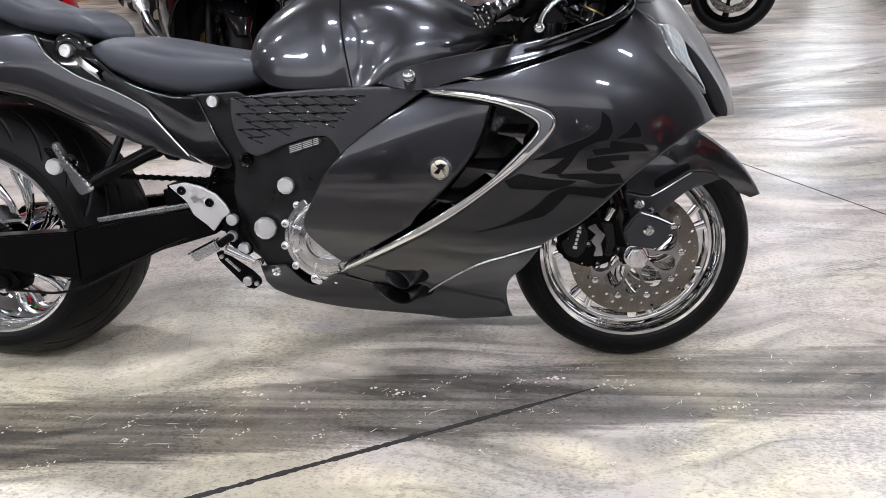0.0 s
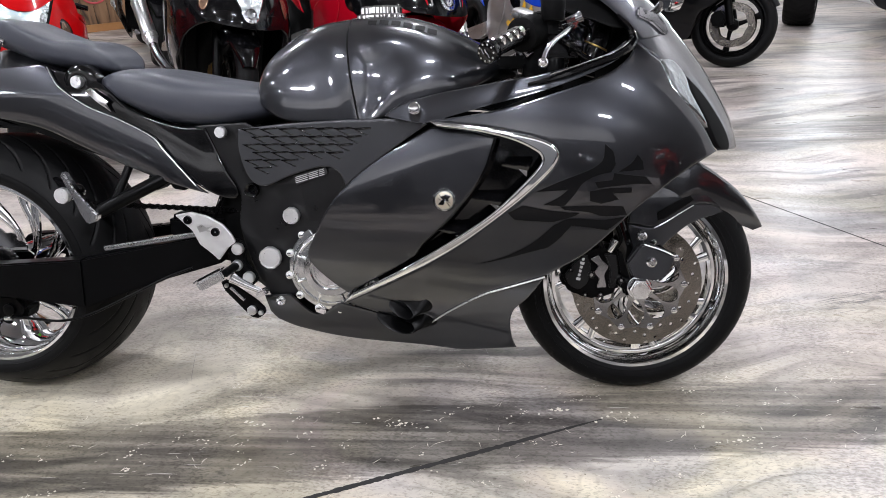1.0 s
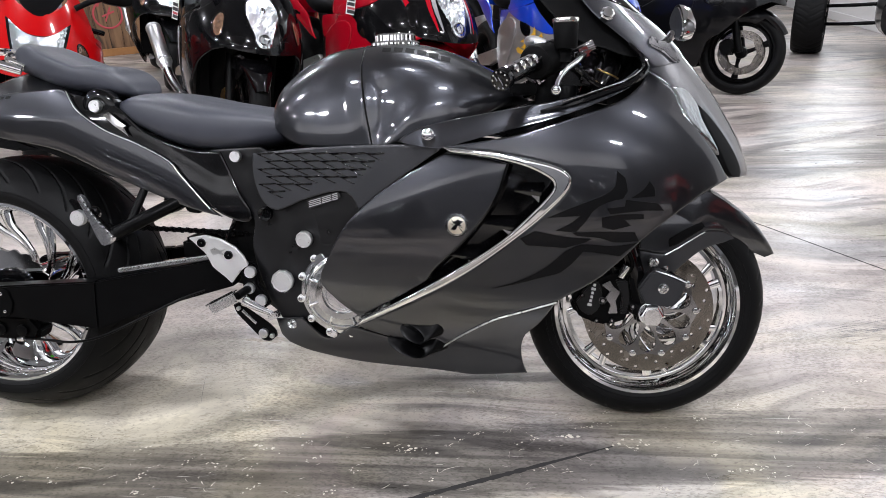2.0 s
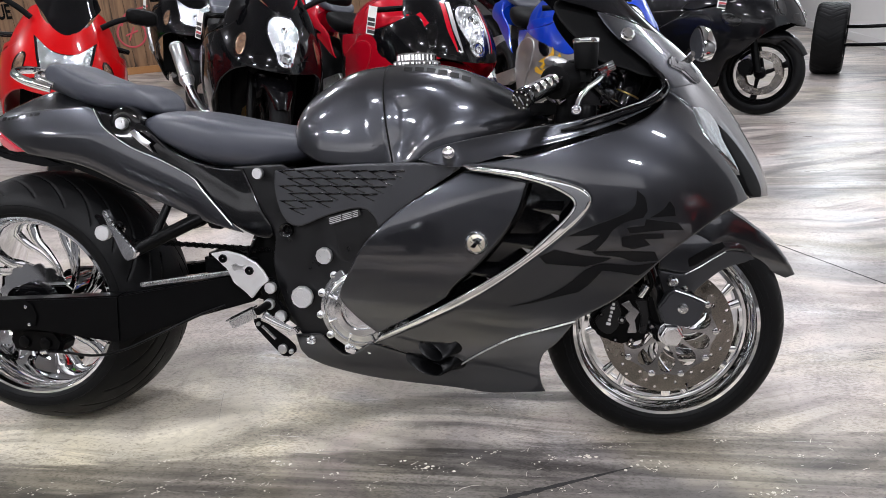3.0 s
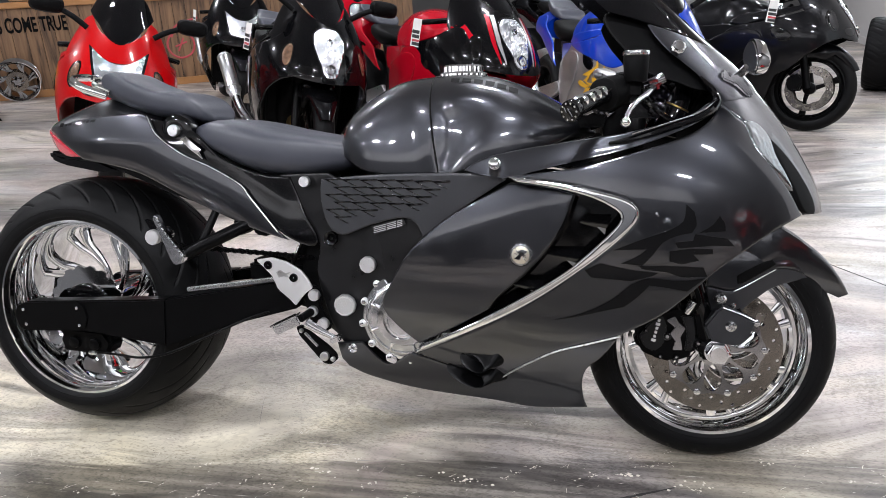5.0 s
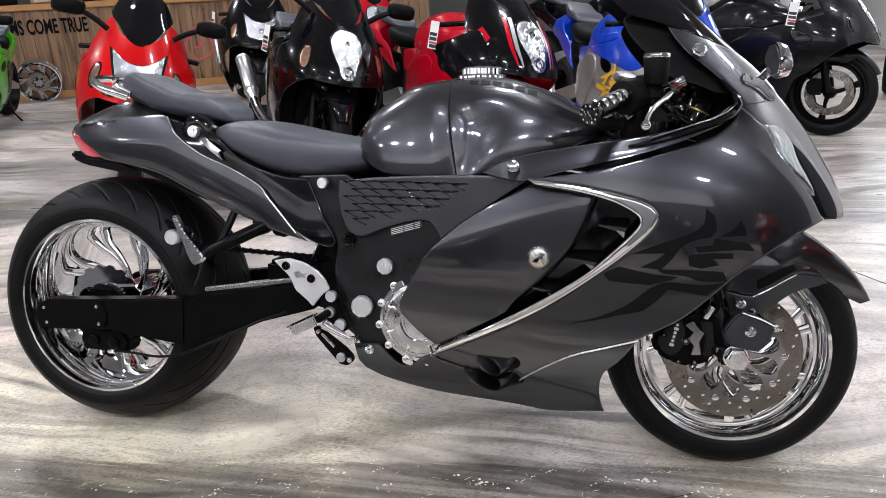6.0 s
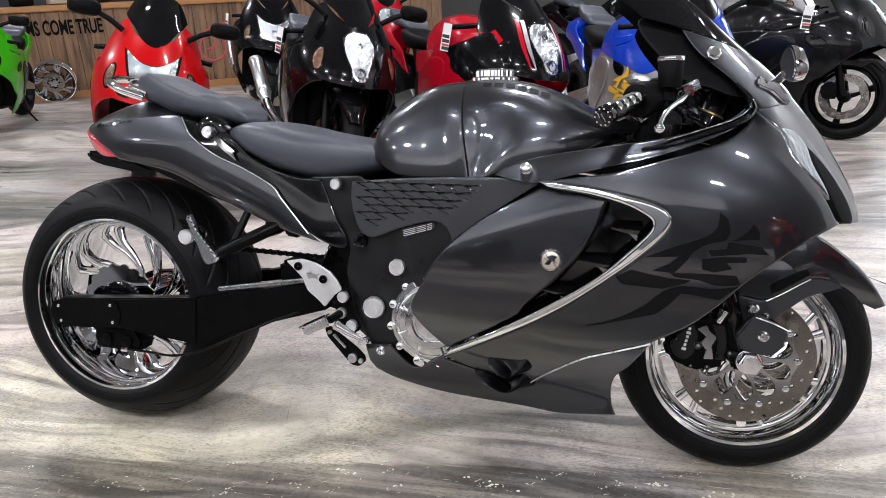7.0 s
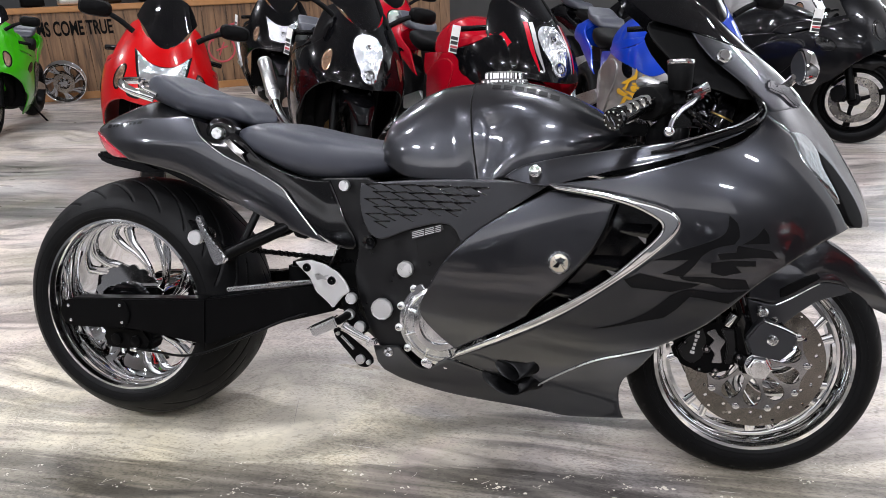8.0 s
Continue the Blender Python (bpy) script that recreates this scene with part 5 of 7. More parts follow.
TAIL_STROKE = [(1.277, 0.41, 1), (1.336, 0.429), (1.393, 0.46), (1.437, 0.499, 1), (1.47, 0.513), (1.538, 0.508), (1.587, 0.513, 1), (1.551, 0.484, 1), (1.5, 0.494), (1.474, 0.497, 1),
               (1.45, 0.469), (1.425, 0.448, 1), (1.383, 0.437), (1.325, 0.42)]
GRAPHIC = [BLADE, ROOF, SPUR, UPPER_BAR, LOWER_BAR, SIDE_ARM, TAIL_STROKE]
for k, g in enumerate(GRAPHIC):
    part("graphic", shell(g, on_body(0.0010 + 0.00015 * k), thick=0.0006, step=0.012, edge=0.0004), M_DECAL, fair[0], "dark painted brush-stroke graphic")

# louvres in the vent
for x, z, ln in ((1.362, 0.626, 0.060), (1.300, 0.552, 0.070), (1.222, 0.482, 0.066)):
    bm = bmesh.new()
    y = -(body_width(x, z) - 0.026)
    add_prism(bm, [(-ln * 0.5, 0.004), (ln * 0.5, 0.012), (ln * 0.42, -0.004), (-ln * 0.5, 0.0)], (-0.014, 0.016), 0.0012)
    bmesh.ops.transform(bm, matrix=Matrix.Translation((x, y, z)) @ pose(0, 0, 0, 24, 10, -14), verts=bm.verts)
    louvre = part("louvre", bm, M_GLOSS, vent[0])
    # triangular glint on the louvre, built as a small chrome plate
    bm = bmesh.new()
    add_prism(bm, [(-ln * 0.10, -0.002), (ln * 0.44, -0.022), (ln * 0.40, -0.004)], (-0.004, 0.0), 0.0006)
    bmesh.ops.transform(bm, matrix=Matrix.Translation((x, y - 0.006, z + 0.002)) @ pose(0, 0, 0, -20, 10, -14), verts=bm.verts)
    part("louvre_glint", bm, M_CHROME, louvre, "chrome triangle standing in for the glint on the louvre")
bm = bmesh.new()
pts = [(1.317, 0.684), (1.288, 0.607), (1.219, 0.516), (1.151, 0.451), (1.132, 0.424)]
rows = []
for p in curve_points([(x, 0, z) for x, z in pts], 6):
    y = -(body_width(p.x, p.z) - 0.020)
    rows.append([(p.x - 0.002, y, p.z + 0.001), (p.x + 0.003, y, p.z - 0.001), (p.x + 0.012, y + 0.035, p.z - 0.006), (p.x + 0.006, y + 0.035, p.z - 0.004)])
add_ring(bm, rows)
bmesh.ops.recalc_face_normals(bm, faces=bm.faces)
part("cover_return", bm, M_GLOSS, cover[0])

# clutch cover, emblem, caps
CLX, CLZ = 0.917, 0.371
bm = bmesh.new()
add_lathe(bm, [(0.0, -0.262), (0.036, -0.262), (0.040, -0.258), (0.044, -0.258), (0.048, -0.262), (0.062, -0.261), (0.066, -0.255), (0.080, -0.253), (0.083, -0.257), (0.089, -0.255), (0.0935, -0.250), (0.095, -0.246), (0.102, -0.245), (0.105, -0.241), (0.105, -0.15)], 144, (CLX, 0.055, CLZ))
clutch = part("clutch_cover", bm, M_POLISH, bike, "polished clutch cover")
for i in range(8):
    a = 2 * math.pi * i / 8 + 0.35
    bm = bmesh.new()
    add_sweep(bm, [(CLX + r * math.cos(a), y + 0.055, CLZ + r * math.sin(a)) for r, y in ((0.062, -0.259), (0.073, -0.2565), (0.085, -0.256))], 0.004, 8, 3)
    part("cover_rib", bm, M_POLISH, clutch)
for i in range(12):
    a = 2 * math.pi * i / 12 + 0.15
    c, d = CLX + 0.106 * math.cos(a), CLZ + 0.106 * math.sin(a)
    bm = bmesh.new()
    add_cyl(bm, (c, -0.150, d), (c, -0.192, d), 0.0095, n=18, bev=0.002)
    part("bolt_boss", bm, M_GUARD, clutch)
    bm = bmesh.new()
    add_cyl(bm, (c, -0.190, d), (c, -0.199, d), 0.0058, n=6, bev=0.0012)
    part("cover_bolt", bm, M_CHROME, clutch)
for x, z, w, h, turn in ((0.864, 0.452, 0.034, 0.022, -32), (0.884, 0.268, 0.026, 0.016, 20)):
    bm = bmesh.new()
    add_box(bm, (x, -0.182, z), (w, 0.030, h), pose(0, 0, 0, 0, turn, 0), 0.003)
    part("cover_lug", bm, M_CHROME, clutch)
EY = -(body_width(1.206, 0.553) - 0.0212)
billet_cap("emblem", 1.206, EY, 0.553, 0.026, 0.012, bike, M_CHROME, 16, wave=0.05)
bm = bmesh.new()
add_cyl(bm, (1.206, EY - 0.008, 0.553), (1.206, EY - 0.0125, 0.553), 0.0195, n=32, bev=0.001)
part("emblem_face", bm, M_EMBLEM, bike, "brushed steel emblem disc")
bm = bmesh.new()
add_prism(bm, [(1.192, 0.545), (1.203, 0.556), (1.197, 0.561), (1.210, 0.566), (1.221, 0.562), (1.214, 0.556), (1.219, 0.551), (1.209, 0.553), (1.204, 0.543)], (EY - 0.0145, EY - 0.012), 0.0005)
part("emblem_mark", bm, M_CHROME, bike)
for x, z, r, y in ((0.675, 0.70, 0.0135, -0.178), (0.770, 0.400, 0.027, -0.188), (0.832, 0.503, 0.020, -0.192), (0.694, 0.424, 0.0145, -0.195), (0.688, 0.383, 0.0135, -0.195), (0.715, 0.353, 0.0145, -0.195)):
    billet_cap("billet_cap", x, y, z, r, 0.012, bike, M_BILLET, 10)
for x, z, r in ((0.735, 0.562, 0.016),):
    bm = bmesh.new()
    add_lathe(bm, [(0.004, -0.178), (0.007, -0.178), (r * 0.62, -0.182), (r, -0.186), (r * 1.1, -0.183), (r * 1.1, -0.17)], 32, (x, 0, z))
    part("frame_plug", bm, M_GLOSS, bike)
bm = bmesh.new()
add_lathe(bm, [(0.002, -0.182), (0.005, -0.180), (0.010, -0.186), (0.0125, -0.182), (0.0125, -0.17)], 28, (0.786, -0.012, 0.292))
part("belly_screw", bm, M_POLISH, bike)
bm = bmesh.new()
SY = -(body_width(1.150, 0.74) - 0.003)
add_cyl(bm, (1.150, SY, 0.748), (1.151, SY - 0.018, 0.752), 0.010, n=8, bev=0.002)
add_cyl(bm, (1.150, SY + 0.01, 0.748), (1.150, SY - 0.005, 0.749), 0.0135, n=20, bev=0.002)
part("strip_bolt", bm, M_CHROME, bike, "chrome bolt on the strip")

# edge highlight of the belly pan, drawn as a thin metal line
for s in (1, -1):
    bm = bmesh.new()
    add_sweep(bm, [(x, -s * (body_width(x, z) + 0.001), z) for x, z in ((1.155, 0.246), (1.20, 0.281), (1.278, 0.329), (1.35, 0.355), (1.420, 0.378))], 0.0022, 8, 5)
    part("seam_highlight", bm, M_BRUSH, belly[0] if s == 1 else belly[1])

# label with unreadable print
lab = part("label", shell([(0.842, 0.596, 1), (0.925, 0.618, 1), (0.930, 0.604, 1), (0.850, 0.575, 1)], on_side(-0.0125), thick=0.0005, step=0.02, edge=0.0002), M_INK, bike, "black label with fine pale print")
for i in range(4):
    bm = bmesh.new()
    for k, (a, c) in enumerate(((0.0, 0.42), (0.46, 0.78), (0.82, 1.0))):
        x0, x1 = 0.848 + 0.074 * a, 0.848 + 0.074 * c
        z0, z1 = 0.5935 - i * 0.0042 + 0.021 * a, 0.5935 - i * 0.0042 + 0.021 * c
        y0, y1 = -(flow(x0, SIDE) - 0.0118), -(flow(x1, SIDE) - 0.0118)
        vs = [bm.verts.new(p) for p in ((x0, y0, z0), (x1, y1, z1), (x1, y1, z1 - 0.002), (x0, y0, z0 - 0.002))]
        bm.faces.new(vs)
    part("print_bar", bm, M_PRINT, lab)

web = [(0.848, 0.602, 1), (0.93, 0.617), (0.957, 0.612), (0.972, 0.590), (0.925, 0.520), (0.895, 0.485), (0.868, 0.490, 1)]
both_sides("frame_web", web, on_side(-0.0175), M_FRAME, bike, "black cast web of the frame", edge=0.004)
# recessed plate behind the label and the rear-set controls
bm = bmesh.new()
add_prism(bm, [(0.548, 0.509), (0.589, 0.516), (0.628, 0.506), (0.663, 0.486), (0.680, 0.466), (0.692, 0.442), (0.672, 0.428), (0.646, 0.397), (0.632, 0.412), (0.602, 0.437), (0.588, 0.470)], (-0.205, -0.196), 0.002)
heel = part("heel_guard", bm, M_GUARD, bike, "bright aluminium heel guard plate")
for x, z in ((0.580, 0.497), (0.645, 0.467)):
    bm = bmesh.new()
    add_lathe(bm, [(0.001, -0.2065), (0.0045, -0.2065), (0.0055, -0.2085), (0.010, -0.2085), (0.011, -0.205)], 20, (x, 0, z))
    part("guard_screw", bm, M_GLOSS, heel)
bm = bmesh.new()
add_prism(bm, [(0.600, 0.480), (0.612, 0.486), (0.624, 0.478), (0.640, 0.482), (0.628, 0.474), (0.636, 0.466), (0.620, 0.470), (0.606, 0.466)], (-0.2056, -0.2045), 0.0003)
part("etched_mark", bm, M_BRUSH, heel)
bm = bmesh.new()
add_prism(bm, [(0.676, 0.448), (0.700, 0.445), (0.712, 0.420), (0.706, 0.395), (0.735, 0.350), (0.728, 0.334), (0.705, 0.333), (0.672, 0.368), (0.668, 0.41)], (-0.196, -0.180), 0.004)
part("rear_set_plate", bm, M_SATIN, bike, "black rear-set plate")
bm = bmesh.new()
add_box(bm, (0.645, -0.258, 0.365), (0.064, 0.034, 0.024), pose(0, 0, 0, 0, -24, 18), 0.004)
peg = part("foot_peg", bm, M_POLISH, bike, "polished foot peg with a knurled top")
bm = bmesh.new()
for i in range(8):
    for k in range(3):
        add_box(bm, (0.608 + i * 0.0085, -0.270 + i * 0.0028 + k * 0.009, 0.360 + i * 0.0038), (0.004, 0.005, 0.004), pose(0, 0, 0, 0, -24, 18), 0.001)
part("peg_knurling", bm, M_SHADECHROME, peg)
bm = bmesh.new()
add_cyl(bm, (0.675, -0.245, 0.376), (0.690, -0.19, 0.385), 0.010, n=16, bev=0.002)
part("peg_pivot", bm, M_SATIN, bike)
bm = bmesh.new()
add_sweep(bm, [(0.682, -0.225, 0.360), (0.715, -0.232, 0.346), (0.755, -0.240, 0.332)], 0.012, 12, 6, 0.8, taper=[(0, 1.1), (1, 0.55)])
add_box(bm, (0.762, -0.245, 0.330), (0.026, 0.026, 0.014), pose(0, 0, 0, 0, -20, 0), 0.003)
part("brake_pedal", bm, M_POLISH, bike, "polished brake pedal")
bm = bmesh.new()
add_prism(bm, [(0.649, 0.346), (0.664, 0.352), (0.735, 0.300), (0.752, 0.282), (0.754, 0.268), (0.736, 0.254), (0.718, 0.256), (0.700, 0.275), (0.656, 0.325)], (-0.215, -0.207), 0.002)
lever_plate = part("linkage_plate", bm, M_SATIN, bike, "black slotted linkage plate")
for x, z, r in ((0.722, 0.276, 0.012), (0.743, 0.270, 0.006), (0.664, 0.338, 0.005)):
    bm = bmesh.new()
    add_cyl(bm, (x, -0.205, z), (x, -0.224, z), r, n=14, bev=0.002)
    part("linkage_bolt", bm, M_BRUSH, lever_plate)
bm = bmesh.new()
add_sweep(bm, [(0.672, -0.216, 0.332), (0.704, -0.216, 0.300)], 0.004, 8, 4, 0.5)
part("slot_edge", bm, M_POLISH, lever_plate)

# twin exhaust outlets, cut off aslant, so that their mouths are long ovals
for cx, cz, ax, az, minor, bx, bz, br in ((1.092, 0.290, 0.030, -0.0130, 0.0150, 1.200, 0.322, 0.030), (1.074, 0.253, 0.047, -0.0160, 0.0200, 1.200, 0.270, 0.031)):
    cy = -(body_width(cx, cz) + 0.018)
    mouth, back = Vector((cx, cy, cz)), Vector((bx, cy + 0.055, bz))

    def pipe_ring(t, k):
        c = mouth.lerp(back, t)
        u = Vector((ax, -0.012, az)).lerp(Vector((0.004, -br, 0.0)), step_up(t * 1.6))
        v = Vector((0.004, 0.008, minor)).lerp(Vector((-0.004, 0.0, br)), step_up(t * 1.6))
        return [c + (u * math.cos(q) + v * math.sin(q)) * k for q in np.linspace(0, 2 * math.pi, 41)[:-1]]
    bm = bmesh.new()
    add_ring(bm, [pipe_ring(0.7, 0.86), pipe_ring(0.35, 0.88), pipe_ring(0.06, 0.90), pipe_ring(0.0, 0.93), pipe_ring(-0.01, 0.97), pipe_ring(0.01, 1.0), pipe_ring(0.25, 1.0), pipe_ring(0.5, 1.0), pipe_ring(0.75, 1.0), pipe_ring(1.0, 1.0)], cap=False)
    bmesh.ops.recalc_face_normals(bm, faces=bm.faces)
    pipe = part("exhaust_pipe", bm, M_SATIN, bike, "black open exhaust outlet")
    bm = bmesh.new()
    add_ring(bm, [pipe_ring(0.62, 0.85), pipe_ring(0.68, 0.85)])
    part("exhaust_baffle", bm, M_MATTE, pipe)

# tank: seam, filler cap, plain bars for the lettering
bm = bmesh.new()
b2 = bmesh.new()
add_lathe(b2, [(0.0, 0.022), (0.020, 0.022), (0.024, 0.018), (0.034, 0.018), (0.036, 0.023), (0.046, 0.023), (0.050, 0.019), (0.050, 0.006), (0.056, 0.005), (0.060, 0.001), (0.060, -0.012)], 96, dent=lambda a, r, y: 0.003 if r > 0.045 and math.sin(a * 24) > 0 else 0)
merge(bm, b2, Matrix.Translation((1.035, 0, 0.953)) @ pose(0, 0, 0, 90, 0, 0))
part("filler_cap", bm, M_CHROME, bike, "chrome scalloped filler cap")


def tank_side(x, z):
    """Half width of the tank at x, z."""
    rows = [(r[0], i) for i, r in enumerate(TANK)]
    zb, zt, hw, e1, wl = (flow(x, [(r[0], r[c]) for r in TANK]) for c in (1, 2, 3, 4, 6))
    zm = zb + (zt - zb) * wl
    q = min(max((z - zm) / (zt - zm), 0.0), 0.999)
    return hw * (1 - q ** e1) ** (1 / e1)


def seam_point(x, z):
    return tank_side(x, z) - min(knee_hollow(x, z), tank_side(x, z))


zs = [0.722, 0.74, 0.766, 0.79, 0.82, 0.85, 0.875, 0.895, 0.91, 0.922, 0.931, 0.938, 0.9425, 0.945, 0.9465]
seam_x = [(0.70, 1.012), (0.74, 1.005), (0.822, 0.992), (0.88, 0.984), (0.95, 0.977)]
half = [(flow(z, seam_x), seam_point(flow(z, seam_x), z) + 0.0002, z) for z in zs]
bm = bmesh.new()
add_sweep(bm, [(x, -y, z) for x, y, z in half] + [(half[-1][0], 0, 0.949)] + list(reversed(half)), 0.0020, 8, 3, up=(1, 0, 0))
part("tank_seam", bm, M_MATTE, bike, "black seam across the tank")
for i in range(6):
    x0 = 1.024 + i * 0.0275
    zt = flow(x0 + 0.011, [(r[0], r[2]) for r in TANK])
    zz, fall = zt - 0.0215, 0.0045 * i / 5
    out = [(x0, zz + 0.0065 + fall * 0.5, 1), (x0 + 0.021, zz + 0.0055 - fall * 0.5, 1), (x0 + 0.0225, zz - 0.0045 - fall, 1), (x0 + 0.002, zz - 0.0035, 1)]
    part("tank_mark", shell(out, lambda u, v, d: (u, -(seam_point(u, v) + 0.0012 - d), v + 0.0008), thick=0.0006, step=0.005, edge=0.0002), M_MATTE, bike, "dark plain bar of lettering")
for k, (u, w_) in enumerate(((-0.055, 0.022), (-0.029, 0.012), (-0.014, 0.014), (0.003, 0.012), (0.018, 0.013), (0.034, 0.012), (0.049, 0.012), (0.064, 0.018))):
    zz = 0.8385 + 0.10 * (u + 0.055)
    out = [(u, zz - 0.003, 1), (u + w_ * 0.8, zz - 0.002, 1), (u + w_, zz + (0.009 if k in (0, 4) else 0.005), 1), (u + w_ * 0.25, zz + (0.008 if k in (0, 4) else 0.004), 1)]
    part("tail_script", shell(out, on_wing(0.0012), thick=0.0005, step=0.006, edge=0.0002), M_DECAL, bike, "dark plain bar of script on the tail")

# tail lamp, grab handle, trim on the tail
bm = shell([(-0.115, 0.828, 1), (-0.06, 0.808), (0.0, 0.775), (0.030, 0.757, 1), (-0.02, 0.758), (-0.06, 0.772), (-0.085, 0.795)], lambda x, z, d: (x, -(flow(x, WING_Y) + 0.008 - 0.25 * max(0.0, 0.80 - z) - d), z), step=0.01)
part("tail_lamp", bm, M_REDLENS, bike, "red tail lamp lens")
bm = bmesh.new()
add_prism(bm, [(-0.10, 0.775), (-0.06, 0.76), (0.05, 0.748), (0.12, 0.72), (0.05, 0.715), (-0.06, 0.735), (-0.10, 0.752)], (-0.085, 0.085), 0.008)
part("plate_holder", bm, M_GLOSS, bike, "black number plate bracket")
bm = bmesh.new()
add_sweep(bm, [(0.10, -0.095, 0.915), (0.05, -0.115, 0.935), (0.005, -0.10, 0.957), (-0.01, -0.04, 0.968), (-0.01, 0.04, 0.968), (0.005, 0.10, 0.957), (0.05, 0.115, 0.935), (0.10, 0.095, 0.915)], 0.011, 12, 8, 0.7)
add_sweep(bm, [(0.10, -0.080, 0.925), (0.06, -0.085, 0.945), (0.04, -0.04, 0.957), (0.04, 0.04, 0.957), (0.06, 0.085, 0.945), (0.10, 0.080, 0.925)], 0.008, 10, 8, 0.7)
part("grab_handle", bm, M_CHROME, bike, "chrome grab handle")
bm = bmesh.new()
add_sweep(bm, [on_wing(0.001)(x, z, 0) for x, z in ((0.236, 0.862), (0.25, 0.840), (0.275, 0.812), (0.341, 0.768), (0.422, 0.734), (0.501, 0.693), (0.532, 0.658), (0.601, 0.576))], 0.0015, 8, 6)
part("wing_edge", bm, M_BRUSH, bike, "thin bright metal line along the tail panel edge")
bm = bmesh.new()
add_lathe(bm, [(0.0, -0.139), (0.014, -0.139), (0.022, -0.141), (0.034, -0.1395), (0.042, -0.134), (0.044, -0.126), (0.044, -0.10)], 36, (0.318, 0, 0.822))
part("hook_boss", bm, M_GLOSS, bike)
billet_cap("hook_cap", 0.316, -0.138, 0.824, 0.015, 0.014, bike, M_BILLET, 8)
bm = shell([(0.338, 0.803, 1), (0.354, 0.810, 1), (0.397, 0.776, 1), (0.391, 0.772, 1), (0.403, 0.752, 1), (0.367, 0.776, 1)], on_wing(0.002), thick=0.003, step=0.02, edge=0.001)
part("chrome_flash", bm, M_CHROME, bike, "bright chrome flash")

# nose, lamp and screen
nose_pieces(bike, M_GREY, True)
for s in (1, -1):
    lamp = [(-s * body_width(*q[:2]), q[1]) + tuple(q[2:]) for q in [(1.662, 0.832, 1), (1.690, 0.828), (1.716, 0.799), (1.729, 0.757), (1.765, 0.686, 1), (1.718, 0.738), (1.684, 0.778)]]
    hl = part("headlight", shell(lamp, on_nose(0.006), thick=0.008, step=0.008, edge=0.003), M_LAMP_CLEAR, bike, "clear slim headlight")
    duct = [(-s * body_width(*q[:2]), q[1]) + tuple(q[2:]) for q in [(1.722, 0.792, 1), (1.748, 0.766), (1.792, 0.708), (1.824, 0.644), (1.820, 0.632, 1), (1.794, 0.640), (1.771, 0.682), (1.736, 0.752)]]
    part("intake", shell(duct, on_nose(0.005), thick=0.008, step=0.008, edge=0.002), M_MATTE, bike, "black ram-air intake")
rim_line = [(1.385, 0.790), (1.43, 0.798), (1.492, 0.816), (1.570, 0.842), (1.606, 0.868), (1.604, 0.895), (1.578, 0.925)]
for s in (1, -1):
    bm = bmesh.new()
    add_sweep(bm, [(x, -s * (body_width(x, z) - 0.004), z) for x, z in rim_line], 0.010, 10, 6, taper=[(0, 0.25), (0.3, 0.9), (0.7, 1.0), (1, 0.4)])
    part("cockpit_rim", bm, M_GLOSS, bike, "black rim of the cockpit opening")
    # thin highlight on the glossy rim, modelled as a polished wire
    bm = bmesh.new()
    add_sweep(bm, [(x, -s * (body_width(x, z) + 0.004), z + 0.010) for x, z in rim_line[1:5]], 0.0017, 8, 6)
    part("rim_highlight_line", bm, M_POLISH, bike)
inner = [(1.37, 1.06), (1.40, 1.09, 1), (1.50, 1.04), (1.60, 0.955, 1), (1.608, 0.905), (1.57, 0.900), (1.53, 0.915), (1.47, 0.935), (1.44, 0.965)]
both_sides("cockpit_lining", inner, on_body(-0.022), M_MATTE, bike, "black cockpit lining", edge=0.004)
part("cockpit_tray", loft([(1.40, 0.74, 0.80, 0.16, 4, 4, 0.5), (1.48, 0.74, 0.81, 0.17, 4, 4, 0.5), (1.56, 0.76, 0.86, 0.13, 4, 4, 0.5), (1.60, 0.78, 0.92, 0.09, 4, 4, 0.5), (1.63, 0.80, 0.93, 0.05, 4, 4, 0.5)], 28, 4), M_MATTE, bike, "black tray of the cockpit")
bm = bmesh.new()
add_cyl(bm, (1.545, -0.06, 0.90), (1.52, -0.06, 0.935), 0.05, n=28, bev=0.006)
add_cyl(bm, (1.545, 0.06, 0.90), (1.52, 0.06, 0.935), 0.05, n=28, bev=0.006)
add_box(bm, (1.47, 0, 0.86), (0.10, 0.30, 0.04), bev=0.01)
part("dashboard", bm, M_GLOSS, bike, "black instrument pod")
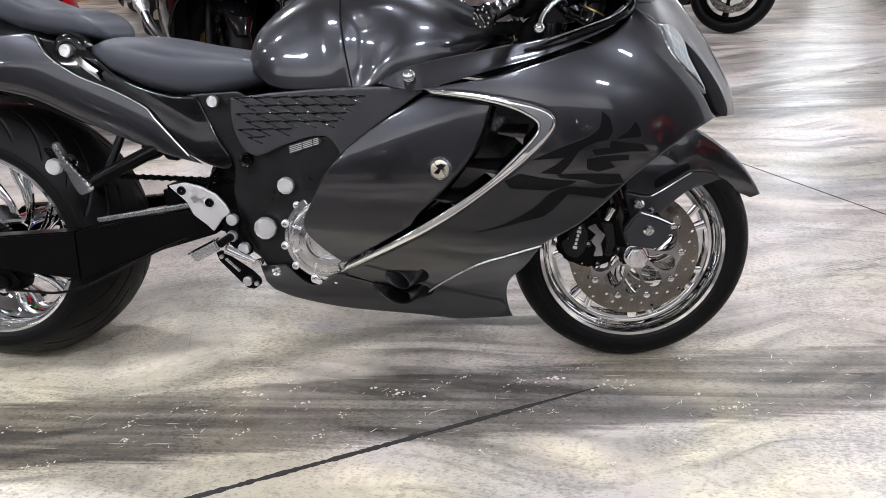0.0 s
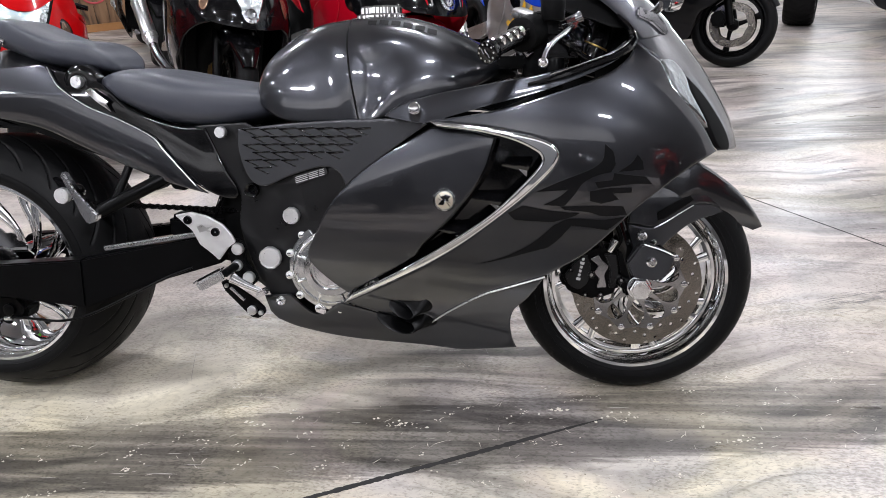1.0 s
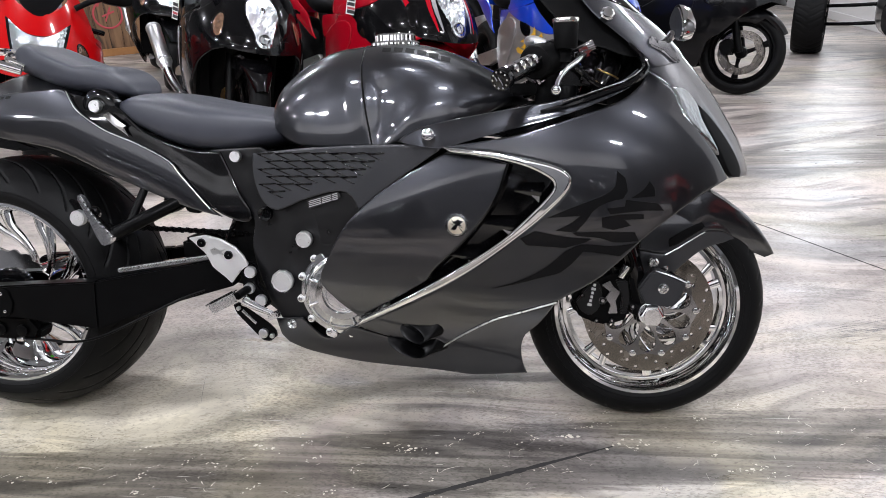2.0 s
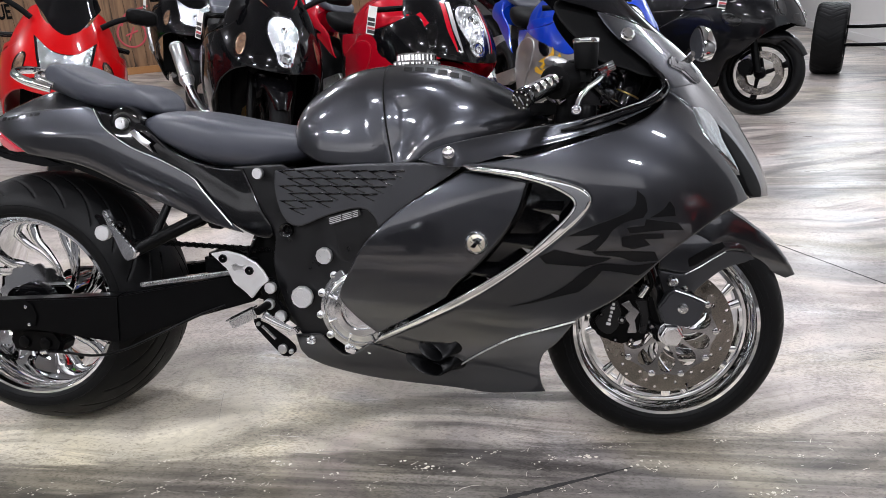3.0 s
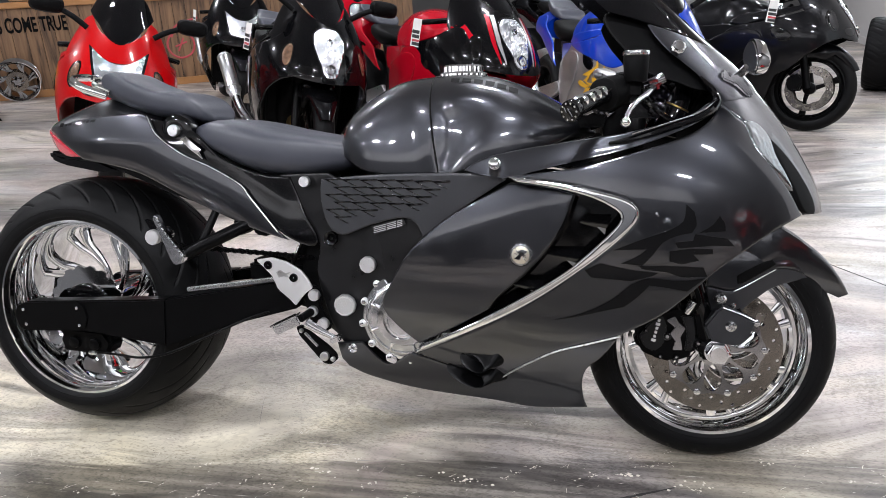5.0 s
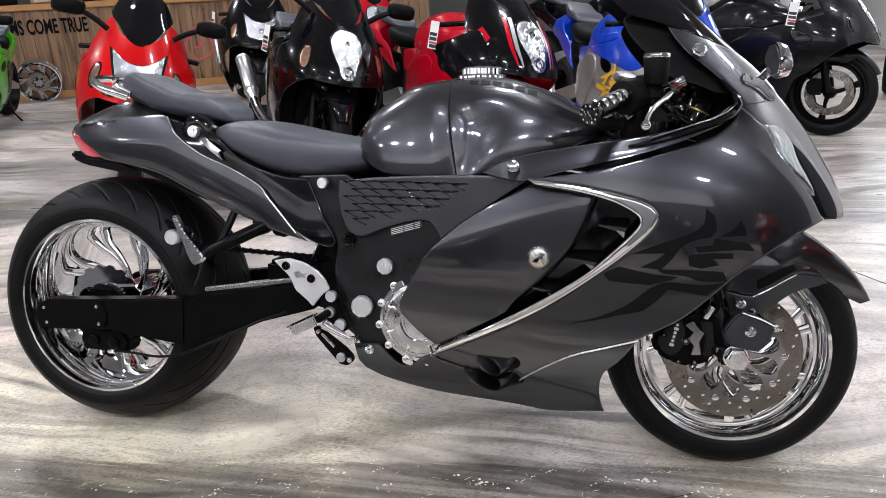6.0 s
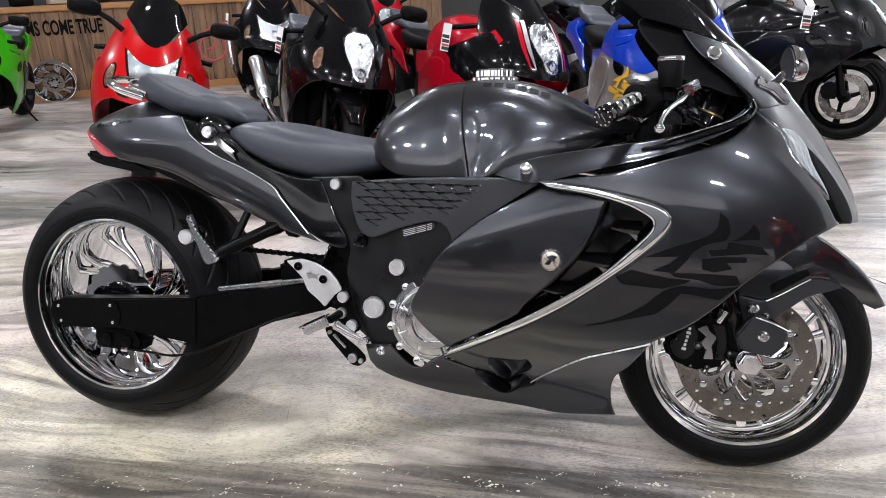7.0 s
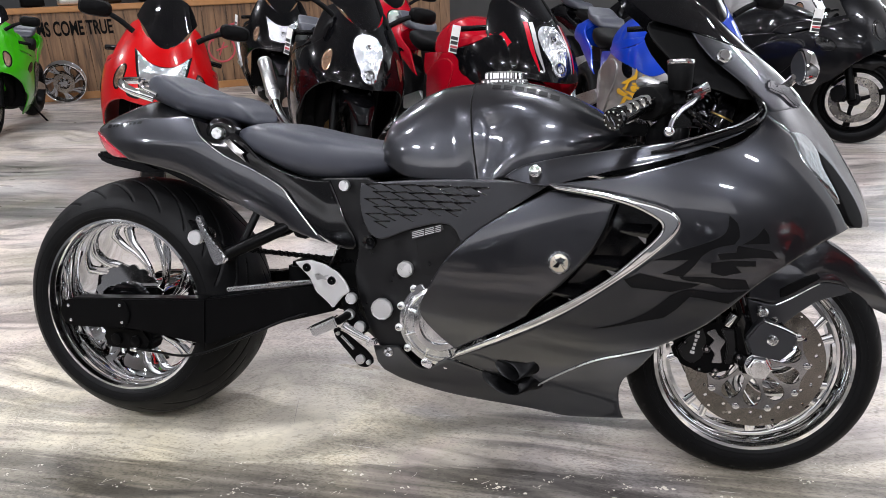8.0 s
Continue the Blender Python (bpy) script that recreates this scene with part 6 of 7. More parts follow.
for s in (1, -1):
    bm = bmesh.new()
    add_sweep(bm, [(1.505, -0.125 * s, 0.790), (1.520, -0.130 * s, 0.83), (1.540, -0.115 * s, 0.875), (1.550, -0.085 * s, 0.910)], 0.026, 16, 8)
    duct = part("air_duct", bm, M_GLOSS, bike, "black air duct in the cockpit")
    for x, z in ((1.524, 0.838), (1.535, 0.864)):
        bm = bmesh.new()
        b2 = bmesh.new()
        add_lathe(b2, [(0.0262, -0.002), (0.0285, -0.0015), (0.0285, 0.0015), (0.0262, 0.002)], 28, closed=True)
        merge(bm, b2, Matrix.Translation((x, -0.123 * s, z)) @ pose(0, 0, 0, 0, 25, 0) @ pose(0, 0, 0, 90, 0, 0))
        part("duct_ring", bm, M_GOLD if z < 0.87 else M_BRUSH, duct)
    bm = bmesh.new()
    add_cyl(bm, (1.372, -0.215 * s, 0.872), (1.392, -0.225 * s, 0.846), 0.011, n=16, bev=0.002)
    add_box(bm, (1.383, -0.205 * s, 0.862), (0.030, 0.022, 0.030), pose(0, 0, 0, 0, 30, 0), 0.004)
    part("bar_clamp", bm, M_SHADECHROME, bike, "chrome handlebar clamp")
    bm = bmesh.new()
    add_cyl(bm, (1.437, -0.19 * s, 0.775), (1.440, -0.19 * s, 0.842), 0.026, n=24, bev=0.004)
    part("fork_cap", bm, M_SATIN, bike)
    for pts in ([(1.44, -0.20 * s, 0.90), (1.475, -0.215 * s, 0.865), (1.52, -0.19 * s, 0.835), (1.57, -0.14 * s, 0.83)], [(1.42, -0.17 * s, 0.90), (1.46, -0.15 * s, 0.925), (1.52, -0.12 * s, 0.90), (1.55, -0.10 * s, 0.85)], [(1.35, -0.15 * s, 0.82), (1.40, -0.17 * s, 0.835), (1.47, -0.18 * s, 0.815), (1.53, -0.16 * s, 0.80)]):
        bm = bmesh.new()
        add_sweep(bm, pts, 0.0055, 10, 8)
        part("cable", bm, M_GLOSS, bike)
    bm = bmesh.new()
    add_box(bm, (1.49, -0.175 * s, 0.862), (0.03, 0.03, 0.035), pose(0, 0, 0, 20, 15, 0), 0.006)
    part("switch_block", bm, M_SHADECHROME, bike)

# handlebar, grip, lever, reservoir
for s in (1, -1):
    bm = bmesh.new()
    add_cyl(bm, (1.315, -0.375 * s, 0.858), (1.390, -0.245 * s, 0.895), 0.0165, n=28, bev=0.002)
    grip = part("grip", bm, M_GLOSS, bike, "black and chrome patterned grip")
    for i in range(5):
        bm = bmesh.new()
        t = 0.14 + i * 0.17
        pts = []
        for k in range(7):
            a = math.pi * (0.15 + 0.62 * k / 6)
            tt = t + 0.09 * math.sin(k / 6 * math.pi)
            c = Vector((1.315 + 0.075 * tt, (-0.375 + 0.13 * tt) * s, 0.858 + 0.037 * tt))
            ax = Vector((0.075, 0.13 * s, 0.037)).normalized()
            u = ax.cross(Vector((0, 0, 1))).normalized() * s
            v = u.cross(ax) * s
            pts.append(c + (u * math.cos(a) + v * math.sin(a)) * 0.0165)
        add_sweep(bm, pts, 0.0055, 8, 4)
        part("grip_rib", bm, M_CHROME, grip)
    bm = bmesh.new()
    add_cyl(bm, (1.306, -0.391 * s, 0.8535), (1.317, -0.372 * s, 0.859), 0.0215, n=32, bev=0.003)
    cap = part("grip_end", bm, M_GLOSS, grip, "black bar end with chrome studs")
    ax = Vector((-0.011, -0.019 * s, -0.0055)).normalized()
    u = ax.cross(Vector((0, 0, 1))).normalized()
    v = u.cross(ax)
    bm = bmesh.new()
    for i in range(10):
        a = 2 * math.pi * i / 10
        c = Vector((1.306, -0.391 * s, 0.8535)) + (u * math.cos(a) + v * math.sin(a)) * 0.0165
        add_cyl(bm, c - ax * 0.002, c + ax * 0.001, 0.0022, n=10)
    c = Vector((1.306, -0.391 * s, 0.8535))
    for da, db in ((0.006, 0.004), (-0.002, 0.003), (-0.006, -0.004)):
        add_sweep(bm, [c + u * da + v * (db - 0.006) + ax * 0.0008, c + u * (da + 0.004) + v * (db + 0.004) + ax * 0.0008], 0.0014, 6, 2)
    part("grip_studs", bm, M_CHROME, grip)
    bm = bmesh.new()
    add_cyl(bm, (1.372, -0.270 * s, 0.888), (1.420, -0.175 * s, 0.905), 0.036, n=28, bev=0.006)
    add_box(bm, (1.42, -0.20 * s, 0.905), (0.06, 0.08, 0.055), bev=0.012)
    part("switch_pod", bm, M_MATTE, bike, "black switch housing")
    bm = bmesh.new()
    add_cyl(bm, (1.40, -0.20 * s, 0.80), (1.41, -0.19 * s, 0.93), 0.027, n=24, bev=0.003)
    add_box(bm, (1.37, -0.18 * s, 0.835), (0.10, 0.06, 0.026), bev=0.006)
    part("fork_clamp", bm, M_SATIN, bike, "black fork clamp")
    bm = bmesh.new()
    add_sweep(bm, [(1.478, -0.215 * s, 0.905), (1.462, -0.260 * s, 0.890), (1.436, -0.310 * s, 0.872), (1.420, -0.345 * s, 0.852), (1.414, -0.362 * s, 0.836)], 0.0055, 12, 6, 0.8, taper=[(0, 1.3), (0.4, 1.1), (1, 0.8)])
    bmesh.ops.create_uvsphere(bm, u_segments=16, v_segments=10, radius=0.0105, matrix=Matrix.Translation((1.414, -0.364 * s, 0.832)))
    part("lever", bm, M_CHROME, bike, "chrome brake lever")
    bm = bmesh.new()
    add_box(bm, (1.474, -0.205 * s, 0.910), (0.036, 0.036, 0.022), pose(0, 0, 0, 10, -20, 20), 0.008)
    add_cyl(bm, (1.455, -0.20 * s, 0.905), (1.50, -0.20 * s, 0.925), 0.012, n=14, bev=0.002)
    part("master_cylinder", bm, M_SHADECHROME, bike, "chrome brake master cylinder")
bm = bmesh.new()
add_cyl(bm, (1.438, -0.235, 0.915), (1.438, -0.235, 0.968), 0.024, 0.0265, n=28, bev=0.002)
res = part("fluid_reservoir", bm, M_MATTE, bike, "black brake fluid reservoir")
bm = bmesh.new()
add_cyl(bm, (1.438, -0.235, 0.968), (1.438, -0.235, 0.978), 0.028, n=36, bev=0.002)
part("reservoir_cap", bm, M_CHROME, res)
bm = bmesh.new()
add_sweep(bm, [(1.398, -0.232, 0.925), (1.375, -0.215, 0.936), (1.360, -0.175, 0.938), (1.372, -0.150, 0.930)], 0.010, 10, 5)
part("throttle_cable", bm, M_BRUSH, bike)

# mirrors
for s in (1, -1):
    bm = bmesh.new()
    add_prism(bm, [(1.612, 0.918), (1.612, 0.936), (1.622, 0.938), (1.630, 0.926), (1.650, 0.926), (1.668, 0.904), (1.678, 0.880), (1.666, 0.880), (1.640, 0.905)], (-0.215 * s, -0.170 * s), 0.004)
    mount = part("mirror_mount", bm, M_SHADECHROME, bike, "chrome mirror bracket")
    bm = bmesh.new()
    add_sweep(bm, [(1.640, -0.192 * s, 0.920), (1.650, -0.205 * s, 0.928), (1.660, -0.220 * s, 0.940)], 0.009, 10, 4)
    part("mirror_stem", bm, M_CHROME, mount)
    bm = bmesh.new()
    b2 = bmesh.new()
    rings = []
    for k, (f, dx) in enumerate(((0.90, -0.001), (1.0, 0.0), (1.0, 0.010), (0.86, 0.026), (0.5, 0.036), (0.08, 0.039))):
        rings.append([(dx, f * 0.044 * math.copysign(abs(math.cos(a)) ** 0.8, math.cos(a)), f * 0.030 * math.copysign(abs(math.sin(a)) ** 0.8, math.sin(a)) * (1 + 0.25 * math.cos(a))) for a in np.linspace(0, 2 * math.pi, 37)[:-1]])
    add_ring(b2, rings)
    mm = Matrix.Translation((1.664, -0.235 * s, 0.957)) @ pose(0, 0, 0, 0, 3, 15 * s) @ pose(0, 0, 0, 48 * s, 0, 0) @ Matrix.Diagonal((0.9, 0.9, 0.9, 1))
    merge(bm, b2, mm)
    part("mirror_shell", bm, M_CHROME, mount, "chrome mirror housing")
    bm = bmesh.new()
    b2 = bmesh.new()
    add_ring(b2, [[(dx, 0.0385 * math.copysign(abs(math.cos(a)) ** 0.8, math.cos(a)), 0.0255 * math.copysign(abs(math.sin(a)) ** 0.8, math.sin(a)) * (1 + 0.25 * math.cos(a))) for a in np.linspace(0, 2 * math.pi, 37)[:-1]] for dx in (-0.003, -0.0005)])
    merge(bm, b2, mm)
    part("mirror_glass", bm, M_MIRROR, mount)
bm = bmesh.new()
b2 = bmesh.new()
add_lathe(b2, [(0.0, -0.016), (0.010, -0.016), (0.013, -0.012), (0.016, -0.010), (0.016, 0.004)], 28, dent=lambda a, r, y: 0.0015 if r > 0.012 and math.sin(a * 8) > 0 else 0)
merge(bm, b2, Matrix.Translation((1.530, -(body_width(1.53, 0.988) + 0.014), 0.988)) @ pose(0, 0, 0, -20, 0, 8))
part("screen_bolt", bm, M_POLISH, bike, "chrome screen bolt")

# front end: fork, fender, caliper, axle
for s in (1, -1):
    bm = bmesh.new()
    add_cyl(bm, (1.640, -0.105 * s, 0.300), (1.535, -0.105 * s, 0.640), 0.024, n=24, bev=0.002)
    part("fork_leg", bm, M_GLOSS, bike, "black fork leg")
    bm = bmesh.new()
    add_prism(bm, [(1.612, 0.370), (1.640, 0.411), (1.658, 0.417), (1.724, 0.385), (1.710, 0.345), (1.689, 0.325), (1.628, 0.335)], (-0.150 * s, -0.112 * s), 0.005)
    guard = part("fork_guard", bm, M_PANEL, bike, "dark satin fork foot guard")
    bm = bmesh.new()
    add_lathe(bm, [(0.0, -0.1565 * s), (0.004, -0.1565 * s), (0.005, -0.1535 * s), (0.008, -0.157 * s), (0.012, -0.154 * s), (0.0125, -0.14 * s)], 24, (1.670, 0, 0.373))
    part("guard_bolt", bm, M_POLISH, guard)
    bm = bmesh.new()
    add_sweep(bm, [(1.652, -0.149 * s, 0.415), (1.690, -0.149 * s, 0.402), (1.724, -0.149 * s, 0.386)], 0.0014, 8, 4)
    part("guard_edge", bm, M_BRUSH, guard)
    bm = bmesh.new()
    add_lathe(bm, [(0.0, -0.136 * s), (0.005, -0.136 * s), (0.006, -0.133 * s), (0.009, -0.136 * s), (0.0125, -0.132 * s), (0.0125, -0.10 * s)], 24, (1.649, 0, 0.430))
    part("fender_bolt", bm, M_POLISH, guard)
    bm = bmesh.new()
    add_prism(bm, [(1.455, 0.337), (1.485, 0.377), (1.520, 0.402), (1.556, 0.414), (1.592, 0.405), (1.604, 0.345), (1.597, 0.292), (1.547, 0.273), (1.502, 0.284), (1.469, 0.303)], (-0.132 * s, -0.086 * s), 0.010)
    cal = part("front_caliper", bm, M_SATIN, bike, "black radial brake caliper")
    bm = bmesh.new()
    add_prism(bm, [(1.470, 0.338), (1.492, 0.370), (1.522, 0.390), (1.534, 0.360), (1.526, 0.318), (1.505, 0.300), (1.482, 0.312)], (-0.140 * s, -0.130 * s), 0.004)
    add_prism(bm, [(1.562, 0.390), (1.590, 0.388), (1.596, 0.345), (1.590, 0.306), (1.574, 0.306), (1.578, 0.350)], (-0.139 * s, -0.130 * s), 0.003)
    part("caliper_cheek", bm, M_FRAME, cal)
    bm = bmesh.new()
    add_prism(bm, [(1.589, 0.397), (1.622, 0.398), (1.634, 0.332), (1.647, 0.282), (1.612, 0.283), (1.598, 0.343)], (-0.128 * s, -0.100 * s), 0.005)
    part("caliper_arm", bm, M_SATIN, bike, "black caliper mount on the fork leg")
    for x, z, r in ((1.534, 0.339, 0.010), (1.604, 0.325, 0.008), (1.486, 0.352, 0.006), (1.556, 0.290, 0.007), (1.520, 0.290, 0.006)):
        bm = bmesh.new()
        add_lathe(bm, [(0.0, -0.140 * s), (0.4 * r, -0.140 * s), (0.5 * r, -0.138 * s), (0.8 * r, -0.1425 * s), (r, -0.140 * s), (r, -0.12 * s)], 20, (x, 0, z))
        part("caliper_bolt", bm, M_SHADECHROME, cal)
    if s == 1:
        for i in range(6):
            bm = bmesh.new()
            t = i / 5
            add_box(bm, (1.503 + 0.011 * t, -0.1412, 0.330 + 0.048 * t), (0.0068, 0.0012, 0.0062 + 0.004 * (i in (0, 4))), pose(0, 0, 0, 0, -76, 0), 0.0004)
            part("caliper_mark", bm, M_WHITE, cal, "small white plain bar")
        bm = bmesh.new()
        add_prism(bm, [(1.531, 0.378), (1.550, 0.388), (1.556, 0.376), (1.574, 0.360), (1.564, 0.340), (1.569, 0.308), (1.547, 0.307), (1.552, 0.330), (1.540, 0.346), (1.550, 0.362)], (-0.1395, -0.130), 0.0015)
        part("caliper_bridge", bm, M_SHADECHROME, cal, "etched bright caliper bridge")
    bm = bmesh.new()
    add_sweep(bm, [(1.590, -0.112 * s, 0.330), (1.612, -0.118 * s, 0.318), (1.640, -0.118 * s, 0.300)], 0.018, 12, 6)
    add_cyl(bm, (1.612, -0.130 * s, 0.312), (1.612, -0.137 * s, 0.312), 0.009, n=16, bev=0.001)
    part("caliper_bracket", bm, M_SATIN, bike)
    bm = bmesh.new()
    add_cyl(bm, (1.650, -0.075 * s, 0.298), (1.655, -0.118 * s, 0.299), 0.026, n=24, bev=0.002)
    part("axle_boss", bm, M_GLOSS, bike)
bm = bmesh.new()
add_cyl(bm, (1.646, -0.105, 0.307), (1.646, -0.160, 0.307), 0.0265, n=6, bev=0.003)
add_cyl(bm, (1.646, -0.159, 0.307), (1.646, -0.163, 0.307), 0.019, n=24, bev=0.001)
add_cyl(bm, (1.646, -0.105, 0.307), (1.646, -0.138, 0.307), 0.029, n=30, bev=0.002)
part("axle_cap", bm, M_POLISH, bike, "chrome hexagonal axle cap", sharp=0.3)

for pts in ([(1.56, -0.125, 0.40), (1.545, -0.14, 0.44), (1.53, -0.12, 0.50), (1.52, -0.10, 0.56)], [(1.585, -0.12, 0.39), (1.60, -0.135, 0.43), (1.575, -0.125, 0.49), (1.56, -0.10, 0.55)]):
    bm = bmesh.new()
    add_sweep(bm, pts, 0.006, 10, 6)
    part("brake_hose", bm, M_SATIN, bike, "black front brake hose")
bm = bmesh.new()
add_cyl(bm, (1.575, -0.131, 0.395), (1.59, -0.134, 0.425), 0.010, n=12, bev=0.002)
part("hose_fitting", bm, M_POLISH, bike)

# front fender: a curved hood over the tyre with side wings
bm = bmesh.new()
rings = []
for i in range(29):
    t = i / 28
    a = radians(22 + 118 * t)
    rr = 0.318 + 0.012 * math.sin(t * math.pi) + (0.020 * (1 - t / 0.25) if t < 0.25 else 0)
    hw = 0.003 + 0.077 * min(1, t / 0.36) ** 0.75
    drop = 0.002 + 0.123 * min(1, t / 0.32) ** 0.9
    ring = []
    for k in range(15):
        q = -1 + 2 * k / 14
        yy = hw * math.copysign(min(1, abs(q) * 1.45) ** 0.85, q)
        dr = 0.018 * abs(q) ** 2 + (drop * ((abs(q) - 0.55) / 0.45) ** 1.4 if abs(q) > 0.55 else 0)
        ring.append((FRONT_X + (rr - dr) * math.cos(a), yy, FRONT_Z + (rr - dr) * math.sin(a)))
    back = [(FRONT_X + (math.hypot(p[0] - FRONT_X, p[2] - FRONT_Z) - 0.004) * math.cos(a), p[1] * 0.97, FRONT_Z + (math.hypot(p[0] - FRONT_X, p[2] - FRONT_Z) - 0.004) * math.sin(a)) for p in reversed(ring)]
    rings.append(ring + back)
add_ring(bm, rings)
bmesh.ops.recalc_face_normals(bm, faces=bm.faces)
part("front_fender", bm, M_GREY, bike, "dark grey front mudguard", sharp=0.9)
FOLD = [(1.62, 0.408), (1.684, 0.440), (1.715, 0.457), (1.750, 0.478), (1.780, 0.492), (1.83, 0.487), (1.862, 0.468)]


def on_fender(lift=0.0):
    """The side of the mudguard: folded under below the crease."""
    def place(x, z, d):
        under = max(0.0, flow(x, FOLD) - z)
        return (x, -(0.0865 + lift - 0.9 * max(0, x - 1.69) ** 1.75 - 0.9 * max(0, z - 0.50) ** 1.5 - 0.18 * under - d), z - 0.09 * under)
    return place


both_sides("fender_skirt", [(1.622, 0.45, 1), (1.684, 0.440), (1.715, 0.457), (1.75, 0.478), (1.78, 0.492), (1.83, 0.485), (1.862, 0.462, 1), (1.82, 0.463), (1.775, 0.450), (1.745, 0.430), (1.715, 0.404), (1.695, 0.380), (1.660, 0.376), (1.632, 0.400)], on_fender(-0.001), M_PANEL, bike, "satin grey underside of the mudguard", edge=0.003, step=0.009)
both_sides("fender_wing", [(1.760, 0.552, 1), (1.805, 0.522), (1.862, 0.462, 1), (1.83, 0.486), (1.78, 0.493), (1.75, 0.478), (1.715, 0.457), (1.684, 0.440), (1.622, 0.45, 1), (1.635, 0.51), (1.665, 0.555, 1)], on_fender(), M_GREY, bike, "dark grey mudguard side", edge=0.005, step=0.009)
both_sides("fender_slot", [(1.692, 0.456, 1), (1.690, 0.478), (1.706, 0.489), (1.768, 0.517), (1.778, 0.504, 1), (1.705, 0.460)], on_fender(0.002), M_MATTE, bike, "black slot in the mudguard", thick=0.006, edge=0.003)
for s in (1, -1):
    bm = bmesh.new()
    add_sweep(bm, [(1.684, -0.0885 * s, 0.440), (1.715, -0.088 * s, 0.457), (1.750, -0.082 * s, 0.478), (1.776, -0.076 * s, 0.492)], 0.0014, 8, 6)
    part("fender_crease", bm, M_BRUSH, bike, "thin bright metal line along the mudguard crease")


# ---- the row of other motorcycles ----
SLIM_REAR = [(0.212, -0.088), (0.222, -0.094), (0.24, -0.098), (0.262, -0.092), (0.285, -0.070), (0.303, -0.036), (0.310, 0.0), (0.303, 0.036), (0.285, 0.070), (0.262, 0.092), (0.24, 0.098), (0.222, 0.094), (0.212, 0.088)]
FULL_SIDE = [(1.12, 0.715, 1), (1.328, 0.742), (1.437, 0.771), (1.548, 0.806), (1.595, 0.838), (1.615, 0.867, 1), (1.70, 0.80), (1.76, 0.72), (1.79, 0.633, 1), (1.726, 0.606), (1.659, 0.564), (1.605, 0.524), (1.554, 0.474), (1.501, 0.428),
             (1.422, 0.381), (1.39, 0.30), (1.34, 0.20), (1.15, 0.185), (0.90, 0.21), (0.80, 0.26, 1), (0.93, 0.34), (0.99, 0.44), (1.00, 0.55), (1.03, 0.64)]


SHAPE["tall"] = TOP_WIDE


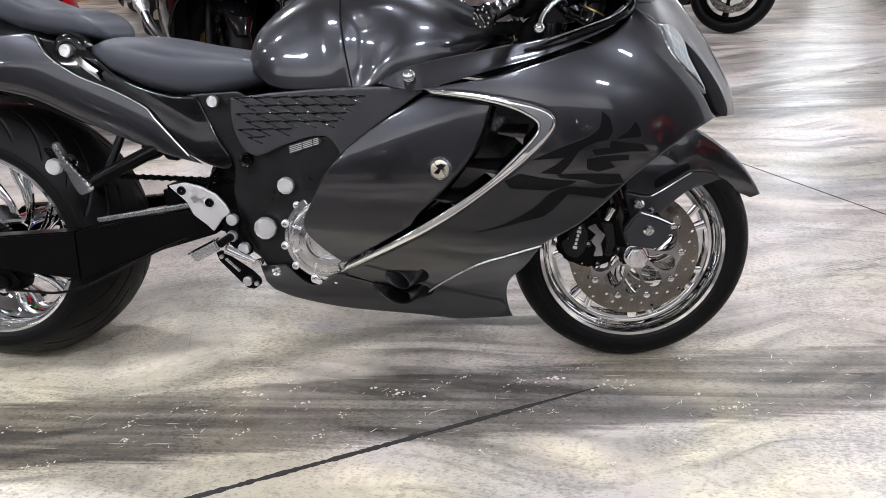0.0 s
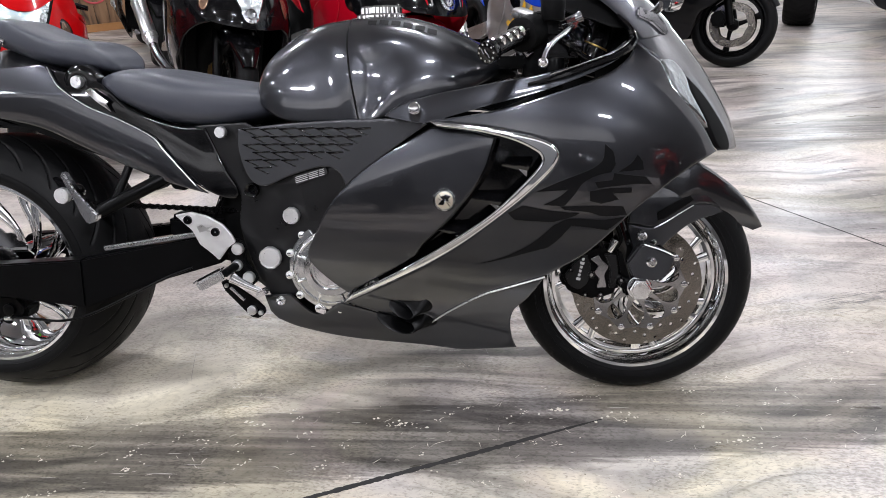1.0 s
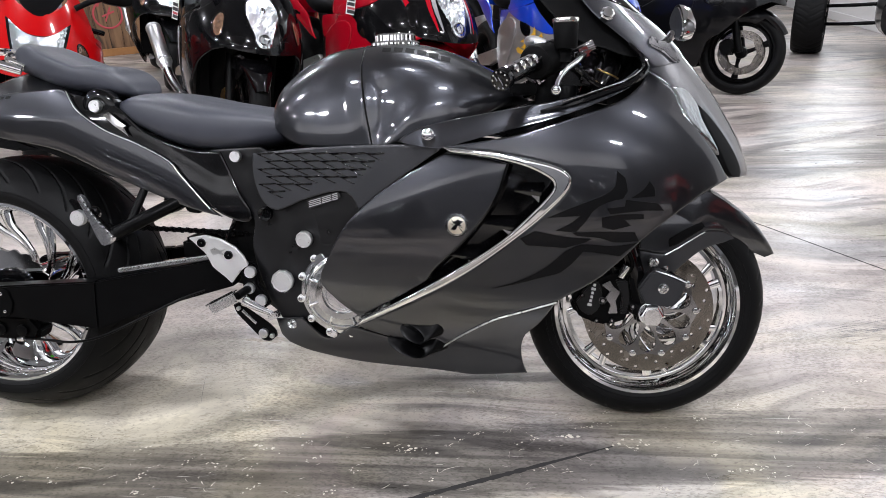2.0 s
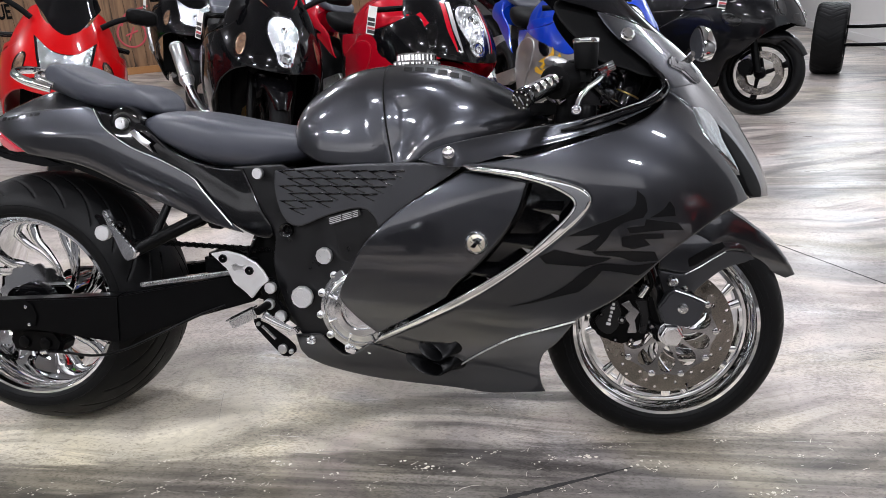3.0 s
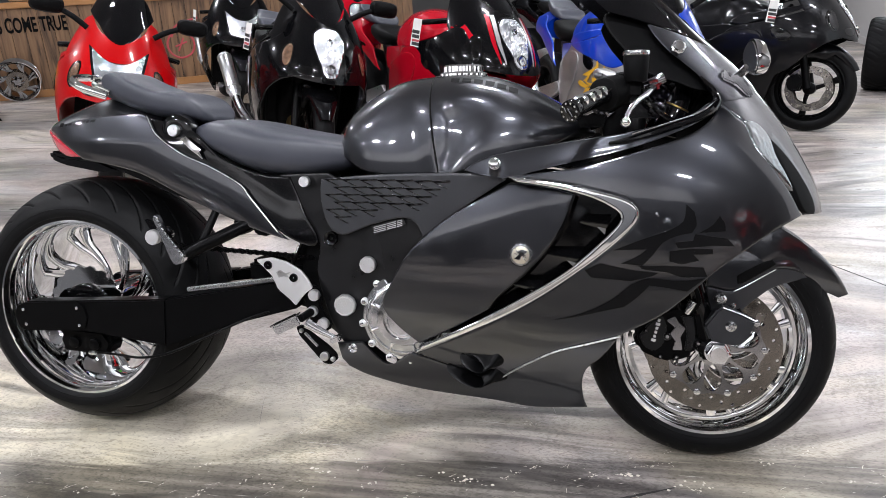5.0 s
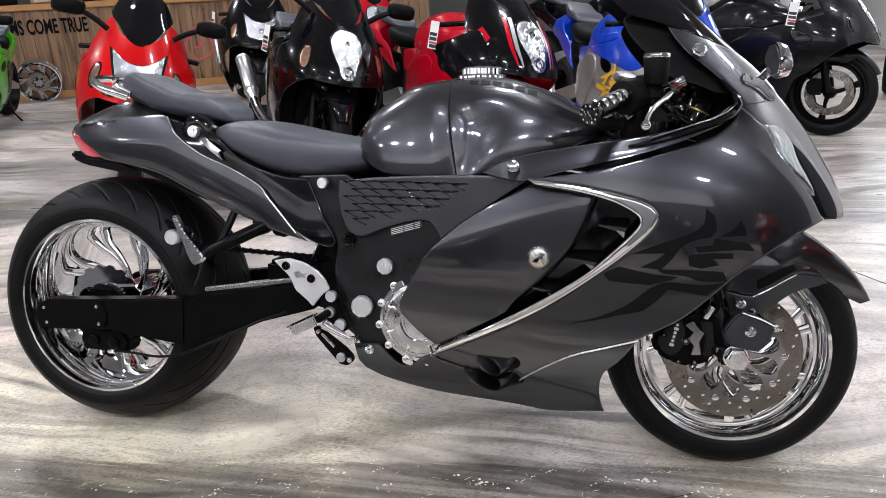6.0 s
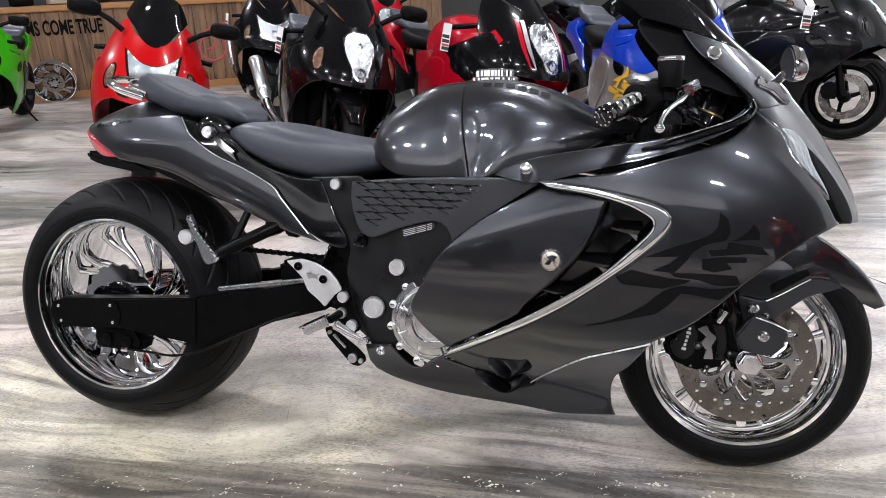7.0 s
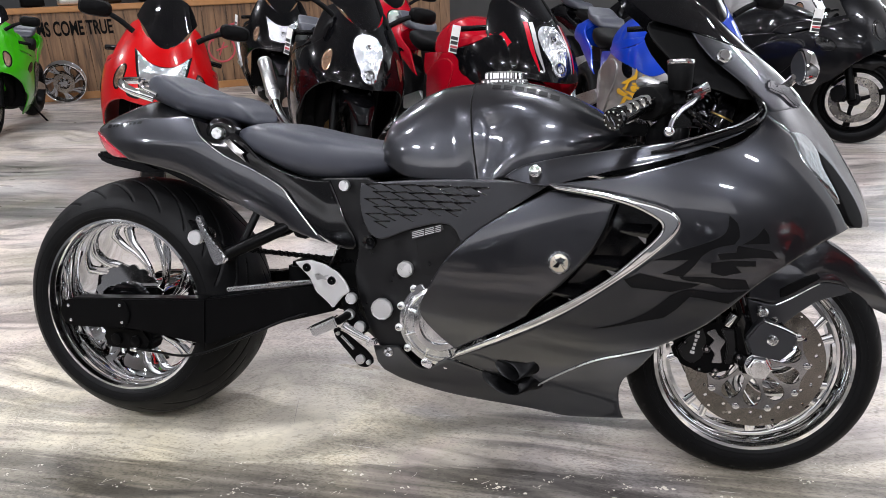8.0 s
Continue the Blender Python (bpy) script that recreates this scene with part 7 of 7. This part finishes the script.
def sports_bike(label, m, body, accent, group="motorcycles in the row", wheel_mat=None, rim_mat=None, head="oval", mirrors=True, rear_rows=None, side_accent=True, tag=True, exhaust=True, graphic=None, front=None, stripes=None, signal=None, side=None, flash=None):
    signal = signal or M_AMBER
    root = thing("motorcycle", label, "motorcycle", m, group)
    wm = wheel_mat or M_SATIN
    rm = rim_mat or wm
    wheel(root, "front_wheel", 1.62, 0.298, 0, 0.226, 0.052, FRONT_TYRE, None, wm, rm, 3 if wm == M_SATIN else 7, 0.5, (0.105, 0.155), 48, 72, 20, 0.066, 0.4, 0)
    if rear_rows:
        wheel(root, "rear_wheel", 0.10, 0.346, 0, 0.2425, 0.150, rear_rows, None, wm, rm, 7, 0.5, None, 48, 72, 24, 0.1, 0.4, 1)
    else:
        wheel(root, "rear_wheel", 0.18, 0.310, 0, 0.218, 0.088, SLIM_REAR, None, wm, rm, 3 if wm == M_SATIN else 7, 0.5, None, 48, 72, 20, 0.066, 0.4, 0)
    bag_of_body(root)
    kw = dict(step=0.022, edge=0.005)
    front = front or body
    fa = both_sides("fairing", FULL_SIDE, on_body(0.0), side or front, root, **kw)
    if flash:
        deep = [(1.22, 0.742, 1), (1.45, 0.778), (1.60, 0.845), (1.70, 0.765, 1), (1.76, 0.66, 1), (1.62, 0.545, 1), (1.47, 0.60), (1.34, 0.70)]
        slim = [(1.10, 0.722, 1), (1.45, 0.778), (1.60, 0.845), (1.70, 0.765, 1), (1.74, 0.68, 1), (1.66, 0.64), (1.50, 0.665), (1.30, 0.690)]
        both_sides("shoulder_panel", deep if stripes else slim, on_body(0.005), flash, root, **kw)
        both_sides("lower_panel", [(0.82, 0.262, 1), (1.0, 0.31), (1.20, 0.36), (1.42, 0.383, 1), (1.39, 0.30), (1.34, 0.20), (1.15, 0.188), (0.90, 0.213)], on_body(0.005), M_GLOSS, root, "black lower fairing", **kw)
    if side_accent:
        both_sides("side_cover", [(0.93, 0.60, 1), (1.05, 0.66), (1.20, 0.69), (1.30, 0.66), (1.29, 0.58), (1.20, 0.48), (1.08, 0.38), (0.96, 0.31, 1), (0.92, 0.36), (0.90, 0.46)], on_body(0.008), accent, root, **kw)
    both_sides("side_intake", [(1.37, 0.700), (1.44, 0.690), (1.50, 0.650), (1.49, 0.615), (1.43, 0.610), (1.375, 0.645)], on_body(0.004), M_GLOSS, root, "black side air intake", **kw)
    both_sides("side_panel", PANEL, on_side(0.0), body, root, **kw)
    both_sides("frame", CHASSIS, on_side(-0.018), M_SATIN, root, **kw)
    both_sides("tank_strip", STRIP, on_body(-0.002), body, root, **kw)
    both_sides("tail_wing", TAIL_WING, on_wing(0.0), body, root, **kw)
    part("tail", loft(TAIL, 28, 4), body, root)
    part("tail_hump", loft(PILLION, 28, 4), M_SEAT, root)
    part("seat", loft(SEAT, 28, 4), M_MATTE, root, "black vinyl seat")
    part("tank", tank_body(32, 4), body, root)
    nose_pieces(root, front, False)
    # lamps on the nose, (y, z) outlines
    if head == "oval":
        lens = [(0.0, 0.912), (0.050, 0.903), (0.080, 0.868), (0.086, 0.82), (0.072, 0.765), (0.050, 0.715), (0.045, 0.685), (0.028, 0.660), (0.0, 0.652)]
    else:
        lens = [(0.0, 0.832), (0.06, 0.843), (0.138, 0.898, 1), (0.122, 0.805), (0.100, 0.712, 1), (0.0, 0.695)]
    lens = lens + [(-q[0],) + q[1:] for q in reversed(lens[1:-1])]
    mid = 0.785
    part("headlight_bezel", shell([(q[0] * 1.10, mid + (q[1] - mid) * 1.07) + q[2:] for q in lens], on_nose(0.0055), thick=0.003, step=0.014, edge=0.002), M_GLOSS, root)
    hl = part("headlight", shell(lens, on_nose(0.010), thick=0.006, step=0.010, edge=0.005), M_LAMP, root, "clear faceted headlight")
    for yy, z, r in ((0.0, 0.845, 0.016), (0.0, 0.700, 0.030)) if head == "oval" else ((0.0, 0.765, 0.020),):
        px_, _, pz_ = on_nose(0.012)(yy, z, 0)
        bm = bmesh.new()
        add_lathe(bm, [(r, -0.006), (r, 0.003), (r * 0.86, 0.0045), (r * 0.78, -0.001), (r * 0.4, -0.003), (0.002, -0.001)], 24)
        bmesh.ops.transform(bm, matrix=Matrix.Translation((px_, yy, pz_)) @ pose(0, 0, 0, 0, -20, 0) @ pose(0, 0, 0, 0, 0, -90), verts=bm.verts)
        part("bulb_cover", bm, M_SHADECHROME, hl)
    for s in (1, -1):
        sig = [(0.192 * s, 0.805), (0.215 * s, 0.795), (0.236 * s, 0.755), (0.240 * s, 0.710), (0.228 * s, 0.685), (0.210 * s, 0.70), (0.193 * s, 0.760)]
        rec = [(0.215 * s + (q[0] - 0.215 * s) * 1.28, 0.750 + (q[1] - 0.750) * 1.18) for q in sig]
        part("signal_recess", shell(rec, on_nose(0.0045), thick=0.003, step=0.014, edge=0.002), M_GLOSS, root)
        part("turn_signal", shell(sig, on_nose(0.009), thick=0.004, step=0.012, edge=0.006), signal, root, "oval turn signal lens")
        it = [(0.085 * s, 0.700, 1), (0.15 * s, 0.700), (0.175 * s, 0.675), (0.16 * s, 0.655), (0.10 * s, 0.655)]
        part("nose_intake", shell(it, on_nose(0.003), thick=0.004, step=0.012, edge=0.003), M_GLOSS, root, "black nose intake")
        if mirrors:
            bm = bmesh.new()
            add_sweep(bm, [(1.56, -0.17 * s, 0.985), (1.55, -0.24 * s, 1.03), (1.53, -0.31 * s, 1.06)], 0.011, 10, 5, 1.4)
            st = part("mirror", bm, M_MATTE, root, "black mirror on a stalk")
            bm = bmesh.new()
            rings = []
            for f, dx in ((0.93, -0.020), (1.0, -0.012), (1.0, 0.004), (0.85, 0.026), (0.5, 0.038), (0.1, 0.042)):
                rings.append([(1.53 + dx, -0.375 * s + f * 0.085 * math.copysign(abs(math.cos(a)) ** 0.6, math.cos(a)), 1.075 + f * 0.045 * math.copysign(abs(math.sin(a)) ** 0.6, math.sin(a))) for a in np.linspace(0, 2 * math.pi, 29)[:-1]])
            add_ring(bm, rings)
            bmesh.ops.recalc_face_normals(bm, faces=bm.faces)
            part("mirror_shell", bm, M_MATTE, st)
        bm = bmesh.new()
        add_cyl(bm, (1.40, -0.19 * s, 0.88), (1.345, -0.325 * s, 0.858), 0.015, n=16, bev=0.003)
        part("grip", bm, M_MATTE, root)
        bm = bmesh.new()
        add_sweep(bm, [(1.46, -0.20 * s, 0.88), (1.45, -0.28 * s, 0.872), (1.425, -0.32 * s, 0.858)], 0.006, 8, 5)
        part("lever", bm, M_SATIN, root)
        bm = bmesh.new()
        add_cyl(bm, (1.615, -0.100 * s, 0.300), (1.53, -0.100 * s, 0.640), 0.026, n=16)
        part("fork_leg", bm, M_SATIN, root)
        bm = bmesh.new()
        add_prism(bm, [(1.47, 0.345), (1.49, 0.38), (1.55, 0.40), (1.59, 0.36), (1.56, 0.28), (1.50, 0.275)], (-0.125 * s, -0.078 * s), 0.01)
        part("front_caliper", bm, M_GOLD if body == M_BLACK else M_SATIN, root)
    for s in (1, -1):
        for k, mt in enumerate(stripes or ()):
            a = 0.085 + 0.026 * k
            part("nose_stripe", shell([(a * s, 0.925, 1), ((a + 0.020) * s, 0.922, 1), ((a + 0.032) * s, 0.78), ((a + 0.010) * s, 0.672, 1), ((a + 0.004) * s, 0.676, 1), ((a + 0.012) * s, 0.78)], on_nose(0.004), thick=0.001, step=0.02, edge=0.0005), mt, root, "painted stripe")
    bm = bmesh.new()
    add_box(bm, (1.33, 0, 0.47), (0.05, 0.46, 0.40), bev=0.01)
    part("radiator", bm, M_MATTE, root, "dark radiator behind the front wheel")
    bm = bmesh.new()
    rings = []
    for i in range(15):
        t = i / 14
        a = radians(25 + 120 * t)
        hw = 0.035 + 0.065 * min(1, t / 0.35)
        ring = [(1.62 + (0.325 - 0.05 * abs(q) ** 2.5 - (0.06 * max(0, abs(q) - 0.7) / 0.3 if t > 0.3 else 0)) * math.cos(a), hw * min(1, abs(q) * 1.3) * (1 if q > 0 else -1), 0.298 + (0.325 - 0.05 * abs(q) ** 2.5 - (0.06 * max(0, abs(q) - 0.7) / 0.3 if t > 0.3 else 0)) * math.sin(a)) for q in np.linspace(-1, 1, 11)]
        rings.append(ring + [(1.62 + (p[0] - 1.62) * 0.985, p[1] * 0.96, 0.298 + (p[2] - 0.298) * 0.985) for p in reversed(ring)])
    add_ring(bm, rings)
    bmesh.ops.recalc_face_normals(bm, faces=bm.faces)
    part("front_fender", bm, body, root, sharp=0.9)
    bm = bmesh.new()
    add_prism(bm, [(0.14, 0.285), (0.16, 0.345), (0.60, 0.46), (0.68, 0.40), (0.50, 0.33)], (-0.145, -0.11), 0.006)
    add_prism(bm, [(0.14, 0.285), (0.16, 0.345), (0.60, 0.46), (0.68, 0.40), (0.50, 0.33)], (0.11, 0.145), 0.006)
    part("swingarm", bm, M_BRUSH, root)
    for sd in (-1, 1) if exhaust else ():
        bm = bmesh.new()
        add_sweep(bm, [(0.90, 0.12 * sd, 0.20), (0.74, 0.18 * sd, 0.22), (0.60, 0.235 * sd, 0.29), (0.50, 0.265 * sd, 0.37)], 0.030, 14, 6)
        pipe = part("exhaust_pipe", bm, M_SHADECHROME, root)
        bm = bmesh.new()
        p, q = Vector((0.52, 0.262 * sd, 0.355)), Vector((0.10, 0.300 * sd, 0.60))
        add_cyl(bm, p, p.lerp(q, 0.16), 0.032, 0.046, n=28, bev=0.003)
        add_cyl(bm, p.lerp(q, 0.15), q, 0.047, 0.050, n=28, bev=0.010)
        for t in (0.18, 0.94):
            add_cyl(bm, p.lerp(q, t), p.lerp(q, t + 0.04), 0.053, n=28, bev=0.002)
        part("silencer", bm, M_BRUSH, pipe, "brushed metal silencer")
    bm = bmesh.new()
    add_sweep(bm, [(0.86, 0.14, 0.26), (0.82, 0.22, 0.14), (0.76, 0.30, 0.02)], 0.010, 8, 4)
    add_box(bm, (0.745, 0.305, 0.012), (0.06, 0.035, 0.012), bev=0.003)
    part("side_stand", bm, M_SATIN, root)
    if tag:
        bm = bmesh.new()
        add_box(bm, (1.37, -0.372, 0.80), (0.058, 0.002, 0.150), pose(0, 0, 0, 0, 6, 20))
        tg = part("price_tag", bm, M_TAG, root, "white hanging price tag")
        for k, (dz, mt) in enumerate(((0.005, M_INK), (-0.020, M_INK), (-0.042, M_TAGRED), (-0.060, M_INK))):
            bm = bmesh.new()
            add_box(bm, (1.37, -0.3735, 0.80 + dz), (0.050, 0.002, 0.018 if k != 2 else 0.012), pose(0, 0, 0, 0, 6, 20))
            part("tag_bar", bm, mt, tg)
    if graphic:
        for g in GRAPHIC:
            part("graphic", shell(g, on_body(0.0075), thick=0.0006, step=0.02, edge=0.0003), graphic, fa[0], "painted brush-stroke graphic")
    return root


def parked(x, y, heading, lean=8.0, size=1.0, ahead=1.80):
    """A pose in which the headlight of an upright bike stands over (x, y)."""
    turn = Matrix.Translation((x, y, 0)) @ pose(0, 0, 0, 0, 0, heading)
    return turn @ pose(-ahead * size, -0.8 * size * math.sin(radians(lean)), 0, 0, 0, 0) @ pose(0, 0, 0, -lean, 0, 0) @ Matrix.Scale(size, 4)


red_bike = sports_bike("bright red sports motorcycle with a black windscreen", parked(-1.14, 1.95, -58, 14.0), M_RED, M_RED, head="wide", tag=False)
black_bike = sports_bike("black sports motorcycle with a large shield headlight and price tag", parked(-0.10, 2.42, -55, 13.0, 1.03), M_BLACK, M_BLACK)
sports_bike("black sports motorcycle parked before the counter", parked(-1.70, 4.70, -60, 9.0, 1.07), M_BLACK, M_BLACK, head="wide", mirrors=False)
sports_bike("dark red sports motorcycle parked at the back", parked(-0.92, 5.70, -58, 9.0, 1.05), M_CANDYRED, M_BLACK, tag=False, wheel_mat=M_CHROME)
sports_bike("red and black sports motorcycle with a wide rear tyre", parked(0.95, 2.52, -46, 9.0, 1.03), M_CANDYRED, M_CANDYRED, mirrors=False, rear_rows=WIDE_TYRE, wheel_mat=M_CHROME, front=M_BLACK, stripes=(M_SILVER, M_CANDYRED), signal=M_GLOSS, exhaust=False, side=M_CANDYRED, flash=M_BLACK)
sports_bike("blue and silver sports motorcycle", parked(1.80, 2.36, -66, 8.0, 1.0), M_BLUE, M_SILVER, graphic=M_YELLOW, tag=False, side=M_SILVER, flash=M_BLUE)
grey_bike = sports_bike("charcoal sports motorcycle with black wheels", parked(3.08, 3.98, -22), M_CHARCOAL, M_CHARCOAL, signal=M_GLOSS)
sports_bike("lime green sports motorcycle with black lower fairing", parked(-4.22, 3.82, -62), M_GREEN, M_BLACK, head="wide", exhaust=False)
sports_bike("black sports motorcycle standing behind the blue one", parked(2.0, 4.75, -45, 8.0, 1.05), M_BLACK, M_BLACK, mirrors=False, tag=False)
sports_bike("silver sports motorcycle at the back of the row", parked(3.1, 6.2, -40, 8.0, 1.05), M_SILVER, M_CHARCOAL, mirrors=False, tag=False)
# the opposite row, seen only in the shining paint and chrome
for src, x, y, h in ((red_bike, 3.3, -1.35, 165), (black_bike, 0.9, -3.45, 78), (grey_bike, -0.8, -3.45, 72), (grey_bike, -2.5, -3.45, 75), (black_bike, 2.7, -3.45, 80)):
    copy_thing(src, parked(x, y, h))

# bare chrome wheel leaning on the counter
spare = thing("spare_wheel", "bare chrome wheel leaning against the counter", "wheel", CW @ pose(-0.22, -0.19, 0.245, 12, 0, 0))
w = wheel(spare, "rim", 0, 0, 0, 0.245, 0.075, [(0.1, -0.01), (0.1, 0.0), (0.1, 0.01)], None, M_SHADECHROME, M_CHROME, 7, 0.9, (0.07, 0.12), 96, 8, 4, 0.06, 0.5, 1)

# wide tyre of a three-wheeler by the wall
trike = thing("trike", "three-wheeled vehicle showing its wide treaded tyre", "vehicle", pose(3.95, 5.75, 0, 0, 0, 68))
TR = [(0.235, -0.115), (0.25, -0.128), (0.285, -0.132), (0.305, -0.122), (0.318, -0.09), (0.320, 0.0), (0.318, 0.09), (0.305, 0.122), (0.285, 0.132), (0.25, 0.128), (0.235, 0.115)]
wheel(trike, "front_wheel", 0, 0.320, 0, 0.242, 0.12, TR, grooves(34, 7.0, 0.006, 0.125, 0.005, 0.006, 0.32), M_CHROME, M_CHROME, 5, 0.3, (0.09, 0.15), 64, 300, 40, 0.05, 0.2, 1)
for z in (0.26, 0.42):
    bm = bmesh.new()
    add_sweep(bm, [(0.02, -0.10, z), (-0.05, -0.30, z + 0.01), (-0.12, -0.55, z + 0.03)], 0.016, 10, 5)
    part("suspension_arm", bm, M_SATIN, trike)
bm = loft([(-0.75, 0.22, 0.60, 0.30, 3, 3, 0.5), (-0.3, 0.18, 0.66, 0.34, 3, 3, 0.5), (0.25, 0.20, 0.60, 0.30, 3, 3, 0.5), (0.6, 0.26, 0.46, 0.18, 2.5, 3, 0.5)], 28, 5)
bmesh.ops.translate(bm, vec=(0, -0.85, 0), verts=bm.verts)
part("body", bm, M_CHARCOAL, trike)
bm = bmesh.new()
add_box(bm, (X1 - 0.006, 6.9, 0.42), (0.012, 0.08, 0.13), bev=0.002)
tagged(part("power_outlet", bm, M_BRUSH, None), "metal power outlet plate on the white wall", "outlet")
